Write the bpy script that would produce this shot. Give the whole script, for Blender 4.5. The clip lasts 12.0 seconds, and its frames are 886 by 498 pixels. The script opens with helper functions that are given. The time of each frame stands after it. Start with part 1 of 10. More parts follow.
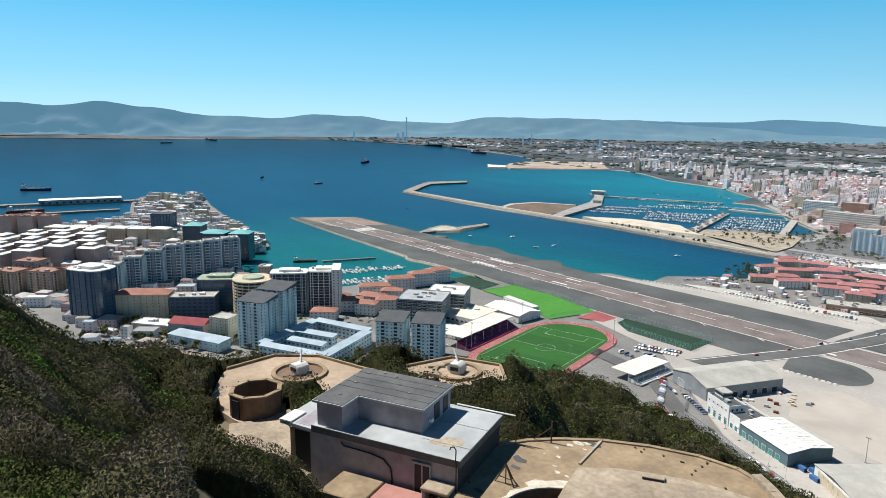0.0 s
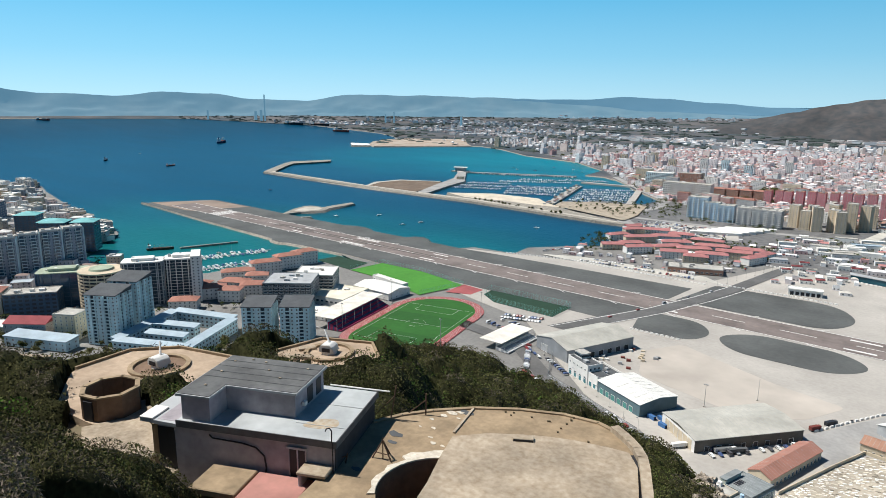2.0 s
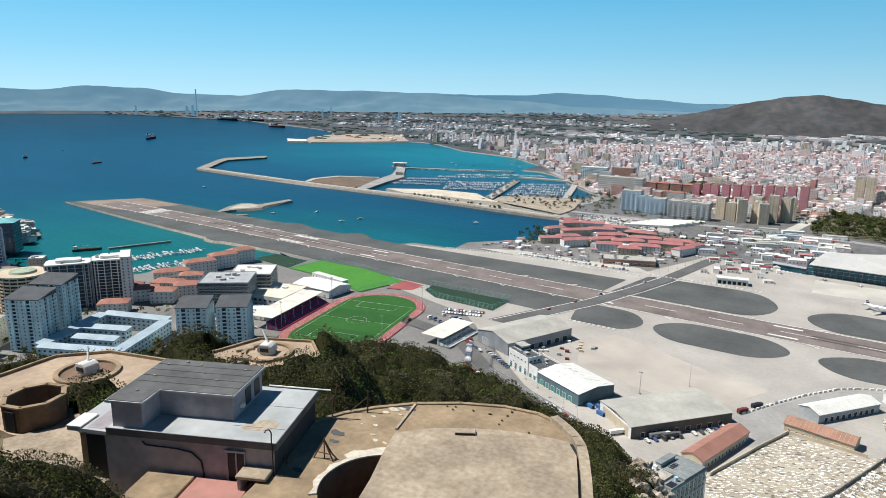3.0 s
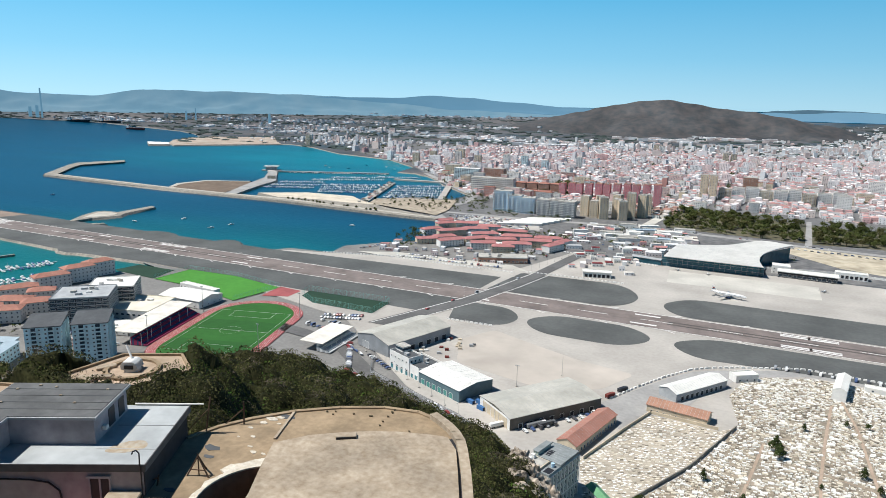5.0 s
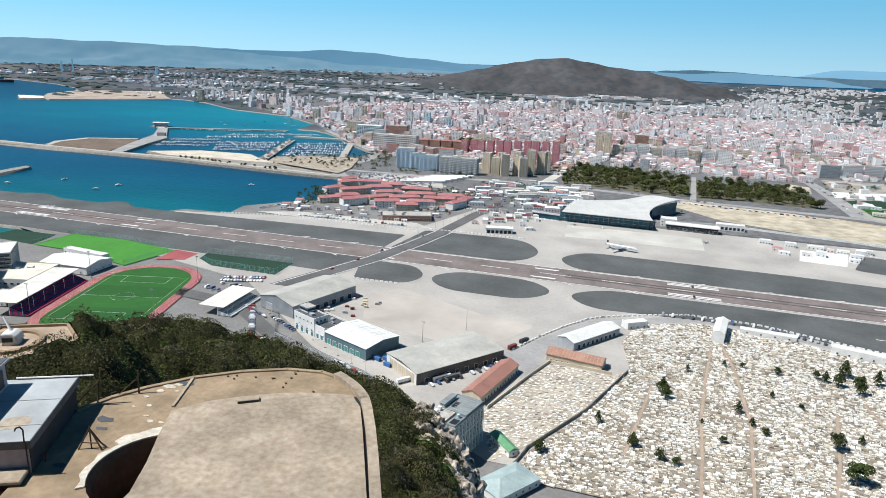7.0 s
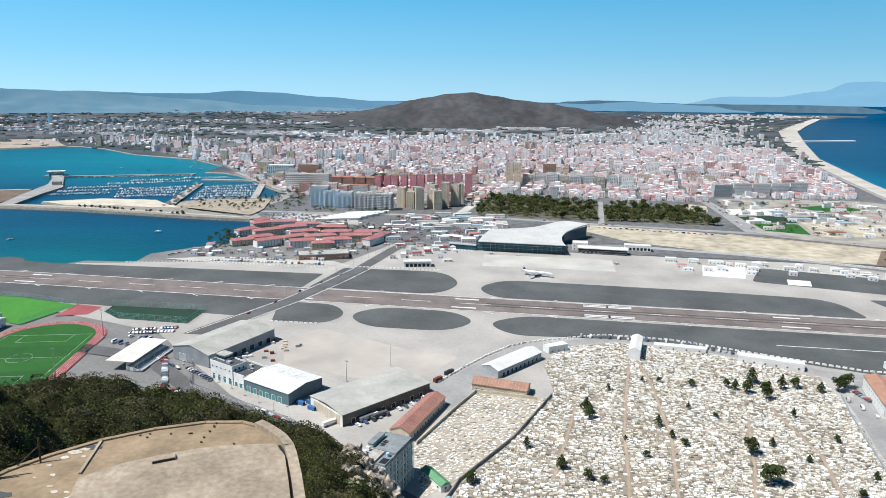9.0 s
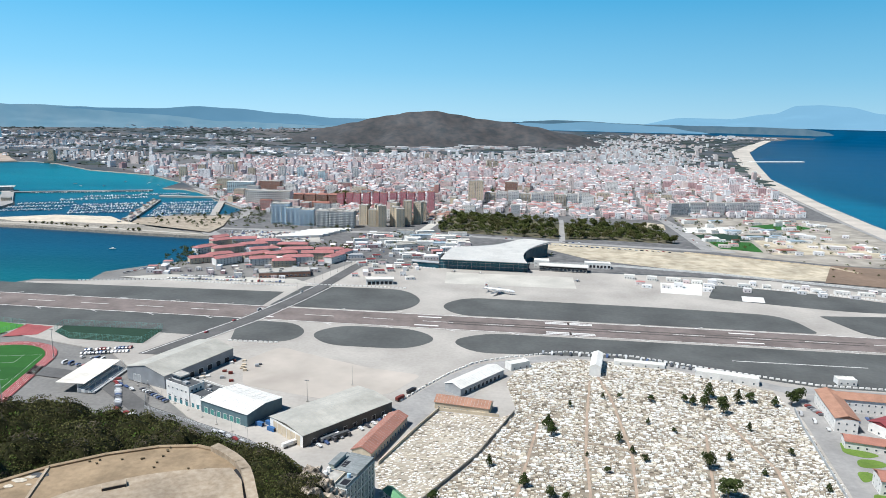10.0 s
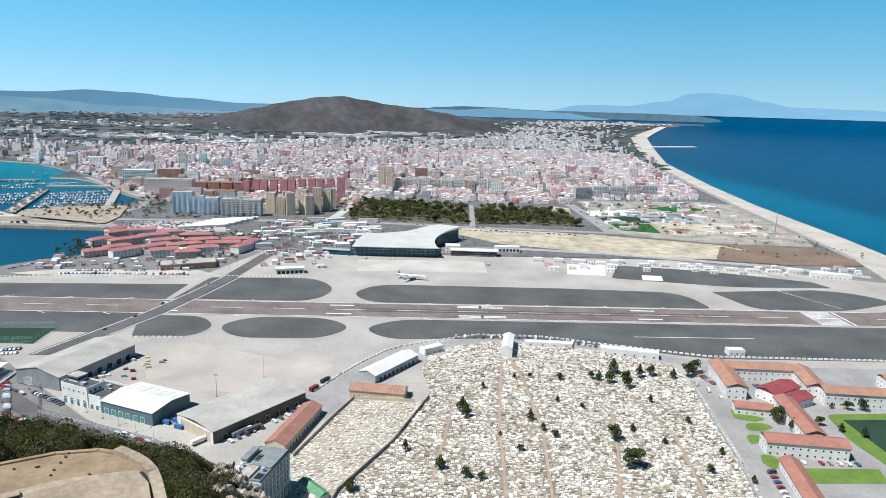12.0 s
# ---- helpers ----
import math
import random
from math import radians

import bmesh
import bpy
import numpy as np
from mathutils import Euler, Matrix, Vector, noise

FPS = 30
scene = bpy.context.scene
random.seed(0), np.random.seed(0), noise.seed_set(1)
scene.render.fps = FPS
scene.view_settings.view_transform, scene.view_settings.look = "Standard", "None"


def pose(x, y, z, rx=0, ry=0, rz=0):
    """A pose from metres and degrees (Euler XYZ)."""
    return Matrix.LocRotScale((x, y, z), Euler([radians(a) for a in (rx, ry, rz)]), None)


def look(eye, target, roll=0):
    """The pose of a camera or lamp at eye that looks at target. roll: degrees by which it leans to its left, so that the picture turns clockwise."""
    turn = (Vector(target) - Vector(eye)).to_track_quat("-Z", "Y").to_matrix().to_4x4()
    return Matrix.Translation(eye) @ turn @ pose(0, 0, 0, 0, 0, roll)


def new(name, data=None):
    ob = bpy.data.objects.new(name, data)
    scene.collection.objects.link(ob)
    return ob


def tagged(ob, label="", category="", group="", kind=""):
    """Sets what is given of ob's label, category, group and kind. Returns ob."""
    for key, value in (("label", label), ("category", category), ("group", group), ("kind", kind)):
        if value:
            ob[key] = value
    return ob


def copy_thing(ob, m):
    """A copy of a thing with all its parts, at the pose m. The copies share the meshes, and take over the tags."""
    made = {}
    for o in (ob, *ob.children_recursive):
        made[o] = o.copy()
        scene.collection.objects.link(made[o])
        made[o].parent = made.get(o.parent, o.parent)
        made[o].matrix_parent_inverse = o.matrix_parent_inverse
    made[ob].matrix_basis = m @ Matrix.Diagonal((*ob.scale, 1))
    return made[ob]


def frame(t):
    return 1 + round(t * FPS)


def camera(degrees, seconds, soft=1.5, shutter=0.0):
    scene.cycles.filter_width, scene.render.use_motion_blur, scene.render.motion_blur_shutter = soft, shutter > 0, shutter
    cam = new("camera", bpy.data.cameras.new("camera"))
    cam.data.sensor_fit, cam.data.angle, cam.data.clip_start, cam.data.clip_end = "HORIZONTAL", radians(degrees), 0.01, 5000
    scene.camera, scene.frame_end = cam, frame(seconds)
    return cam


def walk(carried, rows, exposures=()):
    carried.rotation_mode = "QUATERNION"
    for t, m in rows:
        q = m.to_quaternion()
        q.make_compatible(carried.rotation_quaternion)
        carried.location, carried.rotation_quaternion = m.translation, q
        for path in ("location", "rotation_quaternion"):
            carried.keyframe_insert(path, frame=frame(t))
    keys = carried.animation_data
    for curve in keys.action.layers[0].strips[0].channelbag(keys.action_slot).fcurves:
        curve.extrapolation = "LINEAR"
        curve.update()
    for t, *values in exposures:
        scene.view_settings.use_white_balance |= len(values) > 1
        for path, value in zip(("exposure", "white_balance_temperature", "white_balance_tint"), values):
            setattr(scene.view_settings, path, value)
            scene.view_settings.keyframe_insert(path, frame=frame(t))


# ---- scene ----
cam = camera(66.88, 12.0, soft=0.75)
EYE = 200.0
# seconds, yaw, pitch, roll, and the sway (x, y, z) of a camera turned by hand
ROWS = [
    (0.0, 52.440, -10.897, -0.591, -0.27, 0.08, -0.05),
    (0.5, 48.820, -11.498, -0.645, -0.38, 0.01, -0.16),
    (1.0, 46.201, -11.799, -0.560, -0.46, 0.17, -0.21),
    (1.5, 43.751, -12.225, -0.446, -0.46, 0.24, -0.21),
    (2.0, 40.909, -12.628, -0.523, -0.46, 0.22, -0.21),
    (2.5, 38.292, -12.856, -0.942, -0.44, 0.23, -0.19),
    (3.0, 35.732, -12.942, -0.733, -0.43, 0.31, -0.21),
    (3.5, 32.464, -13.235, -0.740, -0.40, 0.32, -0.20),
    (3.7, 31.473, -13.027, -0.907, -0.35, 0.29, -0.19),
    (5.5, 22.883, -12.849, -1.105, 0.04, 0.02, -0.07),
    (6.0, 20.602, -13.074, -1.127, 0.12, 0.16, -0.05),
    (6.5, 17.965, -13.086, -1.649, 0.22, 0.03, -0.08),
    (7.0, 16.991, -15.931, -2.135, 0.28, 0.01, 0.01),
    (7.5, 14.717, -14.826, -1.984, 0.31, 0.03, 0.06),
    (7.7, 14.181, -14.462, -1.717, 0.32, 0.01, 0.01),
    (9.3, 9.076, -12.753, -0.503, 0.38, -0.01, 0.13),
    (9.5, 9.787, -12.986, -0.839, 0.42, 0.03, 0.19),
    (10.0, 6.312, -11.298, -1.236, 0.47, 0.05, 0.19),
    (10.5, 3.760, -13.457, -0.530, 0.43, 0.01, 0.18),
    (11.0, 0.384, -11.908, 0.046, 0.45, 0.05, 0.21),
    (11.5, -0.891, -11.726, -1.151, 0.42, 0.05, 0.25),
    (12.0, -1.320, -12.286, -1.544, 0.44, 0.06, 0.26),
]
walk(cam, [(t, pose(sx, sy, EYE + sz, 90 + pitch, roll, yaw)) for t, yaw, pitch, roll, sx, sy, sz in ROWS],
     exposures=[(0, -0.06, 6350, 9), (3, -0.12, 6350, 9), (7, -0.08, 6050, 9), (12, -0.09, 6000, 9)])

# ---- light ----
SUN_AZ, SUN_EL = 242.0, 58.0
world = bpy.data.worlds.new("sky")
scene.world = world
world.use_nodes = True
wn = world.node_tree.nodes
sky = wn.new("ShaderNodeTexSky")
sky.sky_type, sky.sun_disc = "NISHITA", False
sky.sun_elevation, sky.sun_rotation = radians(SUN_EL), radians(SUN_AZ)
sky.altitude, sky.air_density, sky.dust_density, sky.ozone_density = 0, 1.0, 0.0, 5.0
# the clear air of the day: pale blue low down, deeper blue towards the zenith, over the physical sky
wl = world.node_tree.links
wtc, wsep, wramp, wmix, wscale = (wn.new(k) for k in ("ShaderNodeTexCoord", "ShaderNodeSeparateXYZ", "ShaderNodeValToRGB", "ShaderNodeMix", "ShaderNodeVectorMath"))
wl.new(wtc.outputs["Generated"], wsep.inputs[0])
wl.new(wsep.outputs["Z"], wramp.inputs["Fac"])
wre = wramp.color_ramp.elements
wre[0].position, wre[0].color = 0.0, (0.45, 0.78, 0.95, 1)
wre[1].position, wre[1].color = 1.0, (0.008, 0.035, 0.10, 1)
for at_, col_ in ((0.06, (0.27, 0.65, 0.90, 1)), (0.16, (0.10, 0.49, 0.81, 1)), (0.30, (0.045, 0.21, 0.43, 1)), (0.55, (0.015, 0.07, 0.18, 1))):
    we = wre.new(at_)
    we.color = col_
wscale.operation = "SCALE"
wscale.inputs["Scale"].default_value = 0.06
wl.new(sky.outputs[0], wscale.inputs[0])
wmix.data_type = "RGBA"
wmix.inputs["Factor"].default_value = 0.85
wl.new(wscale.outputs[0], wmix.inputs["A"])
# the side of the sky towards the sun is paler
wside, wglow = wn.new("ShaderNodeMapRange"), wn.new("ShaderNodeVectorMath")
wside.inputs["From Min"].default_value, wside.inputs["From Max"].default_value = -1.0, 0.35
wside.inputs["To Min"].default_value, wside.inputs["To Max"].default_value = 1.30, 0.97
wl.new(wsep.outputs["X"], wside.inputs["Value"])
wglow.operation = "SCALE"
wl.new(wramp.outputs["Color"], wglow.inputs[0])
wl.new(wside.outputs["Result"], wglow.inputs["Scale"])
wl.new(wglow.outputs[0], wmix.inputs["B"])
wl.new(wmix.outputs["Result"], wn["Background"].inputs["Color"])
wn["Background"].inputs["Strength"].default_value = 1.0
sun = new("sun", bpy.data.lights.new("sun", "SUN"))
sun.data.energy, sun.data.angle, sun.data.color = 6.5, radians(0.53), (1.0, 0.957, 0.890)
sd = Vector((math.sin(radians(SUN_AZ)) * math.cos(radians(SUN_EL)), math.cos(radians(SUN_AZ)) * math.cos(radians(SUN_EL)), math.sin(radians(SUN_EL))))
sun.matrix_world = look(sd * 600, (0, 0, 0))


# ---- helpers of the scene ----
def warp(x, y, z=0.0):
    """Past 3 km the country is drawn together towards 4.8 km along the lines of sight, inside the camera's reach."""
    r = math.hypot(x, y)
    if r < 3000:
        return x, y, z
    s = (3000 + 1800 * (1 - math.exp(-(r - 3000) / 1800))) / r
    return x * s, y * s, EYE + (z - EYE) * s


def mesh_of(name, verts, faces, mats, index=None, smooth=False):
    me = bpy.data.meshes.new(name)
    me.from_pydata(verts, [], faces)
    for m in mats:
        me.materials.append(m)
    if index is not None:
        me.polygons.foreach_set("material_index", np.array(index, dtype=np.int32))
    if smooth:
        me.polygons.foreach_set("use_smooth", np.ones(len(me.polygons), dtype=bool))
    me.update()
    return me


def bm_mesh(name, bm, *mats, smooth=False):
    me = bpy.data.meshes.new(name)
    bm.normal_update()
    bm.to_mesh(me)
    bm.free()
    for m in mats:
        me.materials.append(m)
    if smooth:
        me.polygons.foreach_set("use_smooth", np.ones(len(me.polygons), dtype=bool))
    return me


def part(name, data, parent, label="", m=None):
    ob = new(name, data)
    ob.parent = parent
    if m is not None:
        ob.matrix_basis = m
    if label:
        ob["label"] = label
    return ob


def thing(name, label, category, m=None, group="", data=None, kind=""):
    ob = new(name, data)
    if m is not None:
        ob.matrix_basis = m
    return tagged(ob, label, category, group, kind)


def add_box(bm, x0, y0, z0, x1, y1, z1, mi=0, bevel=0.0):
    vs = [bm.verts.new((x, y, z)) for z in (z0, z1) for x, y in ((x0, y0), (x1, y0), (x1, y1), (x0, y1))]
    fs = []
    for q in ((3, 2, 1, 0), (4, 5, 6, 7), (0, 1, 5, 4), (1, 2, 6, 5), (2, 3, 7, 6), (3, 0, 4, 7)):
        f = bm.faces.new([vs[i] for i in q])
        f.material_index = mi
        fs.append(f)
    if bevel:
        bmesh.ops.bevel(bm, geom=list({e for f in fs for e in f.edges}), offset=bevel, segments=1, affect="EDGES", clamp_overlap=True)


def box(name, x0, y0, z0, x1, y1, z1, *mats, bevel=0.0):
    bm = bmesh.new()
    add_box(bm, x0, y0, z0, x1, y1, z1, 0, bevel)
    return bm_mesh(name, bm, *mats)


def add_prism(bm, pts, z0, z1, mi=0, taper=0.0):
    cx, cy = sum(p[0] for p in pts) / len(pts), sum(p[1] for p in pts) / len(pts)
    lo = [bm.verts.new((p[0] + (p[0] - cx) * taper, p[1] + (p[1] - cy) * taper, z0)) for p in pts]
    hi = [bm.verts.new((p[0], p[1], z1)) for p in pts]
    n = len(pts)
    fs = [bm.faces.new(hi), bm.faces.new(lo[::-1])]
    for i in range(n):
        fs.append(bm.faces.new((lo[i], lo[(i + 1) % n], hi[(i + 1) % n], hi[i])))
    for f in fs:
        f.material_index = mi
    bmesh.ops.recalc_face_normals(bm, faces=fs)


def prism(name, pts, z0, z1, *mats, taper=0.0):
    bm = bmesh.new()
    add_prism(bm, pts, z0, z1, 0, taper)
    return bm_mesh(name, bm, *mats)


def add_tube(bm, a, b, r0, r1=None, n=8, mi=0, caps=True):
    a, b = Vector(a), Vector(b)
    r1 = r0 if r1 is None else r1
    q = (b - a).to_track_quat("Z", "Y").to_matrix()
    rings = [[bm.verts.new(c + q @ Vector((r * math.cos(2 * math.pi * k / n), r * math.sin(2 * math.pi * k / n), 0))) for k in range(n)] for c, r in ((a, r0), (b, r1))]
    for k in range(n):
        bm.faces.new((rings[0][k], rings[0][(k + 1) % n], rings[1][(k + 1) % n], rings[1][k])).material_index = mi
    if caps:
        bm.faces.new(rings[0][::-1]).material_index = mi
        bm.faces.new(rings[1]).material_index = mi


def tube(name, a, b, r0, mat_, r1=None, n=8):
    bm = bmesh.new()
    add_tube(bm, a, b, r0, r1, n)
    return bm_mesh(name, bm, mat_)


def rounded(pts, radius, steps=6):
    """A polygon with its corners rounded."""
    out, n = [], len(pts)
    for i in range(n):
        p, a, b = Vector(pts[i]), Vector(pts[i - 1]), Vector(pts[(i + 1) % n])
        r = radius[i] if isinstance(radius, (list, tuple)) else radius
        da, db = (a - p), (b - p)
        k = min(r, da.length * 0.49, db.length * 0.49)
        s, e = p + da.normalized() * k, p + db.normalized() * k
        if k < 0.01:
            out.append(tuple(p))
            continue
        for j in range(steps + 1):
            t = j / steps
            out.append(tuple(s * (1 - t) ** 2 + p * 2 * t * (1 - t) + e * t * t))
    return out


def inside(x, y, pts):
    hit, j = False, len(pts) - 1
    for i in range(len(pts)):
        (xi, yi), (xj, yj) = pts[i], pts[j]
        if (yi > y) != (yj > y) and x < (xj - xi) * (y - yi) / (yj - yi) + xi:
            hit = not hit
        j = i
    return hit


# ---- materials ----
def mat(name, col, col2=None, fine=1.0, big=30.0, rough=0.85, metal=0.0, bump=0.0, vary=0.0, island=0.0, spec=0.3, contrast=0.5, dirt=0.2):
    """A surface with grain (fine metres) and stains (big metres) between two colours; vary: brightness by object, island: by loose piece."""
    m = bpy.data.materials.new(name)
    m.use_nodes = True
    nt = m.node_tree
    nd, ln = nt.nodes, nt.links
    b = nd["Principled BSDF"]
    col2 = col2 or tuple(c * 0.75 for c in col)
    geo = nd.new("ShaderNodeNewGeometry")

    def noise_tex(size, detail):
        n = nd.new("ShaderNodeTexNoise")
        n.inputs["Scale"].default_value, n.inputs["Detail"].default_value = 1.0 / size, detail
        ln.new(geo.outputs["Position"], n.inputs["Vector"])
        return n

    n1, n2 = noise_tex(fine, 5), noise_tex(big, 4)
    ramp = nd.new("ShaderNodeMapRange")
    ramp.inputs["From Min"].default_value, ramp.inputs["From Max"].default_value = 0.5 - contrast / 2, 0.5 + contrast / 2
    ln.new(n1.outputs["Fac"], ramp.inputs["Value"])
    mix = nd.new("ShaderNodeMix")
    mix.data_type = "RGBA"
    mix.inputs["A"].default_value, mix.inputs["B"].default_value = (*col, 1), (*col2, 1)
    ln.new(ramp.outputs["Result"], mix.inputs["Factor"])
    r2 = nd.new("ShaderNodeMapRange")
    r2.inputs["From Min"].default_value, r2.inputs["From Max"].default_value = 0.3, 0.7
    r2.inputs["To Min"].default_value, r2.inputs["To Max"].default_value = 1 - dirt, 1 + dirt * 0.5
    ln.new(n2.outputs["Fac"], r2.inputs["Value"])
    last = r2.outputs["Result"]
    for amount, source in ((vary, "o"), (island, "i")):
        if amount:
            node = nd.new("ShaderNodeObjectInfo") if source == "o" else geo
            r3 = nd.new("ShaderNodeMapRange")
            r3.inputs["To Min"].default_value, r3.inputs["To Max"].default_value = 1 - amount, 1 + amount * 0.6
            ln.new(node.outputs["Random" if source == "o" else "Random Per Island"], r3.inputs["Value"])
            mul = nd.new("ShaderNodeMath")
            mul.operation = "MULTIPLY"
            ln.new(last, mul.inputs[0])
            ln.new(r3.outputs["Result"], mul.inputs[1])
            last = mul.outputs[0]
    sc = nd.new("ShaderNodeVectorMath")
    sc.operation = "SCALE"
    ln.new(mix.outputs["Result"], sc.inputs[0])
    ln.new(last, sc.inputs["Scale"])
    ln.new(sc.outputs[0], b.inputs["Base Color"])
    b.inputs["Roughness"].default_value, b.inputs["Metallic"].default_value = rough, metal
    b.inputs["Specular IOR Level"].default_value = spec
    if bump:
        bp = nd.new("ShaderNodeBump")
        bp.inputs["Strength"].default_value, bp.inputs["Distance"].default_value = min(1.0, bump), fine * 0.3
        ln.new(n1.outputs["Fac"], bp.inputs["Height"])
        ln.new(bp.outputs["Normal"], b.inputs["Normal"])
    return m


def palette(name, colours, rough=0.85, source="i", fine=2.0, dirt=0.15, spec=0.25):
    """Each loose piece (or object) takes one of several colours."""
    m = mat(name, (1, 1, 1), (0.86, 0.86, 0.86), fine=fine, big=12, rough=rough, dirt=dirt, spec=spec)
    nd, ln = m.node_tree.nodes, m.node_tree.links
    cr = nd.new("ShaderNodeValToRGB")
    cr.color_ramp.interpolation = "CONSTANT"
    el = cr.color_ramp.elements
    while len(el) < len(colours):
        el.new(0.5)
    for i, c in enumerate(colours):
        el[i].position, el[i].color = i / len(colours), (*c, 1)
    src = nd.new("ShaderNodeObjectInfo") if source == "o" else nd.new("ShaderNodeNewGeometry")
    ln.new(src.outputs["Random" if source == "o" else "Random Per Island"], cr.inputs["Fac"])
    b = nd["Principled BSDF"]
    old = b.inputs["Base Color"].links[0].from_socket
    mx = nd.new("ShaderNodeMix")
    mx.data_type, mx.blend_type = "RGBA", "MULTIPLY"
    mx.inputs["Factor"].default_value = 1.0
    ln.new(cr.outputs["Color"], mx.inputs["A"])
    ln.new(old, mx.inputs["B"])
    ln.new(mx.outputs["Result"], b.inputs["Base Color"])
    return m


M_CONC = mat("apron_concrete", (0.45, 0.418, 0.375), (0.385, 0.356, 0.32), fine=3, big=60, dirt=0.22)
# street grey made darker, with the shade between houses in the colour
M_TOWN = mat("town_ground", (0.20, 0.195, 0.19), (0.105, 0.105, 0.105), fine=9, big=45, contrast=0.4)
M_GIB = mat("built_up_ground", (0.25, 0.24, 0.225), (0.17, 0.165, 0.155), fine=2.5, big=35, contrast=0.6)
M_TARMAC = mat("dark_infield_tarmac", (0.115, 0.118, 0.112), (0.09, 0.093, 0.09), fine=4, big=45, dirt=0.3)
M_RUNWAY = mat("runway_asphalt", (0.235, 0.19, 0.17), (0.17, 0.145, 0.135), fine=5, big=25, dirt=0.3)
M_OVERRUN = mat("overrun_asphalt", (0.30, 0.23, 0.18), (0.24, 0.185, 0.15), fine=5, big=40, dirt=0.3)
M_ROAD = mat("road_asphalt", (0.15, 0.145, 0.14), (0.11, 0.108, 0.105), fine=3, big=25, dirt=0.25)
M_LIGHTROAD = mat("worn_pale_road", (0.36, 0.35, 0.33), (0.29, 0.28, 0.27), fine=3, big=25)
M_PAINT = mat("white_road_paint", (0.80, 0.78, 0.74), (0.62, 0.60, 0.57), fine=1.5, big=9, rough=0.7)
M_RUBBER = mat("tyre_marks", (0.07, 0.065, 0.06), (0.13, 0.11, 0.10), fine=6, big=20)
M_SAND = mat("beach_sand", (0.54, 0.495, 0.43), (0.45, 0.41, 0.355), fine=9, big=60, dirt=0.2)
M_YELSAND = mat("yellow_sandy_soil", (0.60, 0.53, 0.40), (0.38, 0.32, 0.23), fine=14, big=45, contrast=0.35, dirt=0.3)
M_BROWNSOIL = mat("brown_soil", (0.25, 0.18, 0.13), (0.19, 0.135, 0.095), fine=9, big=40)
M_GRASS = mat("artificial_turf", (0.032, 0.125, 0.022), (0.025, 0.098, 0.017), fine=6, big=30, rough=0.95, dirt=0.12)
M_GRASSB = mat("bright_artificial_turf", (0.075, 0.25, 0.036), (0.058, 0.21, 0.03), fine=6, big=30, rough=0.95, dirt=0.1)
M_GRASSD = mat("dull_green_turf", (0.026, 0.060, 0.036), (0.018, 0.044, 0.027), fine=5, big=20, rough=0.95)
M_LAWN = mat("lawn", (0.16, 0.24, 0.045), (0.11, 0.19, 0.035), fine=1.5, big=10, rough=0.95)
M_TRACK = mat("red_running_track", (0.36, 0.10, 0.10), (0.30, 0.085, 0.085), fine=3, big=15)
M_WHITE = mat("white_render", (0.78, 0.76, 0.72), (0.68, 0.66, 0.62), fine=2, big=10, dirt=0.12)
M_WHITEROOF = mat("white_roof_sheet", (0.80, 0.78, 0.72), (0.70, 0.68, 0.63), fine=4, big=14, rough=0.6, dirt=0.12)
M_CREAM = mat("cream_render", (0.62, 0.52, 0.38), (0.54, 0.45, 0.33), fine=2, big=10)
M_BROWNWALL = mat("brown_render", (0.36, 0.20, 0.14), (0.30, 0.165, 0.12), fine=2, big=10)
M_GREYWALL = mat("grey_render", (0.42, 0.43, 0.43), (0.35, 0.36, 0.37), fine=2, big=9)
M_BLUEGREY = mat("blue_grey_cladding", (0.64, 0.77, 0.79), (0.55, 0.69, 0.72), fine=2, big=9)
M_NAVY = mat("dark_blue_cladding", (0.055, 0.115, 0.185), (0.04, 0.085, 0.145), fine=2, big=9, rough=0.5)
M_PINK = mat("deep_pink_render", (0.54, 0.22, 0.24), (0.46, 0.18, 0.20), fine=2, big=9)
M_BEIGE = mat("beige_render", (0.62, 0.51, 0.37), (0.52, 0.43, 0.31), fine=2, big=9)
M_SKYBLUE = mat("sky_blue_render", (0.50, 0.66, 0.78), (0.40, 0.57, 0.71), fine=2, big=9)
M_TILE = mat("terracotta_roof_tiles", (0.40, 0.19, 0.14), (0.33, 0.155, 0.115), fine=1.0, big=7, bump=0.4)
M_TILE2 = mat("orange_roof_tiles", (0.42, 0.235, 0.16), (0.35, 0.19, 0.13), fine=1.0, big=7, bump=0.4)
M_REDROOF = mat("dark_red_roof_sheet", (0.30, 0.07, 0.075), (0.25, 0.06, 0.065), fine=1.5, big=8)
M_BLUEROOF = mat("pale_blue_grey_metal_roof", (0.42, 0.50, 0.55), (0.36, 0.44, 0.49), fine=2, big=12, rough=0.5)
M_TEALROOF = mat("teal_metal_roof", (0.20, 0.50, 0.50), (0.16, 0.43, 0.43), fine=2, big=12, rough=0.5)
M_DARKROOF = mat("dark_grey_roofing", (0.10, 0.105, 0.11), (0.075, 0.08, 0.085), fine=1.5, big=8)
M_FLATROOF = mat("pale_flat_roof", (0.50, 0.48, 0.43), (0.34, 0.32, 0.29), fine=3, big=11, contrast=0.4)
M_HANGROOF = mat("weathered_sheet_roof", (0.50, 0.48, 0.42), (0.42, 0.40, 0.35), fine=3, big=14, rough=0.6)
M_GREENCLAD = mat("green_metal_cladding", (0.13, 0.33, 0.29), (0.10, 0.27, 0.24), fine=2, big=8, rough=0.55)
# near-black, also painted on flat panels for shade inside openings and gaps
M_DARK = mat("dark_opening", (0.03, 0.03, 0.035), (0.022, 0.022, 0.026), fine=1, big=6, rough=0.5)
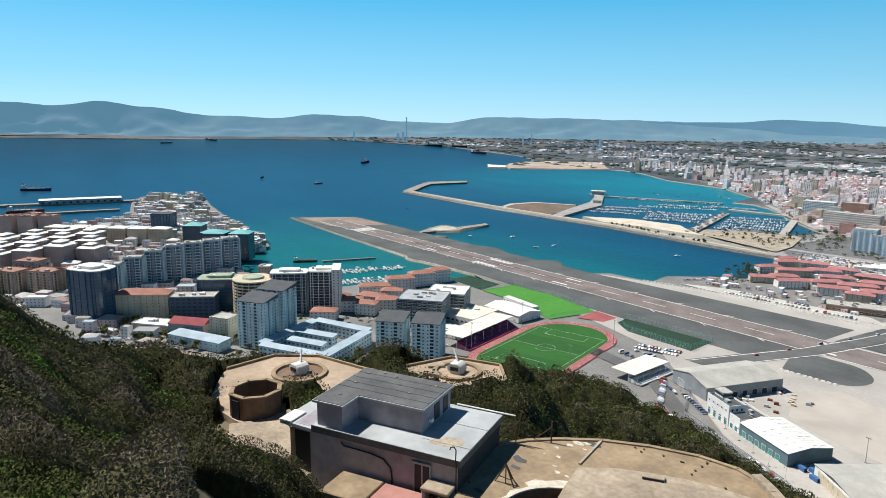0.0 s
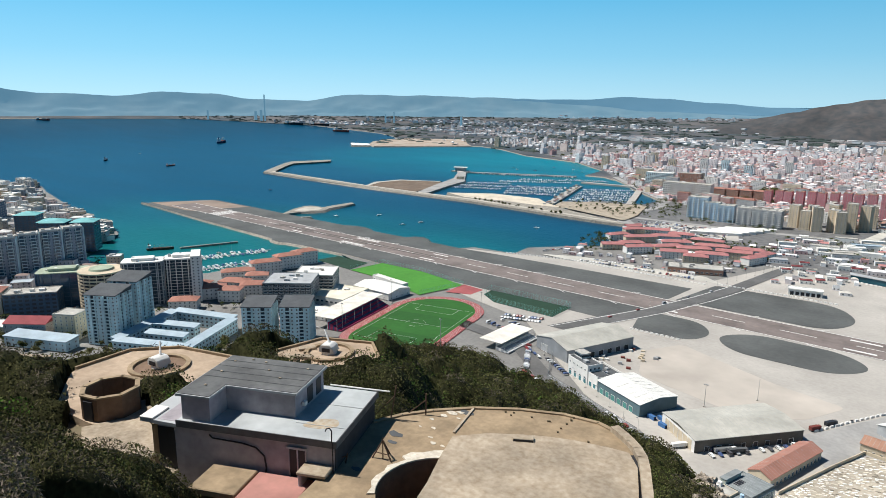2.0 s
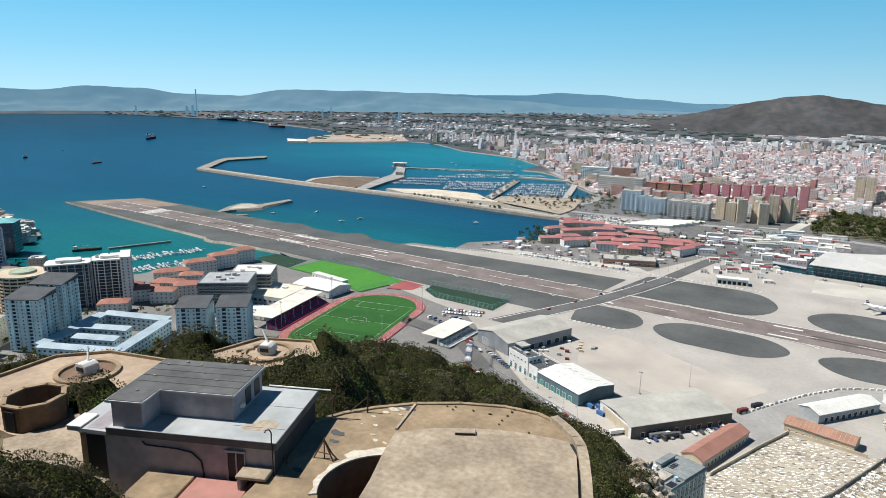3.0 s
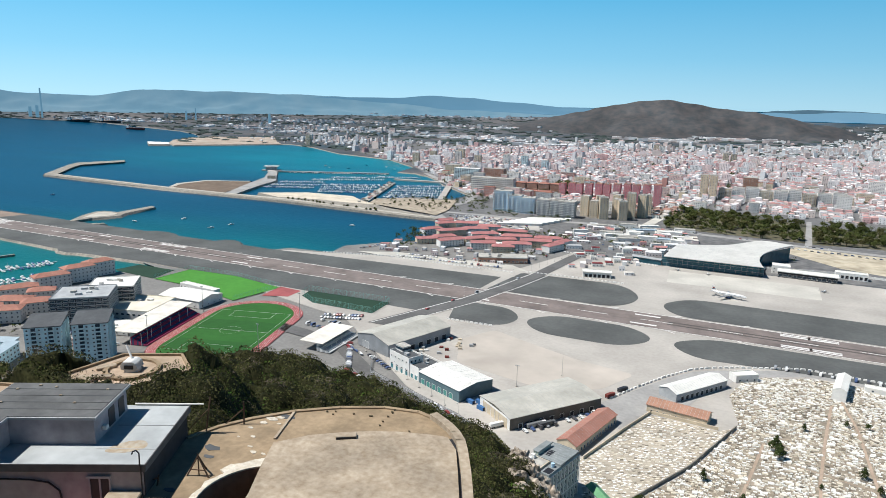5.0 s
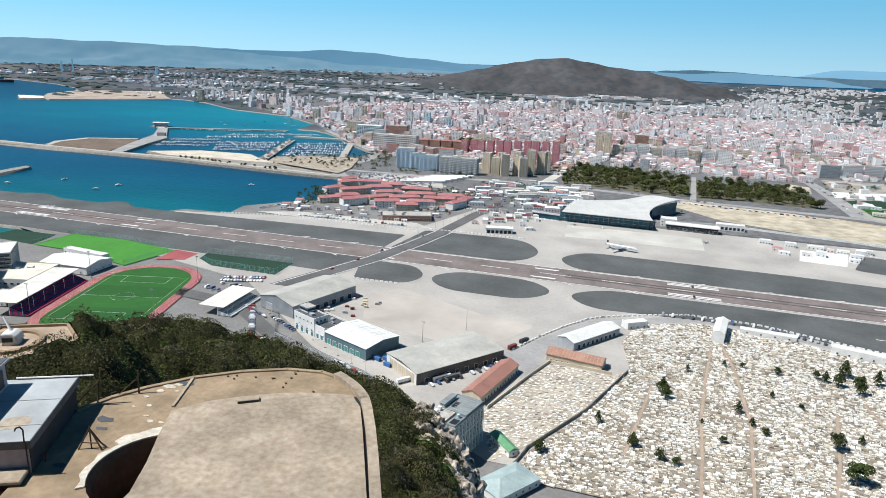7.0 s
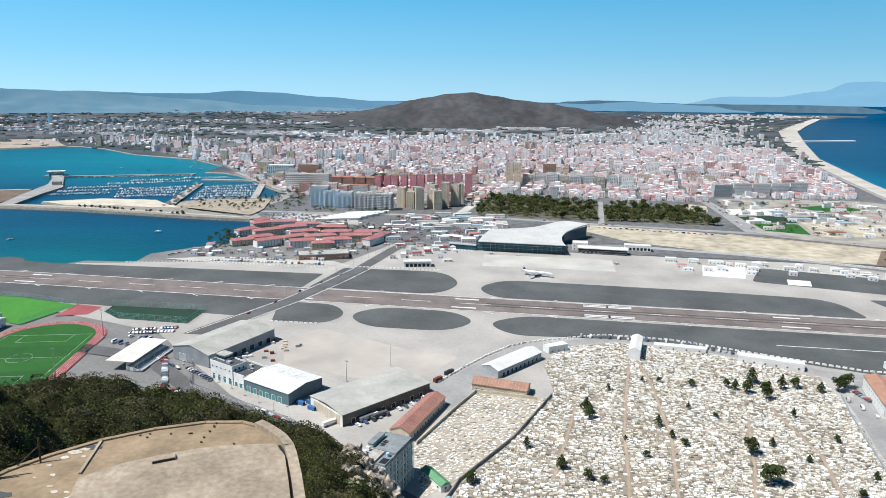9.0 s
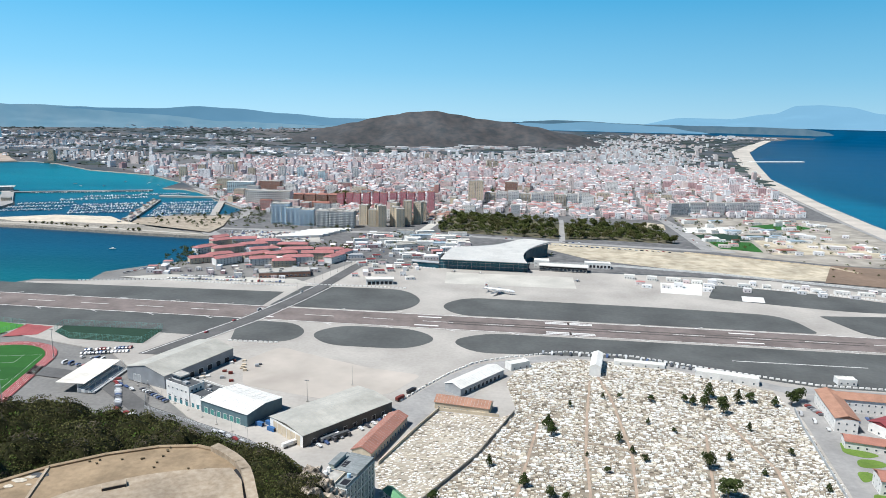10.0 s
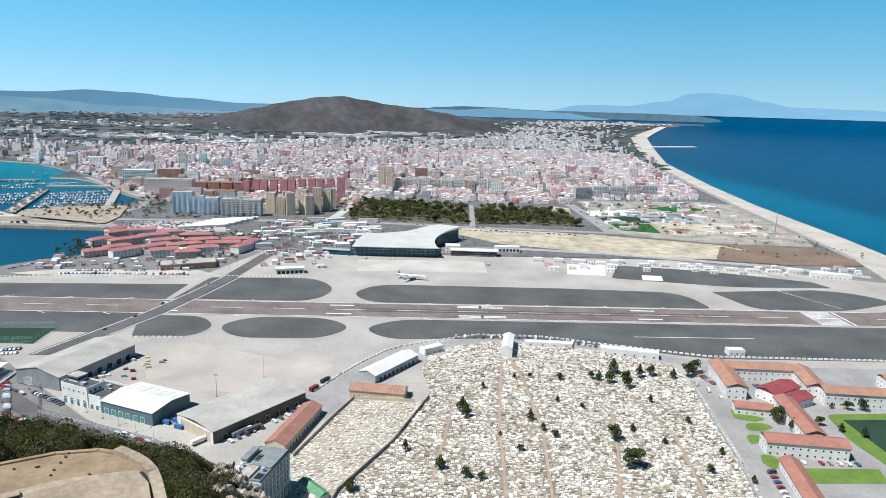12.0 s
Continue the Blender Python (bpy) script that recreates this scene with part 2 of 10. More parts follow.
M_GLASS = mat("blue_window_glass", (0.03, 0.05, 0.07), (0.02, 0.035, 0.05), fine=4, big=12, rough=0.3, spec=0.35)
M_TEALGLASS = mat("teal_curtain_glass", (0.03, 0.11, 0.14), (0.02, 0.08, 0.11), fine=4, big=12, rough=0.12, spec=0.3)
M_METAL = mat("galvanised_steel", (0.42, 0.43, 0.43), (0.33, 0.34, 0.34), fine=0.5, big=3, rough=0.45, metal=0.6)
M_ROCK = mat("limestone", (0.60, 0.51, 0.41), (0.11, 0.09, 0.07), fine=0.8, big=9, bump=1.0, contrast=0.3)
M_RIPRAP = mat("sea_wall_rocks", (0.36, 0.325, 0.27), (0.22, 0.20, 0.17), fine=3, big=20, contrast=0.3)
M_OLDCONC = mat("old_concrete", (0.36, 0.265, 0.165), (0.25, 0.185, 0.115), fine=0.5, big=2.6, bump=0.25, dirt=0.35, contrast=0.5)
M_PALECONC = mat("pale_worn_concrete", (0.45, 0.375, 0.285), (0.28, 0.215, 0.145), fine=0.42, big=3.6, bump=0.3, dirt=0.32, contrast=0.5)
M_RUST = mat("rusty_iron", (0.12, 0.07, 0.045), (0.07, 0.045, 0.03), fine=0.1, big=0.8, bump=0.2)


# ---- sea ----
def water_material():
    m = bpy.data.materials.new("sea_water")
    m.use_nodes = True
    nd, ln = m.node_tree.nodes, m.node_tree.links
    b = nd["Principled BSDF"]
    geo = nd.new("ShaderNodeNewGeometry")
    # deep blue open water; teal in the harbour south of the runway and in the shallow bay before the town
    n = nd.new("ShaderNodeTexNoise")
    n.inputs["Scale"].default_value, n.inputs["Detail"].default_value = 1 / 260, 4
    ln.new(geo.outputs["Position"], n.inputs["Vector"])
    last = None
    for centre, size, reach, colour in (((-1100, 1950), (0.6, 1.0), 560, (0.001, 0.150, 0.190)), ((-640, 470), (0.55, 1.0), 330, (0.006, 0.120, 0.120)), ((3200, 3500), (0.6, 0.35), 1250, (0.002, 0.066, 0.160)), ((800, 1500), (1.0, 0.10), 130, (0.003, 0.110, 0.185))):
        sq = nd.new("ShaderNodeVectorMath")
        sq.operation = "MULTIPLY"
        sq.inputs[1].default_value = (*size, 0.0)
        ln.new(geo.outputs["Position"], sq.inputs[0])
        dist = nd.new("ShaderNodeVectorMath")
        dist.operation = "DISTANCE"
        ln.new(sq.outputs[0], dist.inputs[0])
        dist.inputs[1].default_value = (centre[0] * size[0], centre[1] * size[1], 0)
        add = nd.new("ShaderNodeMath")
        add.operation = "MULTIPLY_ADD"
        ln.new(n.outputs["Fac"], add.inputs[0])
        add.inputs[1].default_value = reach * 0.7
        ln.new(dist.outputs["Value"], add.inputs[2])
        mr = nd.new("ShaderNodeMapRange")
        mr.interpolation_type = "SMOOTHSTEP"
        mr.inputs["From Min"].default_value, mr.inputs["From Max"].default_value = reach * 0.5, reach * 1.9
        mr.inputs["To Min"].default_value, mr.inputs["To Max"].default_value = 1.0, 0.0
        ln.new(add.outputs[0], mr.inputs["Value"])
        mx = nd.new("ShaderNodeMix")
        mx.data_type = "RGBA"
        mx.inputs["A"].default_value, mx.inputs["B"].default_value = (0.001, 0.047, 0.096, 1), (*colour, 1)
        if last is not None:
            ln.new(last, mx.inputs["A"])
        ln.new(mr.outputs["Result"], mx.inputs["Factor"])
        last = mx.outputs["Result"]
    streak = nd.new("ShaderNodeTexNoise")
    streak.inputs["Scale"].default_value, streak.inputs["Detail"].default_value = 1.0, 3
    mp = nd.new("ShaderNodeVectorMath")
    mp.operation = "MULTIPLY"
    mp.inputs[1].default_value = (1 / 420, 1 / 90, 0)
    ln.new(geo.outputs["Position"], mp.inputs[0])
    ln.new(mp.outputs[0], streak.inputs["Vector"])
    sr = nd.new("ShaderNodeMapRange")
    sr.inputs["From Min"].default_value, sr.inputs["From Max"].default_value = 0.3, 0.7
    sr.inputs["To Min"].default_value, sr.inputs["To Max"].default_value = 0.86, 1.14
    ln.new(streak.outputs["Fac"], sr.inputs["Value"])
    sc = nd.new("ShaderNodeVectorMath")
    sc.operation = "SCALE"
    ln.new(last, sc.inputs[0])
    ln.new(sr.outputs["Result"], sc.inputs["Scale"])
    ln.new(sc.outputs[0], b.inputs["Base Color"])
    b.inputs["Roughness"].default_value = 0.32
    b.inputs["Specular IOR Level"].default_value = 0.08
    w = nd.new("ShaderNodeTexNoise")
    w.inputs["Scale"].default_value, w.inputs["Detail"].default_value = 1 / 6.0, 5
    ln.new(geo.outputs["Position"], w.inputs["Vector"])
    bp = nd.new("ShaderNodeBump")
    bp.inputs["Strength"].default_value, bp.inputs["Distance"].default_value = 0.5, 0.8
    ln.new(w.outputs["Fac"], bp.inputs["Height"])
    ln.new(bp.outputs["Normal"], b.inputs["Normal"])
    return m


M_SEA = water_material()
SEA = -3.0


def polar_sheet(name, radii, a0, a1, na, z, material):
    verts, faces = [], []
    for r in radii:
        for k in range(na + 1):
            a = radians(a0 + (a1 - a0) * k / na)
            verts.append(warp(r * math.sin(a), r * math.cos(a), z))
    for i in range(len(radii) - 1):
        for k in range(na):
            q = i * (na + 1) + k
            faces.append((q, q + 1, q + na + 2, q + na + 1))
    me = mesh_of(name, verts, faces, [material], smooth=True)
    me.normals_split_custom_set_from_vertices([(0, 0, 1)] * len(verts))
    return me


RADII = [60, 400, 900, 1600, 2300, 2800] + [3000 + 150 * k for k in range(1, 12)] + [5000, 5600, 6300, 7200, 8400, 10000, 12500, 16000, 21000, 26600]
new("water", polar_sheet("water", RADII, -180, 180, 144, SEA, M_SEA))
tagged(bpy.data.objects["water"], "deep blue sea turning teal in the shallows", "sea", kind="structure")


# ---- land ----
def land(name, pts, z, material, label, skirt=M_RIPRAP, cut=220):
    """A sheet of land with a sloping stone edge down to the sea."""
    bm = bmesh.new()
    f = bm.faces.new([bm.verts.new((x, y, z)) for x, y in pts])
    bmesh.ops.recalc_face_normals(bm, faces=[f])
    if f.normal.z < 0:
        bmesh.ops.reverse_faces(bm, faces=[f])
    ext = bmesh.ops.extrude_edge_only(bm, edges=bm.edges[:])
    cx, cy = sum(p[0] for p in pts) / len(pts), sum(p[1] for p in pts) / len(pts)
    low = [v for v in ext["geom"] if isinstance(v, bmesh.types.BMVert)]
    for v in low:
        d = Vector((v.co.x - cx, v.co.y - cy, 0)).normalized()
        v.co += Vector((d.x * 5, d.y * 5, SEA - 1.5 - z))
    for g in ext["geom"]:
        if isinstance(g, bmesh.types.BMFace):
            g.material_index = 1
    xs, ys = [v.co.x for v in bm.verts], [v.co.y for v in bm.verts]
    if max(math.hypot(v.co.x, v.co.y) for v in bm.verts) > 2800:
        for lo, hi, axis in ((min(xs), max(xs), 0), (max(2000, min(ys)), max(ys), 1)):
            c, step = lo + cut, cut
            while c < hi:
                co, no = (((c, 0, 0), (1, 0, 0)), ((0, c, 0), (0, 1, 0)))[axis]
                bmesh.ops.bisect_plane(bm, geom=bm.verts[:] + bm.edges[:] + bm.faces[:], plane_co=co, plane_no=no)
                if abs(c) > 4500:
                    step = cut * 3
                else:
                    step = cut
                c += step
    for v in bm.verts:
        v.co = warp(*v.co)
    me = bm_mesh(name, bm, material, skirt)
    if cut and len(me.vertices) > 400:
        me.normals_split_custom_set_from_vertices([(0, 0, 1)] * len(me.vertices))
    return tagged(new(name, me), label, "ground", kind="structure")


M_LIGHTC_QUAY = mat("pale_quay_paving", (0.52, 0.48, 0.41), (0.42, 0.385, 0.325), fine=3, big=18)
M_PROM = mat("pale_sandy_paving", (0.66, 0.58, 0.46), (0.54, 0.47, 0.37), fine=5, big=24)
M_SPIT = mat("bare_spit_soil", (0.34, 0.25, 0.19), (0.46, 0.40, 0.33), fine=40, big=120, contrast=0.35)
M_DARKSOIL = mat("dark_brown_soil", (0.135, 0.095, 0.07), (0.20, 0.15, 0.105), fine=12, big=40, contrast=0.4)
# blue-grey tint in the ground colour stands for distance haze
M_FAR = mat("hazed_dry_country", (0.044, 0.064, 0.078), (0.125, 0.115, 0.112), fine=190, big=600, contrast=0.30, dirt=0.35)
GIB = [(-662, 562), (-600, 545), (-640, 520), (-690, 500), (-700, 440), (-700, 395), (-735, 350), (-880, 322), (-925, 345), (-985, 412), (-1005, 425), (-1090, 452), (-1210, 462), (-1350, 482),
       (-1560, 520), (-1660, 545), (-1795, 560), (-1820, 430), (-1700, 380), (-1500, 330), (-1440, 250), (-1430, 40), (-1450, -260), (-900, -420), (500, -400), (560, 300), (575, 640), (625, 760), (640, 872),
       (420, 900), (-400, 900), (-418, 870), (-434, 846), (-468, 812), (-505, 765), (-498, 722), (-560, 716)]
land("ground", GIB, -0.6, M_GIB, "pale paved ground round the airfield and harbour town")
AIRFIELD = [(-560, 560), (-330, 500), (-210, 395), (-120, 340), (-60, 300), (300, 300), (480, 520), (570, 640), (600, 760), (330, 880), (-215, 880), (-250, 760), (-430, 735), (-560, 700)]
tagged(new("pavement_apron", prism("pavement_apron", AIRFIELD, -0.6, 0.0, M_CONC)), "pale concrete airfield apron with faint stains", "apron", kind="structure")
PLATFORM = [(-1275, 588), (-1262, 594), (-1205, 696), (-1190, 703), (-1064, 703), (-979, 700), (-900, 699), (-812, 699), (-798, 707), (-778, 710), (-758, 705), (-742, 697), (-676, 697), (-668, 711), (-654, 715), (-638, 708), (-630, 697), (-578, 695), (-505, 700), (-430, 704), (-255, 712), (-265, 553), (-560, 560), (-653, 564), (-732, 560), (-770, 556), (-782, 551), (-800, 552), (-812, 559), (-860, 562), (-1000, 568)]
land("ground_runway_platform", PLATFORM, 0.05, M_TARMAC, "dark tarmac platform reaching out into the bay")
SPAIN = [(-400, 884), (-422, 872), (-430, 900), (-440, 1000), (-505, 1020), (-560, 1062), (-640, 1100), (-660, 1230), (-560, 1250), (-560, 1330), (-690, 1470), (-720, 1520), (-830, 1640), (-800, 1600), (-850, 1640), (-905, 1640), (-932, 1790), (-1124, 1974), (-1388, 2068), (-1640, 2260), (-1790, 2330), (-1840, 2310), (-1960, 2180),
         (-2190, 2080), (-2330, 2200), (-2420, 2441), (-2600, 2600), (-2900, 2780), (-3940, 3150), (-4900, 3200), (-5800, 3200), (-6500, 2300), (-7380, 560), (-8200, -300), (-16000, -600), (-16000, 14000), (5200, 14000), (4600, 10800),
         (3652, 8972), (2740, 7780), (1950, 5820), (1505, 4660), (1125, 3360), (890, 2510), (760, 1790), (708, 1426), (690, 1214), (676, 1056), (636, 872), (420, 880), (100, 880), (-200, 880)]
land("ground_country", SPAIN, -0.5, M_FAR, "dry country with fields behind the town, tinted blue for haze")
TOWN = [(-396, 886), (-424, 880), (-432, 905), (-436, 1000), (-500, 1024), (-556, 1066), (-636, 1104), (-652, 1234), (-552, 1254), (-552, 1334), (-684, 1476), (-820, 1648), (-955, 1825), (-1210, 2054), (-1400, 2190), (-1500, 2700), (-700, 2980), (200, 3000), (900, 2950), (960, 2880), (790, 2020), (690, 1430), (640, 1080), (610, 890), (-200, 884)]
land("ground_town", TOWN, 0.0, M_TOWN, "grey-beige streets and yards of the town, darkened for shade between houses", skirt=M_TOWN)
BEACH = [(560, 640), (600, 655), (640, 760), (668, 900), (688, 1054), (702, 1212), (720, 1424), (772, 1786), (903, 2506), (1140, 3352), (1519, 4645), (1966, 5801), (2750, 7748), (2690, 7800), (1880, 5860), (1420, 4690), (1060, 3380), (850, 2520), (730, 1800), (676, 1430), (650, 1220), (632, 1060), (606, 905), (565, 760)]
land("ground_beach", BEACH, 0.6, M_SAND, "long pale sandy beach along the open sea", skirt=M_SAND)
SPIT = [(-474, 1014), (-512, 1036), (-600, 1068), (-660, 1096), (-780, 1088), (-868, 1072), (-968, 1062), (-1150, 1064), (-1300, 1076), (-1552, 1090), (-1657, 1207), (-1702, 1265), (-1682, 1394), (-1724, 1432), (-1762, 1301), (-1728, 1249), (-1578, 1074), (-1566, 1064), (-1384, 1050), (-1144, 1041), (-968, 1039), (-830, 1038), (-692, 1025), (-628, 1018), (-569, 1014), (-513, 1012)]
land("ground_breakwater", SPIT, 1.5, M_RIPRAP, "long stone breakwater bent round the marina")
strip_quay = [(-1560, 1082), (-1384, 1066), (-1144, 1056), (-968, 1053), (-830, 1053), (-692, 1040), (-560, 1028), (-500, 1022), (-500, 1028), (-560, 1036), (-692, 1050), (-830, 1063), (-968, 1061), (-1144, 1063), (-1384, 1073), (-1556, 1088)]
land("ground_breakwater_road", strip_quay, 1.75, M_LIGHTC_QUAY, "pale service road along the breakwater", skirt=M_LIGHTC_QUAY)
INFILL = [(-1150, 1062), (-1176, 1120), (-1166, 1192), (-1078, 1236), (-1030, 1180), (-1000, 1064)]
land("ground_infill", INFILL, 1.2, M_DARKSOIL, "dark brown bare soil behind the breakwater")
land("ground_infill_edge", [(-1160, 1070), (-1188, 1120), (-1178, 1196), (-1080, 1244), (-1080, 1234), (-1164, 1188), (-1172, 1122), (-1148, 1070)], 1.5, M_LIGHTC_QUAY, "pale stone edge of the infill", skirt=M_RIPRAP)
MARQUAY = [(-989, 1058), (-1046, 1180), (-1104, 1318), (-1190, 1440), (-1170, 1452), (-1076, 1330), (-1040, 1284), (-1012, 1190), (-964, 1062)]
land("ground_quay", MARQUAY, 1.6, M_LIGHTROAD, "pale marina quay")
PROMENADE = [(-938, 1100), (-854, 1158), (-747, 1164), (-694, 1118), (-640, 1094), (-700, 1086), (-774, 1088), (-868, 1074)]
land("ground_promenade", PROMENADE, 1.62, M_PROM, "wide pale sandy promenade of the marina", skirt=M_RIPRAP)
# the piers of the far oil quay and the west jetty
land("ground_quay_far", [(-2300, 2026), (-2206, 2050), (-2120, 1975), (-2180, 1925)], 4.0, M_WHITE, "white far pier")
land("ground_far_spit", [(-2205, 2050), (-2329, 2188), (-2419, 2441), (-2154, 2660), (-1950, 2420), (-1830, 2300), (-1960, 2140), (-2090, 1970)], 2.0, M_SPIT, "brown and pale bare land on the far spit", skirt=M_RIPRAP)
land("ground_jetty", [(-974, 697), (-1000, 738), (-1013, 774), (-1007, 786), (-978, 789), (-984, 866), (-968, 858), (-958, 786), (-948, 770), (-952, 752), (-964, 728), (-966, 698)], 0.8, M_RIPRAP, "small curved stone jetty beside the runway platform")
land("ground_jetty_top", [(-976, 720), (-992, 745), (-1001, 772), (-985, 781), (-966, 778), (-958, 766), (-962, 750)], 1.1, M_LIGHTC_QUAY, "pale paved top of the jetty", skirt=M_LIGHTC_QUAY)
land("ground_jetty_small", [(-926, 697), (-914, 711), (-908, 708), (-918, 695)], 0.6, M_RIPRAP, "short stone groyne beside the runway platform")


# ---- airfield surfaces ----
def patch(name, pts, z, material, label, radius=0.0, kind="structure", category="pavement"):
    return tagged(new(name, prism(name, rounded(pts, radius) if radius else pts, z - 0.06, z, material)), label, category, kind=kind)


RY0, RY1 = 608.5, 653.5
patch("runway", [(-1195, RY0), (-1195, RY1), (470, RY1), (560, 672), (585, 640), (560, 600), (470, RY0)], 0.22, M_RUNWAY, "worn brownish asphalt runway", category="runway")
patch("pavement_overrun", [(-1262, 600), (-1205, 698), (-1080, 700), (-1100, RY1), (-1100, RY0), (-1130, 600)], 0.16, M_OVERRUN, "brownish overrun at the runway's end")
for nm, pts, rad in (
    ("a", [(-246, 546), (-262, 603), (-205, 604), (-185, 576), (-195, 548)], [4, 4, 26, 26, 26]),
    ("b", [(-184, 576), (-160, 604), (-88, 604), (-62, 578), (-86, 548), (-160, 547)], 30),
    ("c", [(-54, 577), (-22, 604), (470, 604), (560, 590), (545, 515), (240, 516), (214, 523), (126, 552), (60, 556), (27, 553), (-30, 549)], [30, 30, 10, 10, 4, 4, 4, 20, 20, 20, 30]),
    ("d", [(-252, 657), (-240, 742), (-120, 748), (-93, 700), (-112, 657)], [4, 4, 30, 36, 30]),
    ("e", [(-76, 690), (-50, 726), (160, 724), (288, 716), (300, 657), (-55, 657)], [36, 36, 4, 40, 10, 36]),
    ("f", [(226, 775), (252, 842), (361, 819), (470, 775), (480, 748), (363, 744)], [8, 8, 4, 4, 4, 30]),
    ("g", [(325, 722), (453, 738), (490, 728), (520, 692), (440, 657), (345, 657)], [4, 4, 20, 30, 20, 20]),
):
    patch("pavement_infield", pts, 0.12, M_TARMAC, "dark grey tarmac infield with rounded ends", rad)


def markings():
    bm = bmesh.new()

    def bar(x, y, w, h):
        add_box(bm, x - w / 2, y - h / 2, 0.2, x + w / 2, y + h / 2, 0.29)

    for y in (RY0 + 0.8, RY1 - 0.8):
        add_box(bm, -1195, y - 0.5, 0.2, 560 - 100, y + 0.5, 0.29)
    for k in range(28):
        x = -1150 + 60 * k
        if -300 < x < -215:
            continue
        bar(x, 631, 30, 0.9)
    for x, n in ((58, 2), (-80, 1), (222, 1), (-560, 1), (-700, 2), (-830, 1), (-245, 1)):
        for side in (-1, 1):
            for j in range(n):
                bar(x + (j - 0.5) * 22 * (n - 1), 631 + side * 13.5, 24, 3.0)
                if n > 1:
                    bar(x + (j - 0.5) * 22 * (n - 1), 631 + side * 17.5, 24, 2.2)
    for k in range(12):
        y = RY0 + 3.4 + k * 3.5
        bar(402, y, 30, 1.9)
        bar(-1055, y, 30, 1.9)
    add_box(bm, 420, RY0, 0.2, 422, RY1, 0.29)
    # short ticks that flare from the edges
    for k in range(-18, 7):
        x = 60 * k
        for y, s in ((RY0, -1), (RY1, 1)):
            vs = [bm.verts.new(c) for c in ((x, y, 0.27), (x + 9, y + s * 5, 0.27), (x + 10, y + s * 4.2, 0.27), (x + 2, y, 0.27))]
            bm.faces.new(vs if s < 0 else vs[::-1])
    # taxi lines and the long line south of the runway
    for x0, y0, x1, y1, w in ((190, 566, 300, 567, 1.2), (405, 735, 440, 665, 0.9)):
        a, b = Vector((x0, y0, 0.24)), Vector((x1, y1, 0.24))
        n = (b - a).cross(Vector((0, 0, 1))).normalized() * w / 2
        bm.faces.new([bm.verts.new(c) for c in (a - n, a + n, b + n, b - n)])
    bmesh.ops.recalc_face_normals(bm, faces=bm.faces[:])
    for f in bm.faces:
        if abs(f.normal.z) > 0.9 and f.normal.z < 0 and len(f.verts) == 4 and f.calc_center_median().z > 0.22:
            f.normal_flip()
    return bm_mesh("runway_markings", bm, M_PAINT)


tagged(new("runway_markings", markings()), "white painted runway lines, bars and thresholds", "markings", kind="structure")
for x0, x1 in ((-60, 330), (-900, -560)):
    for y in (627.5, 634.5):
        patch("runway_tyre_marks", rounded([(x0, y - 1.6), (x1, y - 1.2), (x1, y + 1.2), (x0, y + 1.6)], 1.0), 0.25, M_RUBBER, "dark streaks of tyre rubber on the runway", category="markings")
# the road that crosses the runway
ROAD = [(-306, 500), (-284, 556), (-262, 610), (-243, 680), (-228, 745), (-214, 850), (-190, 985), (-160, 1120), (-146, 1118), (-174, 985), (-198, 850), (-212, 745), (-225, 680), (-242, 610), (-262, 556), (-282, 500)]
patch("road_crossing", ROAD, 0.34, M_ROAD, "dark asphalt road crossing the runway", category="road")
for off in (2.0, 21.5):
    patch("road_edge_line", [(-306 + off, 500), (-284 + off, 556), (-262 + off - 1, 610), (-243 + off - 1, 680), (-228 + off - 2, 745), (-227 + off - 2, 745), (-242 + off - 1, 680), (-261 + off - 1, 610), (-283 + off, 556), (-305 + off, 500)], 0.40, M_PAINT, "pale road edge line", category="markings")
patch("road_foot", [(-420, 470), (-300, 452), (-240, 405), (-160, 372), (-100, 335), (-70, 300), (-84, 296), (-112, 325), (-168, 360), (-246, 393), (-304, 438), (-420, 452)], 0.1, M_ROAD, "asphalt road along the foot of the rock", category="road")
patch("road_perimeter", [(-84, 424), (-70, 446), (-57, 472), (-43, 497), (-26, 520), (5, 539), (50, 561), (106, 559), (172, 537), (212, 514), (300, 512), (300, 502), (208, 502), (168, 526), (104, 548), (54, 550), (14, 530), (-14, 490), (-27, 444), (-56, 394)], 0.1, M_LIGHTROAD, "pale perimeter road along the airfield", category="road")


# ---- the rock: hillside below the camera ----
K = 1.25


def near(x, y, z):
    """Places on the battery, drawn out from the eye."""
    return Vector((x * K, y * K, EYE + (z - EYE) * K))


CREST = [(-180, -14.0, 60), (-120, -10.0, 50), (-95, -11.0, 55), (-87, -13.5, 62), (-82, -17.5, 68), (-76, -19.0, 70), (-72, -19.9, 66), (-66, -19.8, 66), (-60, -20.8, 64), (-55, -21.6, 70), (-49, -21.9, 95), (-44, -21.5, 112), (-38.5, -22.0, 118), (-33.5, -23.4, 112), (-29, -25.1, 98), (-24, -26.9, 84), (-20, -28.1, 76), (-18.4, -29.2, 74), (-16.6, -30.2, 71), (-15.4, -31.5, 69), (-14.0, -32.7, 67), (-12.7, -35.0, 63), (-11, -39, 55), (-5, -45, 44), (20, -58, 30), (120, -60, 26), (180, -14, 60)]


def crest(az):
    for (a0, e0, d0), (a1, e1, d1) in zip(CREST, CREST[1:]):
        if a0 <= az <= a1:
            t = (az - a0) / (a1 - a0)
            t = t * t * (3 - 2 * t) if az < -90 else t
            return e0 + (e1 - e0) * t, (d0 + (d1 - d0) * t) * K
    return -14.0, 60.0 * K


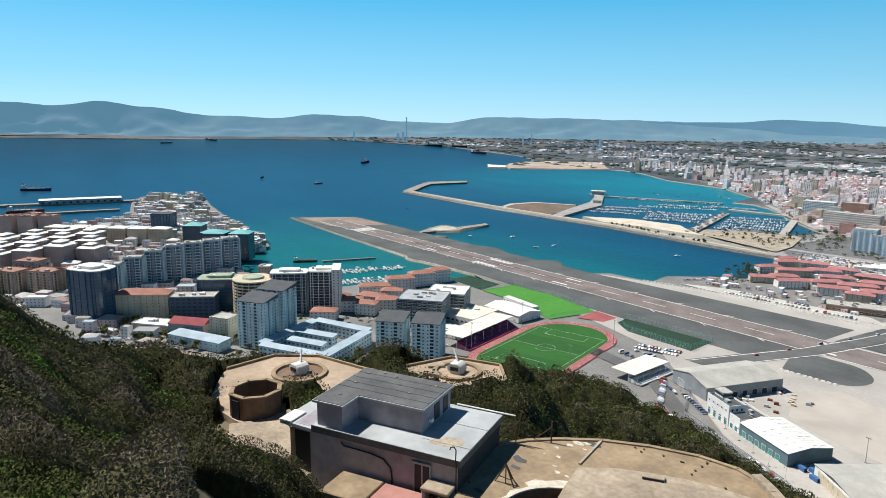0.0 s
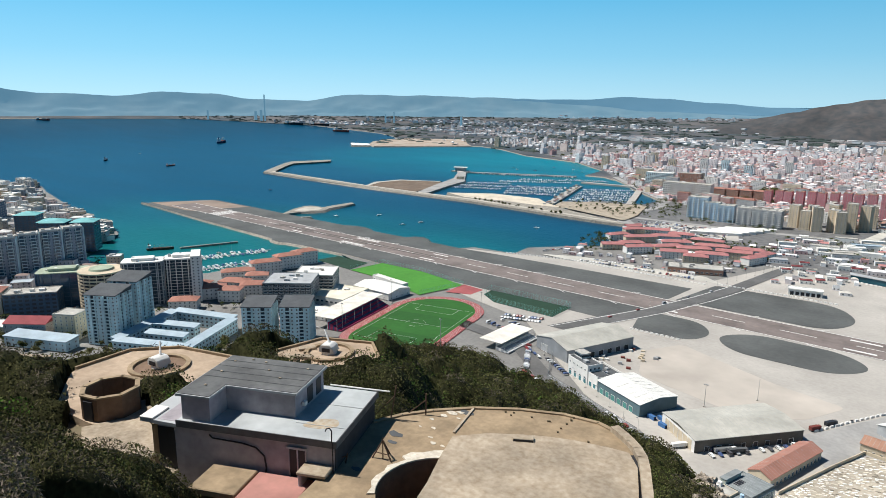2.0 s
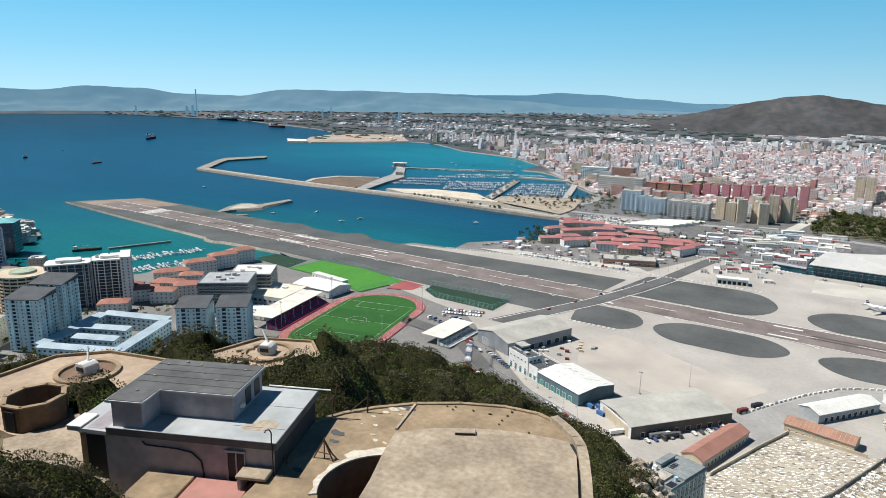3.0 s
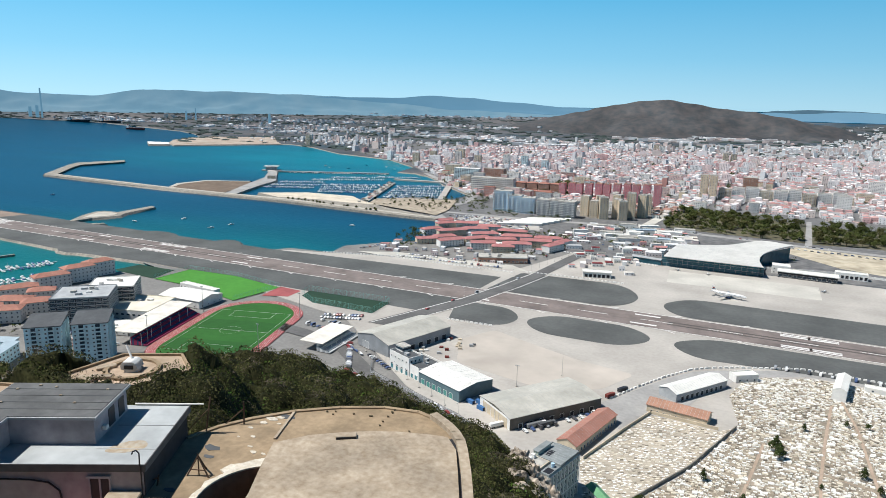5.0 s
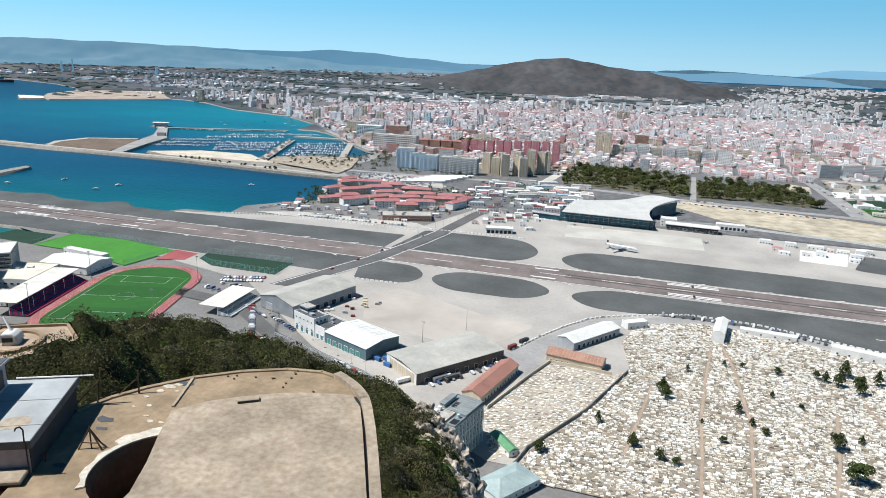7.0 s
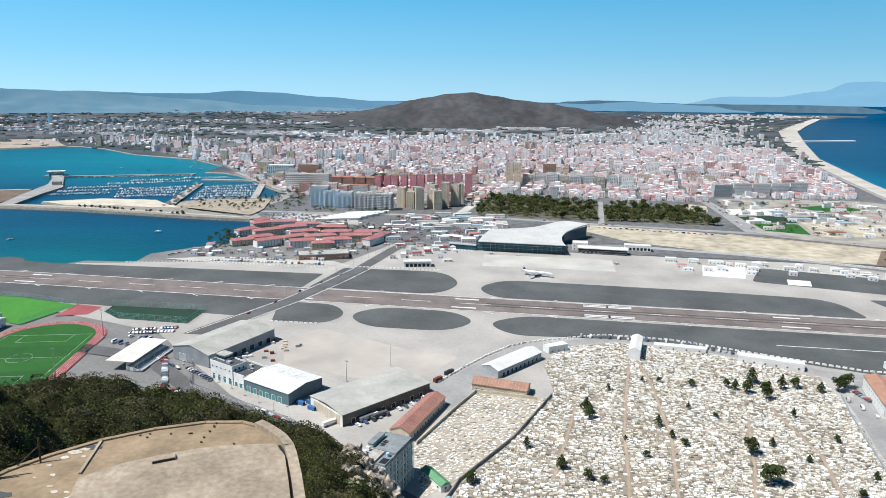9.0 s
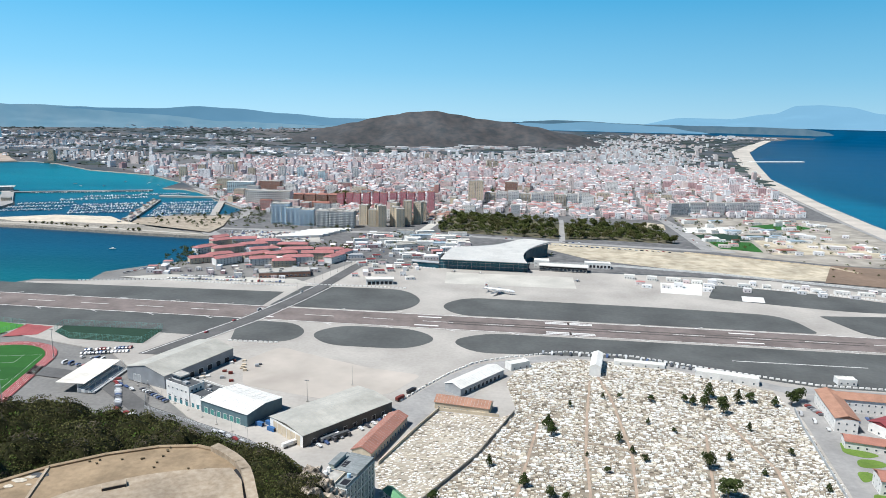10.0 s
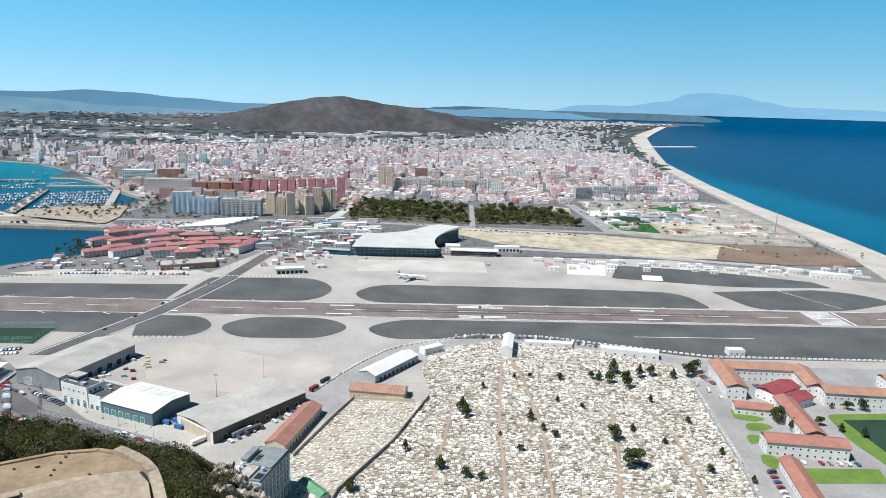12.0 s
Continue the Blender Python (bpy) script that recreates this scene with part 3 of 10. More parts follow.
def ground_z(az, d):
    """Height of the hillside at a bearing and a distance from the eye."""
    el, dc = crest(az)
    zc = EYE + dc * math.tan(radians(el))
    side = min(1.0, max(0.0, (az + 75) / 18))
    z0 = EYE - K * (7.5 + 18.0 * side)
    d0 = 12 * K
    if d <= dc:
        t = max(0.0, (d - d0) / (dc - d0))
        z = z0 + (zc - z0) * t ** (1.0 - 0.35 * (1 - side))
        # the levelled gun terraces, easing into the slope
        w = min(1.0, max(0.0, (az + 79) / 4)) * min(1.0, max(0.0, (-37 - az) / 9)) * min(1.0, max(0.0, (d / K - 34) / 5)) * min(1.0, max(0.0, (68 - d / K) / 7))
        w = w * w * (3 - 2 * w)
        return z + (EYE - 23.6 * K - z) * w
    return zc - (d - dc) * (1.1 + 0.010 * (d - dc))


def rock_mesh():
    verts, faces = [], []
    azs = [-180 + 1.25 * k for k in range(289)]
    ts = [0.0, 0.12, 0.2, 0.28, 0.36, 0.42, 0.48, 0.53, 0.56, 0.6, 0.66, 0.72, 0.78, 0.84, 0.92, 1.0, 1.06, 1.14, 1.3, 1.5, 1.8, 2.2, 2.7]
    for az in azs:
        el, dc = crest(az)
        for t in [-2, -1] + ts:
            d = dc * t + 2.0 if t >= 0 else (0.0, 1.3)[t + 2]
            z = ground_z(az, d) if t >= 0 else EYE - 1.9
            x, y = d * math.sin(radians(az)), d * math.cos(radians(az))
            n = noise.noise(Vector((x, y, z)) * 0.12) + 0.5 * noise.noise(Vector((x, y, z)) * 0.35)
            grow = 1.0 if t <= 1.05 else 4.0
            verts.append((x + n * (grow - 1), y + n * (grow - 1), max(-2.0, z + (0.35 * n * grow if t >= 0 else 0.0))))
    m = len(ts) + 2
    for i in range(len(azs) - 1):
        for j in range(m - 1):
            q = i * m + j
            faces.append((q, q + 1, q + m + 1, q + m))
    return mesh_of("rock_hillside", verts, faces, [M_HILL], smooth=True)


M_HILL = mat("scrubby_earth", (0.20, 0.155, 0.095), (0.10, 0.085, 0.05), fine=1.5, big=8, bump=0.5)
tagged(new("ground_hillside", rock_mesh()), "steep brown earth and rock hillside under scrub", "hillside", kind="structure")

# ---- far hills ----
# blue base colour and emission stand in for haze over the hills
M_HAZE = mat("hazed_bay_hills", (0.045, 0.075, 0.085), (0.085, 0.105, 0.105), fine=120, big=420, contrast=0.35, dirt=0.2)


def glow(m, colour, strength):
    """Haze painted as emission: a plain backdrop gives off a little blue."""
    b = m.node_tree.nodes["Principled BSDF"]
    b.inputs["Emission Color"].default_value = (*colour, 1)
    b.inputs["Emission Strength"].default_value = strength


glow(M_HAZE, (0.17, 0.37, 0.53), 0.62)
# scrub brown pulled towards blue-grey, haze held in the colour
M_CARB = mat("hazed_scrub_hill", (0.048, 0.055, 0.060), (0.090, 0.082, 0.080), fine=40, big=240, contrast=0.34, dirt=0.4)


def skyline(points, az):
    for (a0, e0), (a1, e1) in zip(points, points[1:]):
        if a0 <= az <= a1:
            t = (az - a0) / (a1 - a0)
            t = t * t * (3 - 2 * t)
            return e0 + (e1 - e0) * t
    return points[0][1] if az < points[0][0] else points[-1][1]


def ridge(name, points, r0, r1, rough_, material, label, foot=-2.2):
    """A range of hills whose crest follows a few bearings and heights, with spurs running down to the plain."""
    verts, faces = [], []
    a0, a1 = points[0][0], points[-1][0]
    na, nr = int((a1 - a0) / 0.35), 14
    for k in range(na + 1):
        az = a0 + (a1 - a0) * k / na
        top = skyline(points, az) + rough_ * noise.fractal(Vector((az * 0.55, r0 * 0.01, 0)), 1.0, 2.0, 4)
        for j in range(nr + 1):
            t = j / nr
            r = r0 + (r1 - r0) * t
            base = skyline(foot, az) if isinstance(foot, list) else foot
            el = base + (top - base) * (t ** 1.35)
            el += 0.16 * (top - base) * math.sin(math.pi * t) * noise.fractal(Vector((az * 0.35, t * 2.2, r0)), 0.9, 2.0, 5)
            a = radians(az)
            verts.append((r * math.sin(a), r * math.cos(a), EYE + r * math.tan(radians(min(el, top)))))
    for k in range(na):
        for j in range(nr):
            q = k * (nr + 1) + j
            faces.append((q, q + nr + 1, q + nr + 2, q + 1))
    me = mesh_of(name, verts, faces, [material], smooth=True)
    return tagged(new(name, me), label, "hills", kind="structure")


WEST = [(-125, 0.9), (-100, 0.8), (-85.3, 0.95), (-82.3, 0.78), (-78.9, 1.09), (-75.9, 0.75), (-70.9, 0.15), (-66.1, 0.02), (-63, 0.34), (-59.3, 0.22), (-56.5, -0.15), (-52.2, -0.27), (-48.4, 0.28), (-44.2, 0.23), (-39.6, 0.15), (-34.3, 0.05), (-29.7, -0.28), (-24, -0.7), (-15, -1.0), (-8, -1.2)]
ridge("backdrop_hills_west", WEST, 4650, 4792, 0.06, M_HAZE, "blue-green hills behind the bay with painted haze", foot=-1.6)
FARN = [(-42, -0.4), (-34, 0.0), (-29, 0.05), (-26.2, 0.27), (-22.9, 0.13), (-19.5, -0.14), (-15, -0.42), (-8, -0.6), (-1, -0.5), (2.2, -0.52), (5.9, -0.3), (9, -0.42), (11.5, -0.55), (14, -0.85), (16.5, -1.2)]
M_HAZE2 = mat("hazed_far_hills", (0.09, 0.16, 0.22), (0.11, 0.18, 0.235), fine=200, big=600, dirt=0.08)
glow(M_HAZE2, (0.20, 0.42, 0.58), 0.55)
ridge("backdrop_hills_far", FARN, 4768, 4782, 0.03, M_HAZE2, "far mountains paled blue by painted haze", foot=-1.5)
BERM = [(9, -0.5), (13.3, 0.19), (16, 0.15), (19.4, 0.6), (21.1, 1.24), (22.6, 1.3), (24.3, 1.18), (26.5, 0.7), (28.3, 0.37), (33, 0.3), (38, -0.1), (44, -0.6)]
M_HAZE3 = mat("hazed_far_mountains", (0.10, 0.18, 0.24), (0.11, 0.19, 0.25), fine=300, big=900, dirt=0.05)
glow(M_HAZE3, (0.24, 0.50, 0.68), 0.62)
ridge("backdrop_mountain_coast", BERM, 4812, 4830, 0.03, M_HAZE3, "mountain beyond the coast, faint blue from painted haze", foot=-0.8)
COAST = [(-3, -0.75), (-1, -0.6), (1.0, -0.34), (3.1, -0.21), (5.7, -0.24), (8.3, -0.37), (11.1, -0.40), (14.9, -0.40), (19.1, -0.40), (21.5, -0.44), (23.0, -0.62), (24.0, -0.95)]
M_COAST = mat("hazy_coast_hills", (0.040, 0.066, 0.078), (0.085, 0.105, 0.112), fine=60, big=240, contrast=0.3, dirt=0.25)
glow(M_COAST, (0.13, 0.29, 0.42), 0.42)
ridge("backdrop_hills_coast", COAST, 4786, 4793, 0.03, M_COAST, "low blue-green hills along the far coast with painted haze", foot=-1.25)
CARB = [(-24, -2.75), (-21, -2.35), (-18, -1.69), (-17, -1.46), (-15.7, -1.15), (-13.7, -0.75), (-12.1, -0.38), (-10.8, -0.10), (-8.8, 0.2), (-7.0, 0.32), (-5.4, 0.08), (-3.0, -0.27), (-1.1, -0.44), (1.3, -0.8), (4, -1.3), (8, -2.2), (10, -2.8)]
ridge("hill_behind_town", CARB, 3780, 4350, 0.04, M_CARB, "brown scrub-covered hill behind the town, haze tint in its colour", foot=-3.25)


# ---- buildings ----
WIN = {}
JOIN = ('tiered_block', 'harbour_shed', 'town_building', 'terrace_tower', 'salmon_block', 'white_block', 'brown_block', 'waterside_house', 'office_block')


def window_mesh(w, h, glass, frame_mat):
    """A window of w by h metres: a raised frame round a pane set back in it."""
    key = (round(w, 1), round(h, 1), glass.name, frame_mat.name)
    if key not in WIN:
        bm = bmesh.new()
        x, z, f = w / 2, h, min(0.16, w * 0.1)
        o = [(-x, 0), (x, 0), (x, z), (-x, z)]
        i = [(-x + f, f), (x - f, f), (x - f, z - f), (-x + f, z - f)]
        A = [bm.verts.new((a, 0.0, b)) for a, b in o]
        B = [bm.verts.new((a, -0.14, b)) for a, b in o]
        C = [bm.verts.new((a, -0.14, b)) for a, b in i]
        D = [bm.verts.new((a, -0.03, b)) for a, b in i]
        for k in range(4):
            n = (k + 1) % 4
            bm.faces.new((A[k], A[n], B[n], B[k]))
            bm.faces.new((B[k], B[n], C[n], C[k]))
            bm.faces.new((C[k], C[n], D[n], D[k]))
        bm.faces.new(D).material_index = 1
        WIN[key] = bm_mesh("window", bm, frame_mat, glass)
    return WIN[key]


def roof_mesh(kind, w, d, h, over, material, rise):
    bm = bmesh.new()
    x, y = w / 2 + over, d / 2 + over
    if kind == "gable":
        t = 0.3
        for s in (-1, 1):
            vs = [bm.verts.new(c) for c in ((-x, s * y, h), (x, s * y, h), (x, 0, h + rise), (-x, 0, h + rise), (-x, s * y, h + t), (x, s * y, h + t), (x, 0, h + rise + t), (-x, 0, h + rise + t))]
            for q in ((0, 1, 2, 3), (7, 6, 5, 4), (0, 4, 5, 1), (1, 5, 6, 2), (2, 6, 7, 3), (3, 7, 4, 0)):
                bm.faces.new([vs[k] for k in q])
        for s in (-1, 1):
            bm.faces.new([bm.verts.new(c) for c in ((s * w / 2, -d / 2, h), (s * w / 2, d / 2, h), (s * w / 2, 0, h + rise))])
    elif kind == "hip":
        r = min(x, y) * 0.95
        base = [bm.verts.new(c) for c in ((-x, -y, h), (x, -y, h), (x, y, h), (-x, y, h))]
        low = [bm.verts.new(c) for c in ((-x, -y, h - 0.3), (x, -y, h - 0.3), (x, y, h - 0.3), (-x, y, h - 0.3))]
        if x >= y:
            top = [bm.verts.new((-x + r, 0, h + rise)), bm.verts.new((x - r, 0, h + rise))]
            for q in ((base[0], base[1], top[1], top[0]), (base[2], base[3], top[0], top[1]), (base[1], base[2], top[1]), (base[3], base[0], top[0])):
                bm.faces.new(q)
        else:
            top = [bm.verts.new((0, -y + r, h + rise)), bm.verts.new((0, y - r, h + rise))]
            for q in ((base[0], base[1], top[0]), (base[1], base[2], top[1], top[0]), (base[2], base[3], top[1]), (base[3], base[0], top[0], top[1])):
                bm.faces.new(q)
        for k in range(4):
            bm.faces.new((low[k], low[(k + 1) % 4], base[(k + 1) % 4], base[k]))
        bm.faces.new(low[::-1])
    elif kind == "mono":
        vs = [bm.verts.new(c) for c in ((-x, -y, h), (x, -y, h), (x, y, h + rise), (-x, y, h + rise), (-x, -y, h + 0.6), (x, -y, h + 0.6), (x, y, h + rise + 0.6), (-x, y, h + rise + 0.6))]
        for q in ((3, 2, 1, 0), (4, 5, 6, 7), (0, 1, 5, 4), (1, 2, 6, 5), (2, 3, 7, 6), (3, 0, 4, 7)):
            bm.faces.new([vs[k] for k in q])
        lo = [bm.verts.new(c) for c in ((-w / 2, -d / 2, h - 0.4), (w / 2, -d / 2, h - 0.4), (w / 2, d / 2, h - 0.4), (-w / 2, d / 2, h - 0.4))]
        hi = [bm.verts.new(c) for c in ((-w / 2, -d / 2, h), (w / 2, -d / 2, h), (w / 2, d / 2, h + rise), (-w / 2, d / 2, h + rise))]
        for k in range(4):
            bm.faces.new((lo[k], lo[(k + 1) % 4], hi[(k + 1) % 4], hi[k]))
    else:
        add_box(bm, -x, -y, h, x, y, h + 0.35)
        p = 0.35
        for q in ((-x, -y, x, -y + p), (-x, y - p, x, y), (-x, -y + p, -x + p, y - p), (x - p, -y + p, x, y - p)):
            add_box(bm, q[0], q[1], h + 0.35, q[2], q[3], h + 1.0)
    bmesh.ops.recalc_face_normals(bm, faces=bm.faces[:])
    return bm_mesh("roof", bm, material)


RNG = random.Random(7)


def building(name, label, x, y, rot, w, d, h, wall, roofm=M_FLATROOF, roof="flat", floors=0, cols=0, cold=0, win=(1.5, 1.6), sides="fr", z=0.0, rise=2.5, over=0.0, glass=M_GLASS, trim=M_WHITE, balcony=False,
             group="", category="building", plant=0, first=1.0, bands=None):
    """A house or block: wall, roof, windows floor by floor on the named sides (f, b, l, r), balconies and roof huts."""
    e = thing(name, label, category, pose(x, y, z, 0, 0, rot), group)
    part("wall", box("wall", -w / 2, -d / 2, 0, w / 2, d / 2, h, wall, bevel=0.05), e)
    part("roof", roof_mesh(roof, w, d, h, over, roofm, rise), e)
    if floors:
        step = (h - 0.6) / floors
        wm = window_mesh(win[0], min(win[1], step * 0.8), glass, trim)
        joined = win[0] * 1187 / math.hypot(x, y) < 5.2 or name in JOIN
        jv, jf, ji = [], [], []
        for side in sides:
            n, span, dep = (cols, w, d) if side in "fb" else (cold, d, w)
            turn = {"f": 0, "r": 90, "b": 180, "l": 270}[side]
            for i in range(floors):
                for k in range(n):
                    u = -span / 2 + span * (k + 0.5) / n
                    m = pose(0, 0, 0, 0, 0, turn) @ pose(u, -dep / 2, first + i * step)
                    if joined:
                        o = len(jv)
                        jv.extend(m @ v.co for v in wm.vertices)
                        jf.extend(tuple(o + q for q in p.vertices) for p in wm.polygons)
                        ji.extend(p.material_index for p in wm.polygons)
                    else:
                        part("window", wm, e, m=m)
            if balcony and n:
                bw = span / n * 0.72
                bm = bmesh.new()
                for i in range(1, floors):
                    for k in range(0, n, 2):
                        u, zz = -span / 2 + span * (k + 0.5) / n, first + i * step - 0.9
                        add_box(bm, u - bw / 2, -dep / 2 - 1.2, zz, u + bw / 2, -dep / 2 + 0.02, zz + 0.2)
                        add_box(bm, u - bw / 2, -dep / 2 - 1.2, zz + 0.2, u + bw / 2, -dep / 2 - 1.08, zz + 1.1)
                ob = part("balcony_rail", bm_mesh("balcony_rail", bm, trim), e, m=pose(0, 0, 0, 0, 0, turn))
                ob["kind"] = "stuff"
        if jv:
            ob = part("glazing", mesh_of("glazing", jv, jf, [trim, glass], ji), e)
            ob["kind"] = "stuff"
    if bands:
        bm = bmesh.new()
        for i in range(1, floors + 1):
            zz = first + i * (h - 0.6) / floors - 0.75
            add_box(bm, -w / 2 - 0.15, -d / 2 - 0.15, zz, w / 2 + 0.15, d / 2 + 0.15, min(zz + 0.5, h - 0.05))
        part("banding", bm_mesh("banding", bm, bands), e)["kind"] = "stuff"
    for k in range(plant):
        a, b = RNG.uniform(-w * 0.32, w * 0.32), RNG.uniform(-d * 0.3, d * 0.3)
        s = RNG.uniform(1.2, 2.6)
        part("roof_hut", box("roof_hut", a - s, b - s * 0.7, h + 0.3, a + s, b + s * 0.7, h + RNG.uniform(1.6, 3.2), RNG.choice((M_WHITE, M_GREYWALL, M_FLATROOF)), bevel=0.05), e)
    return e


STACK = {}


def balcony_stack(w, h, floors, slab, back):
    """A column of balconies: dark back panel, side fins, a slab and a rail on each floor."""
    key = (w, round(h, 1), floors, slab.name, back.name)
    if key not in STACK:
        bm = bmesh.new()
        # flat panel whose dark colour holds both glass and recess shade
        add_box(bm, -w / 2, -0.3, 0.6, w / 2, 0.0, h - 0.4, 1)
        for i in range(floors):
            z = 1.0 + i * (h - 1.4) / floors
            add_box(bm, -w / 2, -1.5, z, w / 2, -0.3, z + 0.24)
            add_box(bm, -w / 2, -1.5, z + 0.24, w / 2, -1.38, z + 1.1)
        for s_ in (-1, 1):
            add_box(bm, s_ * (w / 2 + 0.2) - 0.2, -1.6, 0.4, s_ * (w / 2 + 0.2) + 0.2, 0.0, h)
        STACK[key] = bm_mesh("balcony_bay", bm, slab, back)
    return STACK[key]


def add_balconies(e, w, d, h, floors, slab, back, front, right, width):
    for turn, dep, us in ((0, d, front), (90, w, right)):
        for u in us:
            part("balcony_bay", balcony_stack(width, h, floors, slab, back), e, m=pose(0, 0, 0, 0, 0, turn) @ pose(u, -dep / 2, 0))
    return e


# the harbour town
def round_tower(name, label, x, y, r, h, floors, wall, glass, roofm, sweep=360):
    e = thing(name, label, "building", pose(x, y, 0))
    bm = bmesh.new()
    add_tube(bm, (0, 0, 0), (0, 0, h), r - 0.6, n=40)
    part("wall", bm_mesh("wall", bm, glass), e)
    step = h / floors
    for i in range(floors + 1):
        bm = bmesh.new()
        add_tube(bm, (0, 0, i * step), (0, 0, i * step + step * 0.42), r, n=40)
        part("floor_band", bm_mesh("floor_band", bm, wall), e)
    for k in range(20):
        a = 2 * math.pi * k / 20
        part("pier", tube("pier", (r * 0.99 * math.cos(a), r * 0.99 * math.sin(a), 0), (r * 0.99 * math.cos(a), r * 0.99 * math.sin(a), h), 0.35, wall, n=6), e)
    bm = bmesh.new()
    add_tube(bm, (0, 0, h + 0.4), (0, 0, h + 1.2), r * 1.02, r * 1.02, n=40)
    add_tube(bm, (0, 0, h + 1.2), (0, 0, h + 3.2), r * 0.55, r * 0.5, n=24)
    part("roof", bm_mesh("roof", bm, roofm), e)
    return e


def curved_tower(name, label, x, y, rot, w, d, h, floors, glass, frame_mat, roofm, radius):
    """A glass tower with rounded corners: floor edges, piers, parapet and roof huts."""
    e = thing(name, label, "building", pose(x, y, 0, 0, 0, rot))
    pts = rounded([(-w / 2, -d / 2), (w / 2, -d / 2), (w / 2, d / 2), (-w / 2, d / 2)], radius, 5)
    part("glass_wall", prism("glass_wall", pts, 0, h, glass), e)
    step = h / floors
    out = [(px_ * 1.012, py_ * 1.015) for px_, py_ in pts]
    for i in range(1, floors + 1):
        part("floor_edge", prism("floor_edge", out, i * step - 0.45, i * step, frame_mat), e)
    for k in range(0, len(pts), 2):
        px_, py_ = out[k]
        part("pier", box("pier", px_ - 0.5, py_ - 0.5, 0, px_ + 0.5, py_ + 0.5, h + 0.5, frame_mat), e)
    for k in range(1, 6):
        t = -0.5 + k / 6
        part("pier", box("pier", t * w - 0.4, -d / 2 - 0.35, 0, t * w + 0.4, -d / 2 + 0.1, h + 0.4, frame_mat), e)
    part("roof", prism("roof", out, h, h + 0.9, roofm), e)
    part("upper_roof", prism("upper_roof", [(px_ * 0.55, py_ * 0.55) for px_, py_ in pts], h + 0.9, h + 3.6, roofm), e)
    for k in range(5):
        a, b, s = RNG.uniform(-w * 0.38, w * 0.38), RNG.uniform(-d * 0.36, d * 0.36), RNG.uniform(0.8, 1.8)
        part("roof_hut", box("roof_hut", a - s, b - s, h + 0.85, a + s, b + s, h + RNG.uniform(1.6, 4.4), RNG.choice((M_WHITE, M_GREYWALL)), bevel=0.05), e)
    return e


M_GREENROOF = mat("greenish_roof_terrace", (0.40, 0.45, 0.33), (0.28, 0.32, 0.24), fine=3, big=9)
M_SLATE = mat("slate_blue_cladding", (0.30, 0.37, 0.44), (0.24, 0.30, 0.37), fine=2, big=9)
M_SALMON = mat("salmon_render", (0.45, 0.345, 0.31), (0.38, 0.29, 0.265), fine=2, big=10)
M_MIDGLASS = mat("mid_blue_glass", (0.04, 0.10, 0.16), (0.03, 0.075, 0.12), fine=4, big=14, rough=0.12, spec=0.7)

curved_tower("glass_tower", "dark blue glass tower with rounded corners and a pale roof", -727, 121, 33, 42, 32, 52, 15, M_MIDGLASS, M_NAVY, M_WHITEROOF, 13)
round_tower("drum_tower", "drum-shaped tower with pale floor bands and a green roof", -655, 258, 21, 36, 11, M_CREAM, M_DARK, M_GREENROOF)
building("apartment_block", "cream apartment block with hipped terracotta roofs", -708, 163, 57, 54, 20, 25, M_CREAM, M_TILE, "hip", 7, 9, 3, plant=0, rise=4.5, over=0.8)
building("glass_office", "dark blue glass office block with cluttered pale roof", -676, 204, 57, 44, 22, 23, M_NAVY, M_FLATROOF, floors=6, cols=8, cold=4, win=(3.8, 2.4), plant=6, trim=M_NAVY)
curved_tower("glass_office", "dark glass office block with green roof terraces", -690, 236, 57, 44, 26, 34, 9, M_MIDGLASS, M_NAVY, M_GREENROOF, 6)
for k in range(7):
    t = k / 6
    th = 36 + 9 * min(1, t * 2.2)
    e = building("terrace_tower", "dark blue-grey stepped apartment tower with pale roof edges", -815 - 42 * t - 8 * math.sin(3 * t), 158 + 150 * t, 62 + 14 * t, 21, 24, 36 + 9 * min(1, t * 2.2), M_SLATE, M_FLATROOF, floors=12, cols=4, cold=4, win=(3.2, 2.3), trim=M_BLUEGREY, glass=M_MIDGLASS, plant=3, group="terrace of apartment towers")
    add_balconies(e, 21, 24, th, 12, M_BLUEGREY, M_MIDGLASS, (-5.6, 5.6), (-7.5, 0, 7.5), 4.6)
    part("roof_screen", box("roof_screen", -9.5, -11.2, th + 0.35, 9.5, -10.9, th + 2.6, M_WHITE), e)
    part("roof_screen", box("roof_screen", 9.3, -10.9, th + 0.35, 9.6, 6.0, th + 2.6, M_WHITE), e)
for x, y, h in ((-935, 318, 41), (-925, 350, 39), (-1046, 322, 37), (-985, 330, 34)):
    building("harbour_tower", "dark glass tower with a teal metal roof", x, y, 50, 28, 26, h, M_MIDGLASS, M_TEALROOF, "hip", 10, 5, 4, win=(3.6, 2.2), rise=4, over=1.2, trim=M_NAVY, group="teal-roofed towers")
for cx, cy, h in ((-556, 222, 42), (-571, 247, 46)):
    e = building("slab_tower", "pale blue-grey apartment tower with a dark sloping roof", cx, cy, 33, 27, 23, h, M_BLUEGREY, M_DARKROOF, "mono", 14, 7, 6, win=(1.5, 1.4), rise=3.5, over=0.8, group="blue-grey apartment towers")
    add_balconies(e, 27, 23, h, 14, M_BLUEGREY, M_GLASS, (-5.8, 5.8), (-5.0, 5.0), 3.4)
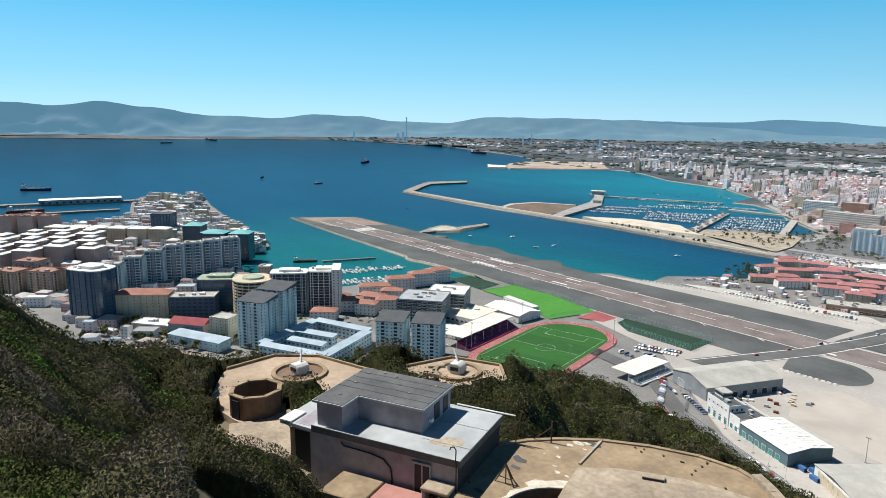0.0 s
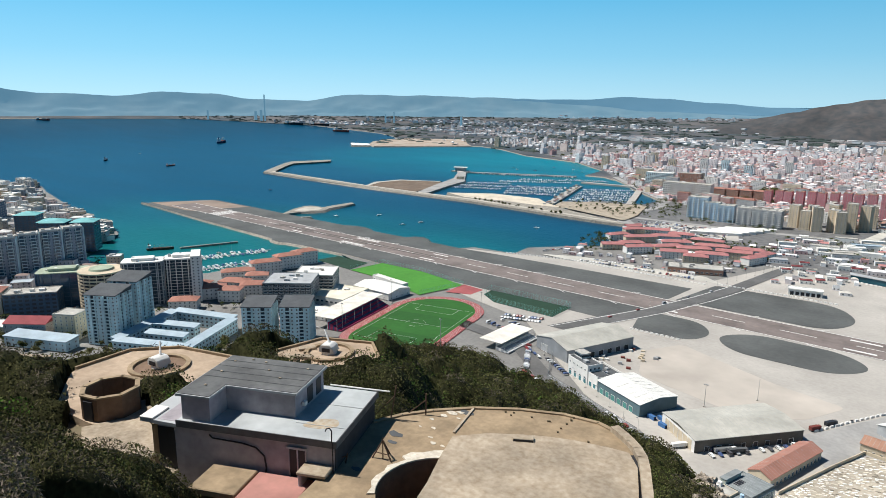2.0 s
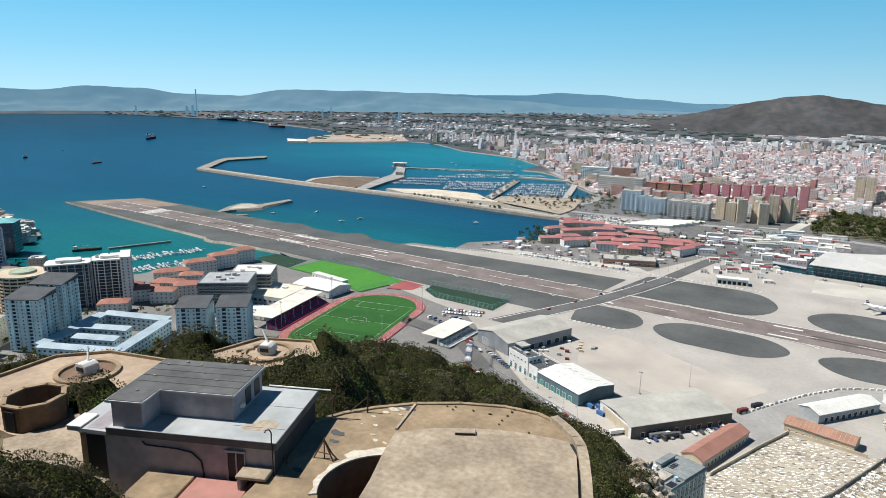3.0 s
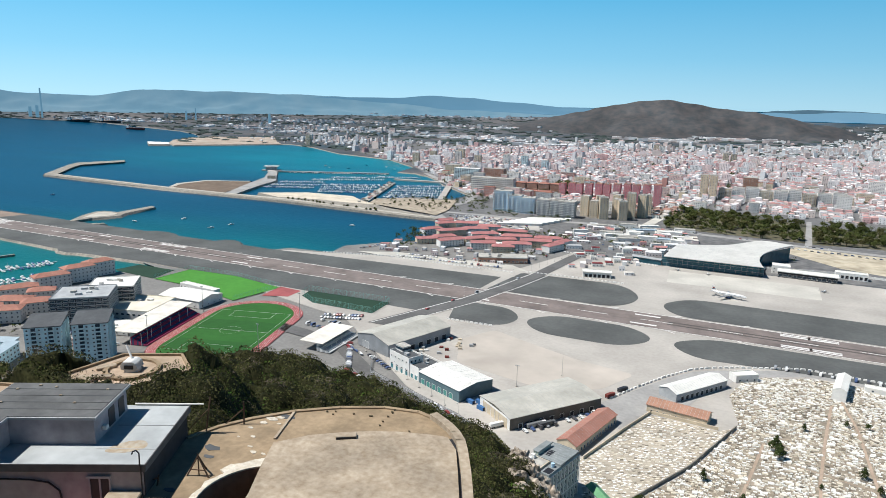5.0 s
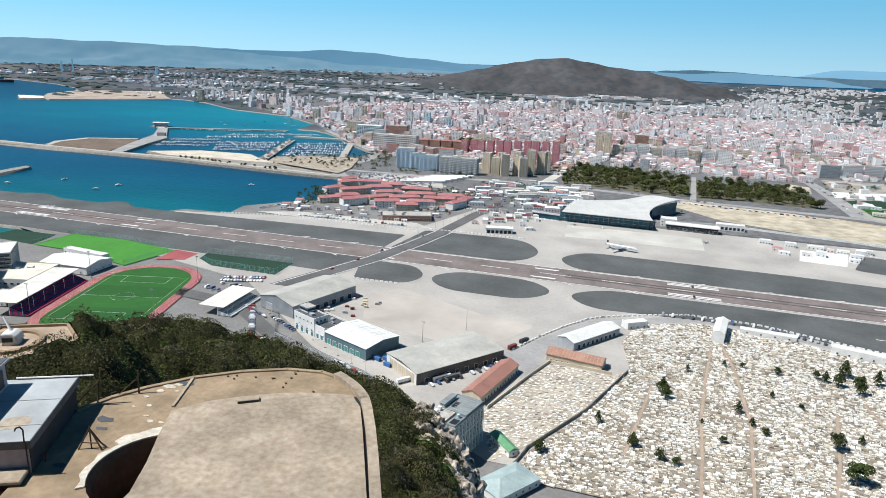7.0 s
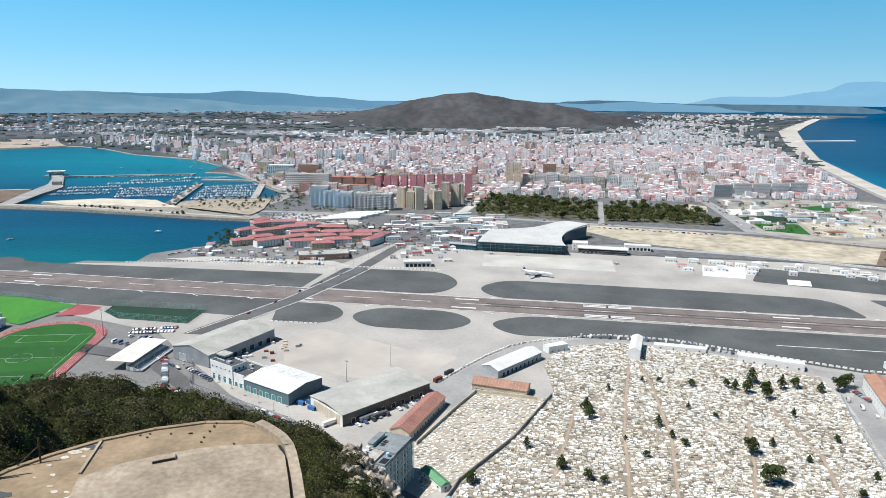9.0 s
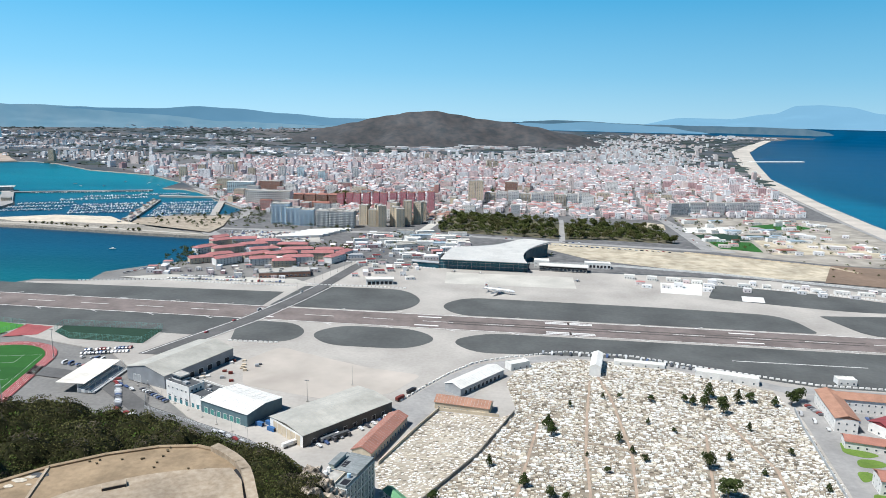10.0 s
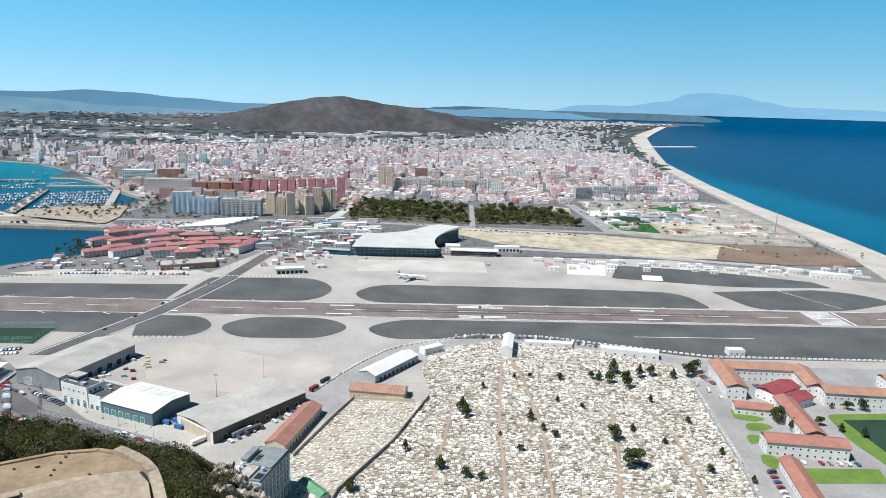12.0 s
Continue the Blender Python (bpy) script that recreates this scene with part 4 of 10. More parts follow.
for cx, cy, h in ((-466, 306, 32), (-443, 327, 32)):
    e = building("slab_tower", "pale blue-grey apartment tower with a dark sloping roof", cx, cy, 42, 24, 24, h, M_BLUEGREY, M_DARKROOF, "mono", 10, 6, 6, win=(1.5, 1.4), rise=3.0, over=0.8, group="blue-grey apartment towers")
    add_balconies(e, 24, 24, h, 10, M_BLUEGREY, M_GLASS, (-5.6, 5.6), (-5.6, 5.6), 3.4)
for x, y, r, w in ((-543, 246, 117, 76), (-532, 293, 22, 62), (-485, 272, 119, 70), (-496, 226, 27, 64), (-524, 262, 27, 40), (-508, 245, 27, 36)):
    building("low_block", "low white block with a pale blue metal roof round a court", x, y, r, w, 7.5, 11, M_BLUEGREY, M_BLUEROOF, "mono", 3, int(w / 4.5), 2, win=(2.4, 1.8), sides="frl" if r < 90 else "fl", rise=1.2, over=0.7, group="low blocks round a court")
building("low_block", "long low shed with a pale blue metal roof", -585, 178, 27, 60, 14, 8, M_BLUEGREY, M_BLUEROOF, "mono", 2, 10, 2, rise=1.2, over=0.7)
curved_tower("modern_tower", "dark glass apartment tower with pale piers and a white roof", -641, 292, 57, 38, 22, 42, 12, M_GLASS, M_GREYWALL, M_WHITEROOF, 5)
curved_tower("modern_tower", "dark glass apartment tower with white piers and stepped roof", -628, 326, 57, 34, 22, 42, 14, M_GLASS, M_WHITE, M_WHITEROOF, 5)
building("modern_tower", "tall white tower with a slanting white roof fin", -611, 331, 57, 9, 18, 46, M_WHITE, M_WHITEROOF, "mono", 15, 2, 4, win=(1.6, 1.6), rise=3)
building("office_block", "dark office block with white sun blades", -526, 383, 40, 46, 40, 27, M_DARK, M_GREYWALL, floors=8, cols=9, cold=9, win=(4.0, 1.8), trim=M_WHITE, bands=M_GREYWALL, plant=6)
building("office_block", "dark office block with pale banded floors", -540, 425, 40, 40, 38, 24, M_DARK, M_WHITEROOF, floors=7, cols=8, cold=9, win=(4.0, 1.8), trim=M_WHITE, bands=M_WHITE, plant=5)
for x, y, r, w, d, h in ((-633, 345, 40, 24, 16, 11), (-606, 345, 60, 26, 16, 12), (-585, 352, 40, 22, 15, 12), (-613, 375, 30, 30, 18, 11), (-590, 380, 55, 24, 16, 11), (-644, 398, 60, 36, 14, 12), (-648, 436, 70, 34, 15, 15), (-652, 470, 75, 32, 15, 16), (-655, 497, 78, 30, 15, 16),
                         (-592, 306, 48, 26, 16, 10), (-655, 330, 30, 22, 14, 10), (-618, 405, 50, 24, 14, 11), (-575, 395, 35, 22, 16, 10)):
    building("waterside_house", "white waterside house with a terracotta hipped roof", x, y, r, w, d, h, M_WHITE, M_TILE, "hip", max(3, int(h / 3.4)), int(w / 4), int(d / 4), sides="frl", rise=3.2, over=0.6, group="waterside houses")
building("low_hall", "low hall with a red roof", -622, 184, 40, 36, 22, 12, M_GREYWALL, M_REDROOF, "gable", 3, 8, 4, rise=4, over=0.6)
building("low_hall", "low cream hall with a white roof", -652, 160, 40, 40, 20, 8, M_CREAM, M_WHITEROOF, floors=2, cols=8, cold=4, plant=2)
building("drum_block", "small dark and cream block beside the towers", -588, 203, 33, 20, 18, 22, M_CREAM, M_FLATROOF, floors=7, cols=4, cold=4)
# farther along the harbour
for x, y in ((-1318, 102), (-1300, 130), (-1288, 158), (-1330, 140)):
    building("brown_block", "brown apartment block with red roof huts", x, y, 50, 26, 24, 36, M_SALMON, M_BROWNWALL, floors=10, cols=5, cold=4, win=(2.0, 1.6), plant=3, group="brown harbour blocks")
for k in range(6):
    building("white_block", "long pale apartment block with a white hipped roof", -1228 + 22 * k, 160 + 26 * k, 50, 30, 22, 25, M_CREAM, M_WHITEROOF, "hip", 7, 6, 4, win=(2.0, 1.6), rise=3, over=0.8, group="row of pale blocks")
for k in range(16):
    i, j = k % 4, k // 4
    e = building("tiered_block", "cream block with tiered white hipped roofs", -1030 - 45 * j + 6 * i, 62 + 36 * i + 8 * j, 45, 28, 28, 24 + 3 * (k % 3), M_SALMON, M_WHITEROOF, "hip", 6, 5, 5, win=(2.0, 1.6), rise=3.5, over=1.6, group="tiered white roofs")
    part("roof_tier", roof_mesh("hip", 14, 14, 24 + 3 * (k % 3) + 4.2, 0.8, M_WHITEROOF, 2.4), e)
    part("roof_drum", box("roof_drum", -6.5, -6.5, 24 + 3 * (k % 3), 6.5, 6.5, 24 + 3 * (k % 3) + 4.2, M_SALMON), e)
for x, y in ((-892, 66), (-868, 98), (-860, 126), (-905, 40), (-925, 90), (-880, 20)):
    e = building("salmon_block", "salmon-coloured apartment block with balconies", x, y, 40, 32, 24, 27 + (x % 4), M_SALMON, M_BROWNWALL, floors=8, cols=6, cold=5, win=(2.0, 1.6), plant=2, group="salmon blocks")
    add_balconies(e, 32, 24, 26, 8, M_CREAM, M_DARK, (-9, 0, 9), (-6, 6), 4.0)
building("dark_block", "dark navy block on the harbour front", -1222, 324, 50, 34, 28, 34, M_NAVY, M_DARKROOF, floors=9, cols=6, cold=4, win=(2.4, 1.8))
building("port_warehouse", "very long white port warehouse", -1765, 285, 81, 170, 26, 9, M_GREYWALL, M_WHITEROOF, "gable", 1, 12, 0, win=(6, 4), rise=3, over=0.8)
for k in range(130):
    a, b = RNG.random(), RNG.random()
    x, y = -1680 + 640 * a, 400 + 60 * (1 - a) + 90 * b - 140 * a
    x, y = (x, y) if k < 60 else (-1240 + 300 * a, 345 + 110 * b * (1 - 0.35 * a)) if k < 115 else (-1790 + 120 * a, 420 + 120 * b)
    if not inside(x, y, GIB) or not inside(x - 14, y + 14, GIB):
        continue
    s = RNG.uniform(8, 19)
    building("harbour_shed", "pale harbour building with a flat roof", x, y, RNG.choice((20, 50, 70)), s * RNG.uniform(1, 1.9), s, RNG.uniform(5, 17), RNG.choice((M_WHITE, M_CREAM, M_GREYWALL)), RNG.choice((M_FLATROOF, M_WHITEROOF, M_WHITEROOF)), floors=3, cols=4, cold=0, sides="f", plant=1, group="harbour buildings")
for k in range(34):
    x, y = -1000 + 330 * RNG.random(), 190 + 150 * RNG.random()
    if x > -880 and y < 330 and x < -760:
        continue
    s = RNG.uniform(9, 20)
    building("town_building", "pale town building with a flat roof", x, y, RNG.choice((33, 50, 57)), s * RNG.uniform(1, 1.6), s, RNG.uniform(7, 19), RNG.choice((M_WHITE, M_CREAM, M_GREYWALL, M_SALMON)), RNG.choice((M_FLATROOF, M_WHITEROOF, M_GREENROOF)), floors=4, cols=4, cold=3, plant=2, group="town buildings")

# stadium and halls
M_CREAMHALL = mat("cream_hall_roof", (0.75, 0.70, 0.58), (0.66, 0.61, 0.50), fine=3, big=12, rough=0.7)
building("sports_hall", "white sports hall with a cream flat roof", -502, 421, 15, 44, 46, 10, M_WHITE, M_CREAMHALL, floors=2, cols=8, cold=10, win=(3.2, 2.0), plant=3)
building("sports_hall", "white ridged hall beside the pitches", -492, 472, 2, 50, 32, 7, M_WHITE, M_WHITEROOF, "gable", 1, 4, 4, rise=3, over=0.5)
building("low_hall", "low white entrance building with flat roofs", -486, 378, 15, 40, 20, 6, M_WHITE, M_WHITEROOF, floors=1, cols=6, cold=3, plant=4)
building("pavilion", "long white pavilion with open windows", -508, 500, -6, 52, 8, 6, M_WHITE, M_WHITEROOF, floors=1, cols=10, cold=2, win=(2.4, 3.0))


def stadium():
    """Football pitch inside a red running track."""
    c, ang, L, Wd = (-399, 425), 105.5, 84, 37.5
    M = pose(c[0], c[1], 0, 0, 0, ang)

    def stad(l, r, z, mt, nm, label):
        pts = [(l / 2 + r * math.sin(math.pi * k / 14), -r * math.cos(math.pi * k / 14)) for k in range(15)] + [(-l / 2 - r * math.sin(math.pi * k / 14), r * math.cos(math.pi * k / 14)) for k in range(15)]
        ob = new(nm, prism(nm, pts, z - 0.1, z, mt))
        ob.matrix_basis = M
        return tagged(ob, label, "track" if "track" in nm else "pitch", kind="structure")

    stad(L, 46.5, 0.10, M_TRACK, "running_track", "red rubber running track round the pitch")
    stad(L, 38.0, 0.22, M_GRASS, "football_pitch", "green football pitch inside the running track")
    bm = bmesh.new()
    for r in (38.9, 40.5, 42, 43.5, 45):
        pts = [(L / 2 + r * math.sin(math.pi * k / 20), -r * math.cos(math.pi * k / 20)) for k in range(21)] + [(-L / 2 - r * math.sin(math.pi * k / 20), r * math.cos(math.pi * k / 20)) for k in range(21)]
        for p, q in zip(pts, pts[1:] + pts[:1]):
            a, b = Vector((*p, 0.2)), Vector((*q, 0.2))
            n = (b - a).cross(Vector((0, 0, 1))).normalized() * 0.07
            bm.faces.new([bm.verts.new(v) for v in (a - n, a + n, b + n, b - n)])
    for x0, y0, x1, y1 in ((-52, -34, 52, -33.85), (-52, 33.85, 52, 34), (-52, -34, -51.85, 34), (51.85, -34, 52, 34), (-0.08, -34, 0.08, 34), (-52, -20, -35.5, -19.85), (-52, 19.85, -35.5, 20), (-35.65, -20, -35.5, 20), (35.5, -20, 52, -19.85), (35.5, 19.85, 52, 20), (35.5, -20, 35.65, 20)):
        add_box(bm, x0, y0, 0.2, x1, y1, 0.30)
    for k in range(28):
        a0, a1 = 2 * math.pi * k / 28, 2 * math.pi * (k + 1) / 28
        bm.faces.new([bm.verts.new((r * math.cos(a), r * math.sin(a), 0.3)) for r, a in ((9, a0), (9.16, a0), (9.16, a1), (9, a1))])
    bmesh.ops.recalc_face_normals(bm, faces=bm.faces[:])
    ob = new("pitch_lines", bm_mesh("pitch_lines", bm, M_PAINT))
    ob.matrix_basis = M
    tagged(ob, "white pitch and lane lines", "markings", kind="structure")
    # bands across the turf, each darker than the green beside it
    for x0, x1 in ((-51, -26), (-0.5, 25)):
        mown = tagged(new("pitch_mown_band", prism("pitch_mown_band", [(x0, -33.5), (x1, -33.5), (x1, 33.5), (x0, 33.5)], 0.18, 0.236, M_GRASSBAND)), "darker band of the football pitch", "pitch", kind="structure")
        mown.matrix_basis = M
    return M


M_GRASSBAND = mat("darker_turf_band", (0.026, 0.105, 0.020), (0.021, 0.085, 0.016), fine=6, big=30, rough=0.95, dirt=0.12)
PITCH = stadium()


def grandstand(name, label, m, length, depth, h, rows, seats, roofm):
    e = thing(name, label, "grandstand", m)
    for k in range(rows):
        part("terrace_step", box("terrace_step", -length / 2, k * depth / rows, 0, length / 2, (k + 1) * depth / rows - 0.02, 0.8 + k * 0.62, seats[k % len(seats)]), e)
    part("back_wall", box("back_wall", -length / 2, depth, 0, length / 2, depth + 0.5, h, M_WHITE), e)
    part("roof", box("roof", -length / 2 - 1, depth * 0.5, h, length / 2 + 1, depth + 16, h + 0.5, roofm, bevel=0.1), e)
    for k in range(7):
        x = -length / 2 + length * k / 6
        part("post", tube("post", (x, depth * 0.3, 0), (x, depth * 0.3, h), 0.18, M_WHITE), e)
    return e


M_CREAMROOF = mat("cream_sheet_roof", (0.78, 0.73, 0.64), (0.68, 0.63, 0.55), fine=3, big=10, rough=0.6)
M_SEATA, M_SEATB = mat("crimson_seats", (0.42, 0.05, 0.12), fine=0.8, big=4), mat("blue_seats", (0.05, 0.10, 0.22), fine=0.8, big=4)
grandstand("grandstand", "covered grandstand with crimson and blue seats", PITCH @ pose(-8, 47.5, 0), 84, 14, 10.5, 10, (M_SEATA, M_SEATA, M_SEATB), M_CREAMROOF)
grandstand("grandstand", "small open grandstand with a white slatted canopy", pose(-293, 443, 0, 0, 0, 92), 46, 12, 7, 5, (M_GREYWALL, M_WHITE), M_CREAMROOF)
patch("pitch_training", [(-589, 514), (-586, 563), (-520, 566), (-447, 553), (-458, 493), (-530, 512)], 0.1, M_GRASSB, "bright green training pitch", category="pitch")
patch("pitch_small", [(-660, 520), (-655, 552), (-600, 553), (-592, 515)], -0.3, M_GRASSD, "dull green rough ground by the water", category="pitch")
patch("pitch_dark", [(-409, 540), (-413, 558), (-318, 562), (-316, 524), (-385, 525)], 0.12, M_GRASSD, "dark green turf pitch behind a fence", category="pitch")
patch("court_red", [(-445, 520), (-449, 556), (-420, 553), (-419, 530)], 0.14, M_TRACK, "small red sports court", category="court")


# ---- airfield buildings ----
def shed(name, label, corners, eave, rise, wall, roofm, doors=0, doorm=M_DARK, long_first=False, gable_end=None, skylights=0):
    """A gabled shed from three ground corners: one end's two, then the far end of the second side."""
    a, b, c = (Vector((*p, 0)) for p in corners)
    ex = (c - b)
    L, W = ex.length, (b - a).length
    rot = math.degrees(math.atan2(ex.y, ex.x))
    cen = (a + c) / 2
    e = thing(name, label, "building", pose(cen.x, cen.y, 0, 0, 0, rot))
    bm = bmesh.new()
    add_box(bm, -L / 2, -W / 2, 0, L / 2, W / 2, eave)
    for s in (-1, 1):
        vs = [bm.verts.new(p) for p in ((s * L / 2, -W / 2, eave), (s * L / 2, W / 2, eave), (s * L / 2, 0, eave + rise - 0.05))]
        bm.faces.new(vs if s > 0 else vs[::-1])
    part("wall", bm_mesh("wall", bm, wall), e)
    bm = bmesh.new()
    nrib = max(4, int(L / 2.4))
    ribs = []
    for s in (-1, 1):
        vs = [bm.verts.new(p) for p in ((-L / 2 - 0.5, s * (W / 2 + 0.6), eave - 0.1), (L / 2 + 0.5, s * (W / 2 + 0.6), eave - 0.1), (L / 2 + 0.5, 0, eave + rise), (-L / 2 - 0.5, 0, eave + rise))]
        top = [bm.verts.new(v.co + Vector((0, 0, 0.3))) for v in vs]
        for q in ((vs[0], vs[1], vs[2], vs[3]), (top[3], top[2], top[1], top[0]), (vs[0], top[0], top[1], vs[1]), (vs[1], top[1], top[2], vs[2]), (vs[3], top[3], top[0], vs[0])):
            bm.faces.new(q)
        for k in range(nrib):
            x = -L / 2 + L * (k + 0.5) / nrib
            q = [bm.verts.new(p) for p in ((x - 0.06, s * (W / 2 + 0.6), eave + 0.2), (x + 0.06, s * (W / 2 + 0.6), eave + 0.2), (x + 0.06, 0, eave + rise + 0.4), (x - 0.06, 0, eave + rise + 0.4))]
            ribs.append([v.co.copy() for v in q])
            bmesh.ops.delete(bm, geom=q, context="VERTS")
    bmesh.ops.recalc_face_normals(bm, faces=bm.faces[:])
    part("roof", bm_mesh("roof", bm, roofm), e)
    bm = bmesh.new()
    for q in ribs:
        bm.faces.new([bm.verts.new(c) for c in q])
    part("roof_ribs", bm_mesh("roof_ribs", bm, M_GREYWALL), e)["kind"] = "stuff"
    slope = rise / (W / 2 + 0.6)
    for k in range(skylights):
        for s in (-1, 1):
            for q in (0.3, 0.65):
                x = -L / 2 + L * (k + 0.5) / skylights
                y = s * W / 2 * q
                zz = eave + rise - abs(y) * slope + 0.36
                bm = bmesh.new()
                vs = [bm.verts.new(p) for p in ((x - 0.8, y - 1.6, zz + s * 1.6 * slope), (x + 0.8, y - 1.6, zz + s * 1.6 * slope), (x + 0.8, y + 1.6, zz - s * 1.6 * slope), (x - 0.8, y + 1.6, zz - s * 1.6 * slope))]
                f = bm.faces.new(vs)
                ext = bmesh.ops.extrude_face_region(bm, geom=[f])
                for v in ext["geom"]:
                    if isinstance(v, bmesh.types.BMVert):
                        v.co.z += 0.12
                bmesh.ops.recalc_face_normals(bm, faces=bm.faces[:])
                part("skylight", bm_mesh("skylight", bm, M_WHITE), e)
    return e, L, W


def add_doors(e, face_y, xs, w, h, doorm, turn=0, frame_mat=M_WHITE):
    for x in xs:
        part("roller_door", window_mesh(w, h, doorm, frame_mat), e, m=pose(0, 0, 0, 0, 0, turn) @ pose(x, face_y, 0.05))


M_HANGWALL = mat("grey_hangar_sheet", (0.30, 0.31, 0.32), (0.25, 0.26, 0.27), fine=2, big=8, rough=0.6)
# grey-brown block darkened so the colour carries the long wall's shade
M_BROWNGREY = mat("shade_darkened_block_wall", (0.15, 0.135, 0.115), (0.11, 0.10, 0.085), fine=2, big=8)
M_DEPOT = mat("teal_grey_cladding", (0.13, 0.20, 0.22), (0.10, 0.16, 0.18), fine=2, big=8, rough=0.6)
M_DOORG = mat("green_roller_door", (0.10, 0.30, 0.26), (0.08, 0.25, 0.22), fine=1, big=4)
M_TEALDOOR = mat("teal_shutter", (0.08, 0.22, 0.24), (0.06, 0.18, 0.20), fine=1, big=4)
h1, L1, W1 = shed("hangar", "large grey hangar with a shallow weathered roof", ((-284, 448), (-247, 435), (-223, 500)), 10, 4.5, M_HANGWALL, M_HANGROOF)
add_doors(h1, -W1 / 2, [k * 9 - 27 for k in range(7)], 5.0, 4.5, M_DARK)
add_doors(h1, -L1 / 2, [-9], 8.0, 6.0, M_GREYWALL, 270)
h2, L2, W2 = shed("hangar", "large hangar with brown block walls and a flat-pitched pale roof", ((-150, 387), (-121, 365), (-77, 422)), 8, 1.8, M_BROWNGREY, M_HANGROOF)
part("end_wall", box("end_wall", -L2 / 2 - 0.06, -W2 / 2, 0, -L2 / 2 - 0.01, W2 / 2, 7.9, M_WHITE), h2, "white end wall")
add_doors(h2, -L2 / 2 - 0.05, [-12, -7, -2, 3, 8, 13], 4.4, 6.5, M_CREAM, 270, M_CREAM)
add_doors(h2, -W2 / 2, [k * 8 - 28 for k in range(8)], 3.2, 3.4, M_DARK)
g1, Lg, Wg = shed("depot", "green-clad depot with a white ribbed roof and green doors", ((-153, 416), (-164, 386), (-203, 403)), 8.5, 2.0, M_DEPOT, M_WHITEROOF, skylights=7)
add_doors(g1, -Wg / 2, [-17, -11, -5, 1, 7, 13], 3.6, 4.2, M_DOORG, 180)
def control_building():
    """Three-storey white block with a parapet, a lookout turret, a lower wing and a walled yard behind."""
    e = thing("control_building", "white airfield control building with teal arched doors and a turret", "building", pose(-237, 419, 0, 0, 0, -25))
    P = lambda nm, me, lab="": part(nm, me, e, lab)
    P("wall", box("wall", 0, 0, 0, 24, 13, 13.2, M_WHITE, bevel=0.06))
    P("roof", box("roof", 0.4, 0.4, 13.2, 23.6, 12.6, 13.26, M_DARKROOF))
    for q in ((0, 0, 24, 0.35), (0, 12.65, 24, 13), (0, 0.35, 0.35, 12.65), (23.65, 0.35, 24, 12.65)):
        P("parapet", box("parapet", q[0], q[1], 13.2, q[2], q[3], 14.3, M_WHITE))
    P("wing_wall", box("wing_wall", 24.02, 0.6, 0, 35, 12, 9.2, M_WHITE, bevel=0.06), "lower white wing")
    P("wing_roof", box("wing_roof", 24.3, 1.0, 9.2, 34.6, 11.6, 9.3, M_DARKROOF))
    P("wing_parapet", box("wing_parapet", 24.02, 0.6, 9.2, 35, 0.95, 10.2, M_WHITE))
    P("turret", box("turret", 0.6, 5.2, 13.26, 9.6, 12.4, 17.0, M_WHITE, bevel=0.06))
    P("turret_glass", box("turret_glass", 0.5, 5.1, 14.5, 9.7, 12.5, 16.2, M_GLASS), "dark band of lookout windows")
    P("turret_roof", box("turret_roof", 0.2, 4.8, 17.0, 10.0, 12.8, 17.35, M_FLATROOF, bevel=0.05))
    for x in (2.6, 7.2, 11.8, 16.4, 21.0):
        P("window", window_mesh(1.7, 1.4, M_GLASS, M_WHITE)).matrix_basis = pose(x, 0, 9.6)
    for k, x in enumerate((3.2, 9.2, 15.2, 21.2, 27.0, 31.8)):
        d = P("door", window_mesh(3.0, 3.6, M_TEALDOOR, M_WHITE), "teal shutter door")
        d.matrix_basis = pose(x, 0 if x < 24 else 0.6, 0.05)
        if x < 24:
            part("fanlight", box("fanlight", -1.2, -0.12, 3.8, 1.2, -0.02, 4.6, M_GLASS, bevel=0.04), d)
    for k in range(3):
        P("side_window", window_mesh(1.8, 2.0, M_GLASS, M_WHITE)).matrix_basis = pose(24.0, 2.6 + 3.6 * k, 10.0, 0, 0, 90)
    for q in ((6, 13.02, 35, 13.4), (34.6, 13.4, 35, 27), (6, 26.6, 34.6, 27), (6, 13.4, 6.4, 26.6)):
        P("yard_wall", box("yard_wall", q[0], q[1], 0, q[2], q[3], 7.0, M_WHITE))
    P("yard_roof", box("yard_roof", 6.42, 13.42, 5.4, 34.58, 26.58, 5.6, M_DARKROOF), "dark sunken roof behind a white parapet")
    for k in range(4):
        P("roof_unit", box("roof_unit", 10 + 6 * k, 16 + (k % 2) * 5, 5.6, 13 + 6 * k, 18.4 + (k % 2) * 5, 7.0, M_GREYWALL, bevel=0.06))
    P("roof_unit", box("roof_unit", 13, 3.5, 13.26, 17, 6.5, 14.9, M_GREYWALL, bevel=0.06))
    return e


control_building()
e, L, W = shed("barrack", "long low building with a red tiled roof and blue shutters", ((-89, 358), (-77, 354), (-64, 406)), 5.5, 3.0, M_CREAM, M_TILE)
add_doors(e, -W / 2, [-24 + 4 * k for k in range(13)], 2.0, 2.6, M_MIDGLASS)
e, L, W = shed("workshop", "white-roofed workshop beside the perimeter road", ((-46, 463), (-32, 457), (-2, 500)), 6, 2.4, M_GREYWALL, M_WHITEROOF)
add_doors(e, -W / 2, [-20 + 5 * k for k in range(9)], 3.0, 3.4, M_DARK)
e, L, W = shed("lodge", "long low house with an orange tiled roof", ((-49, 446), (-47, 433), (-9, 427)), 5, 2.8, M_CREAM, M_TILE2)
add_doors(e, -W / 2, [-16 + 4 * k for k in range(9)], 1.6, 2.0, M_DARK)
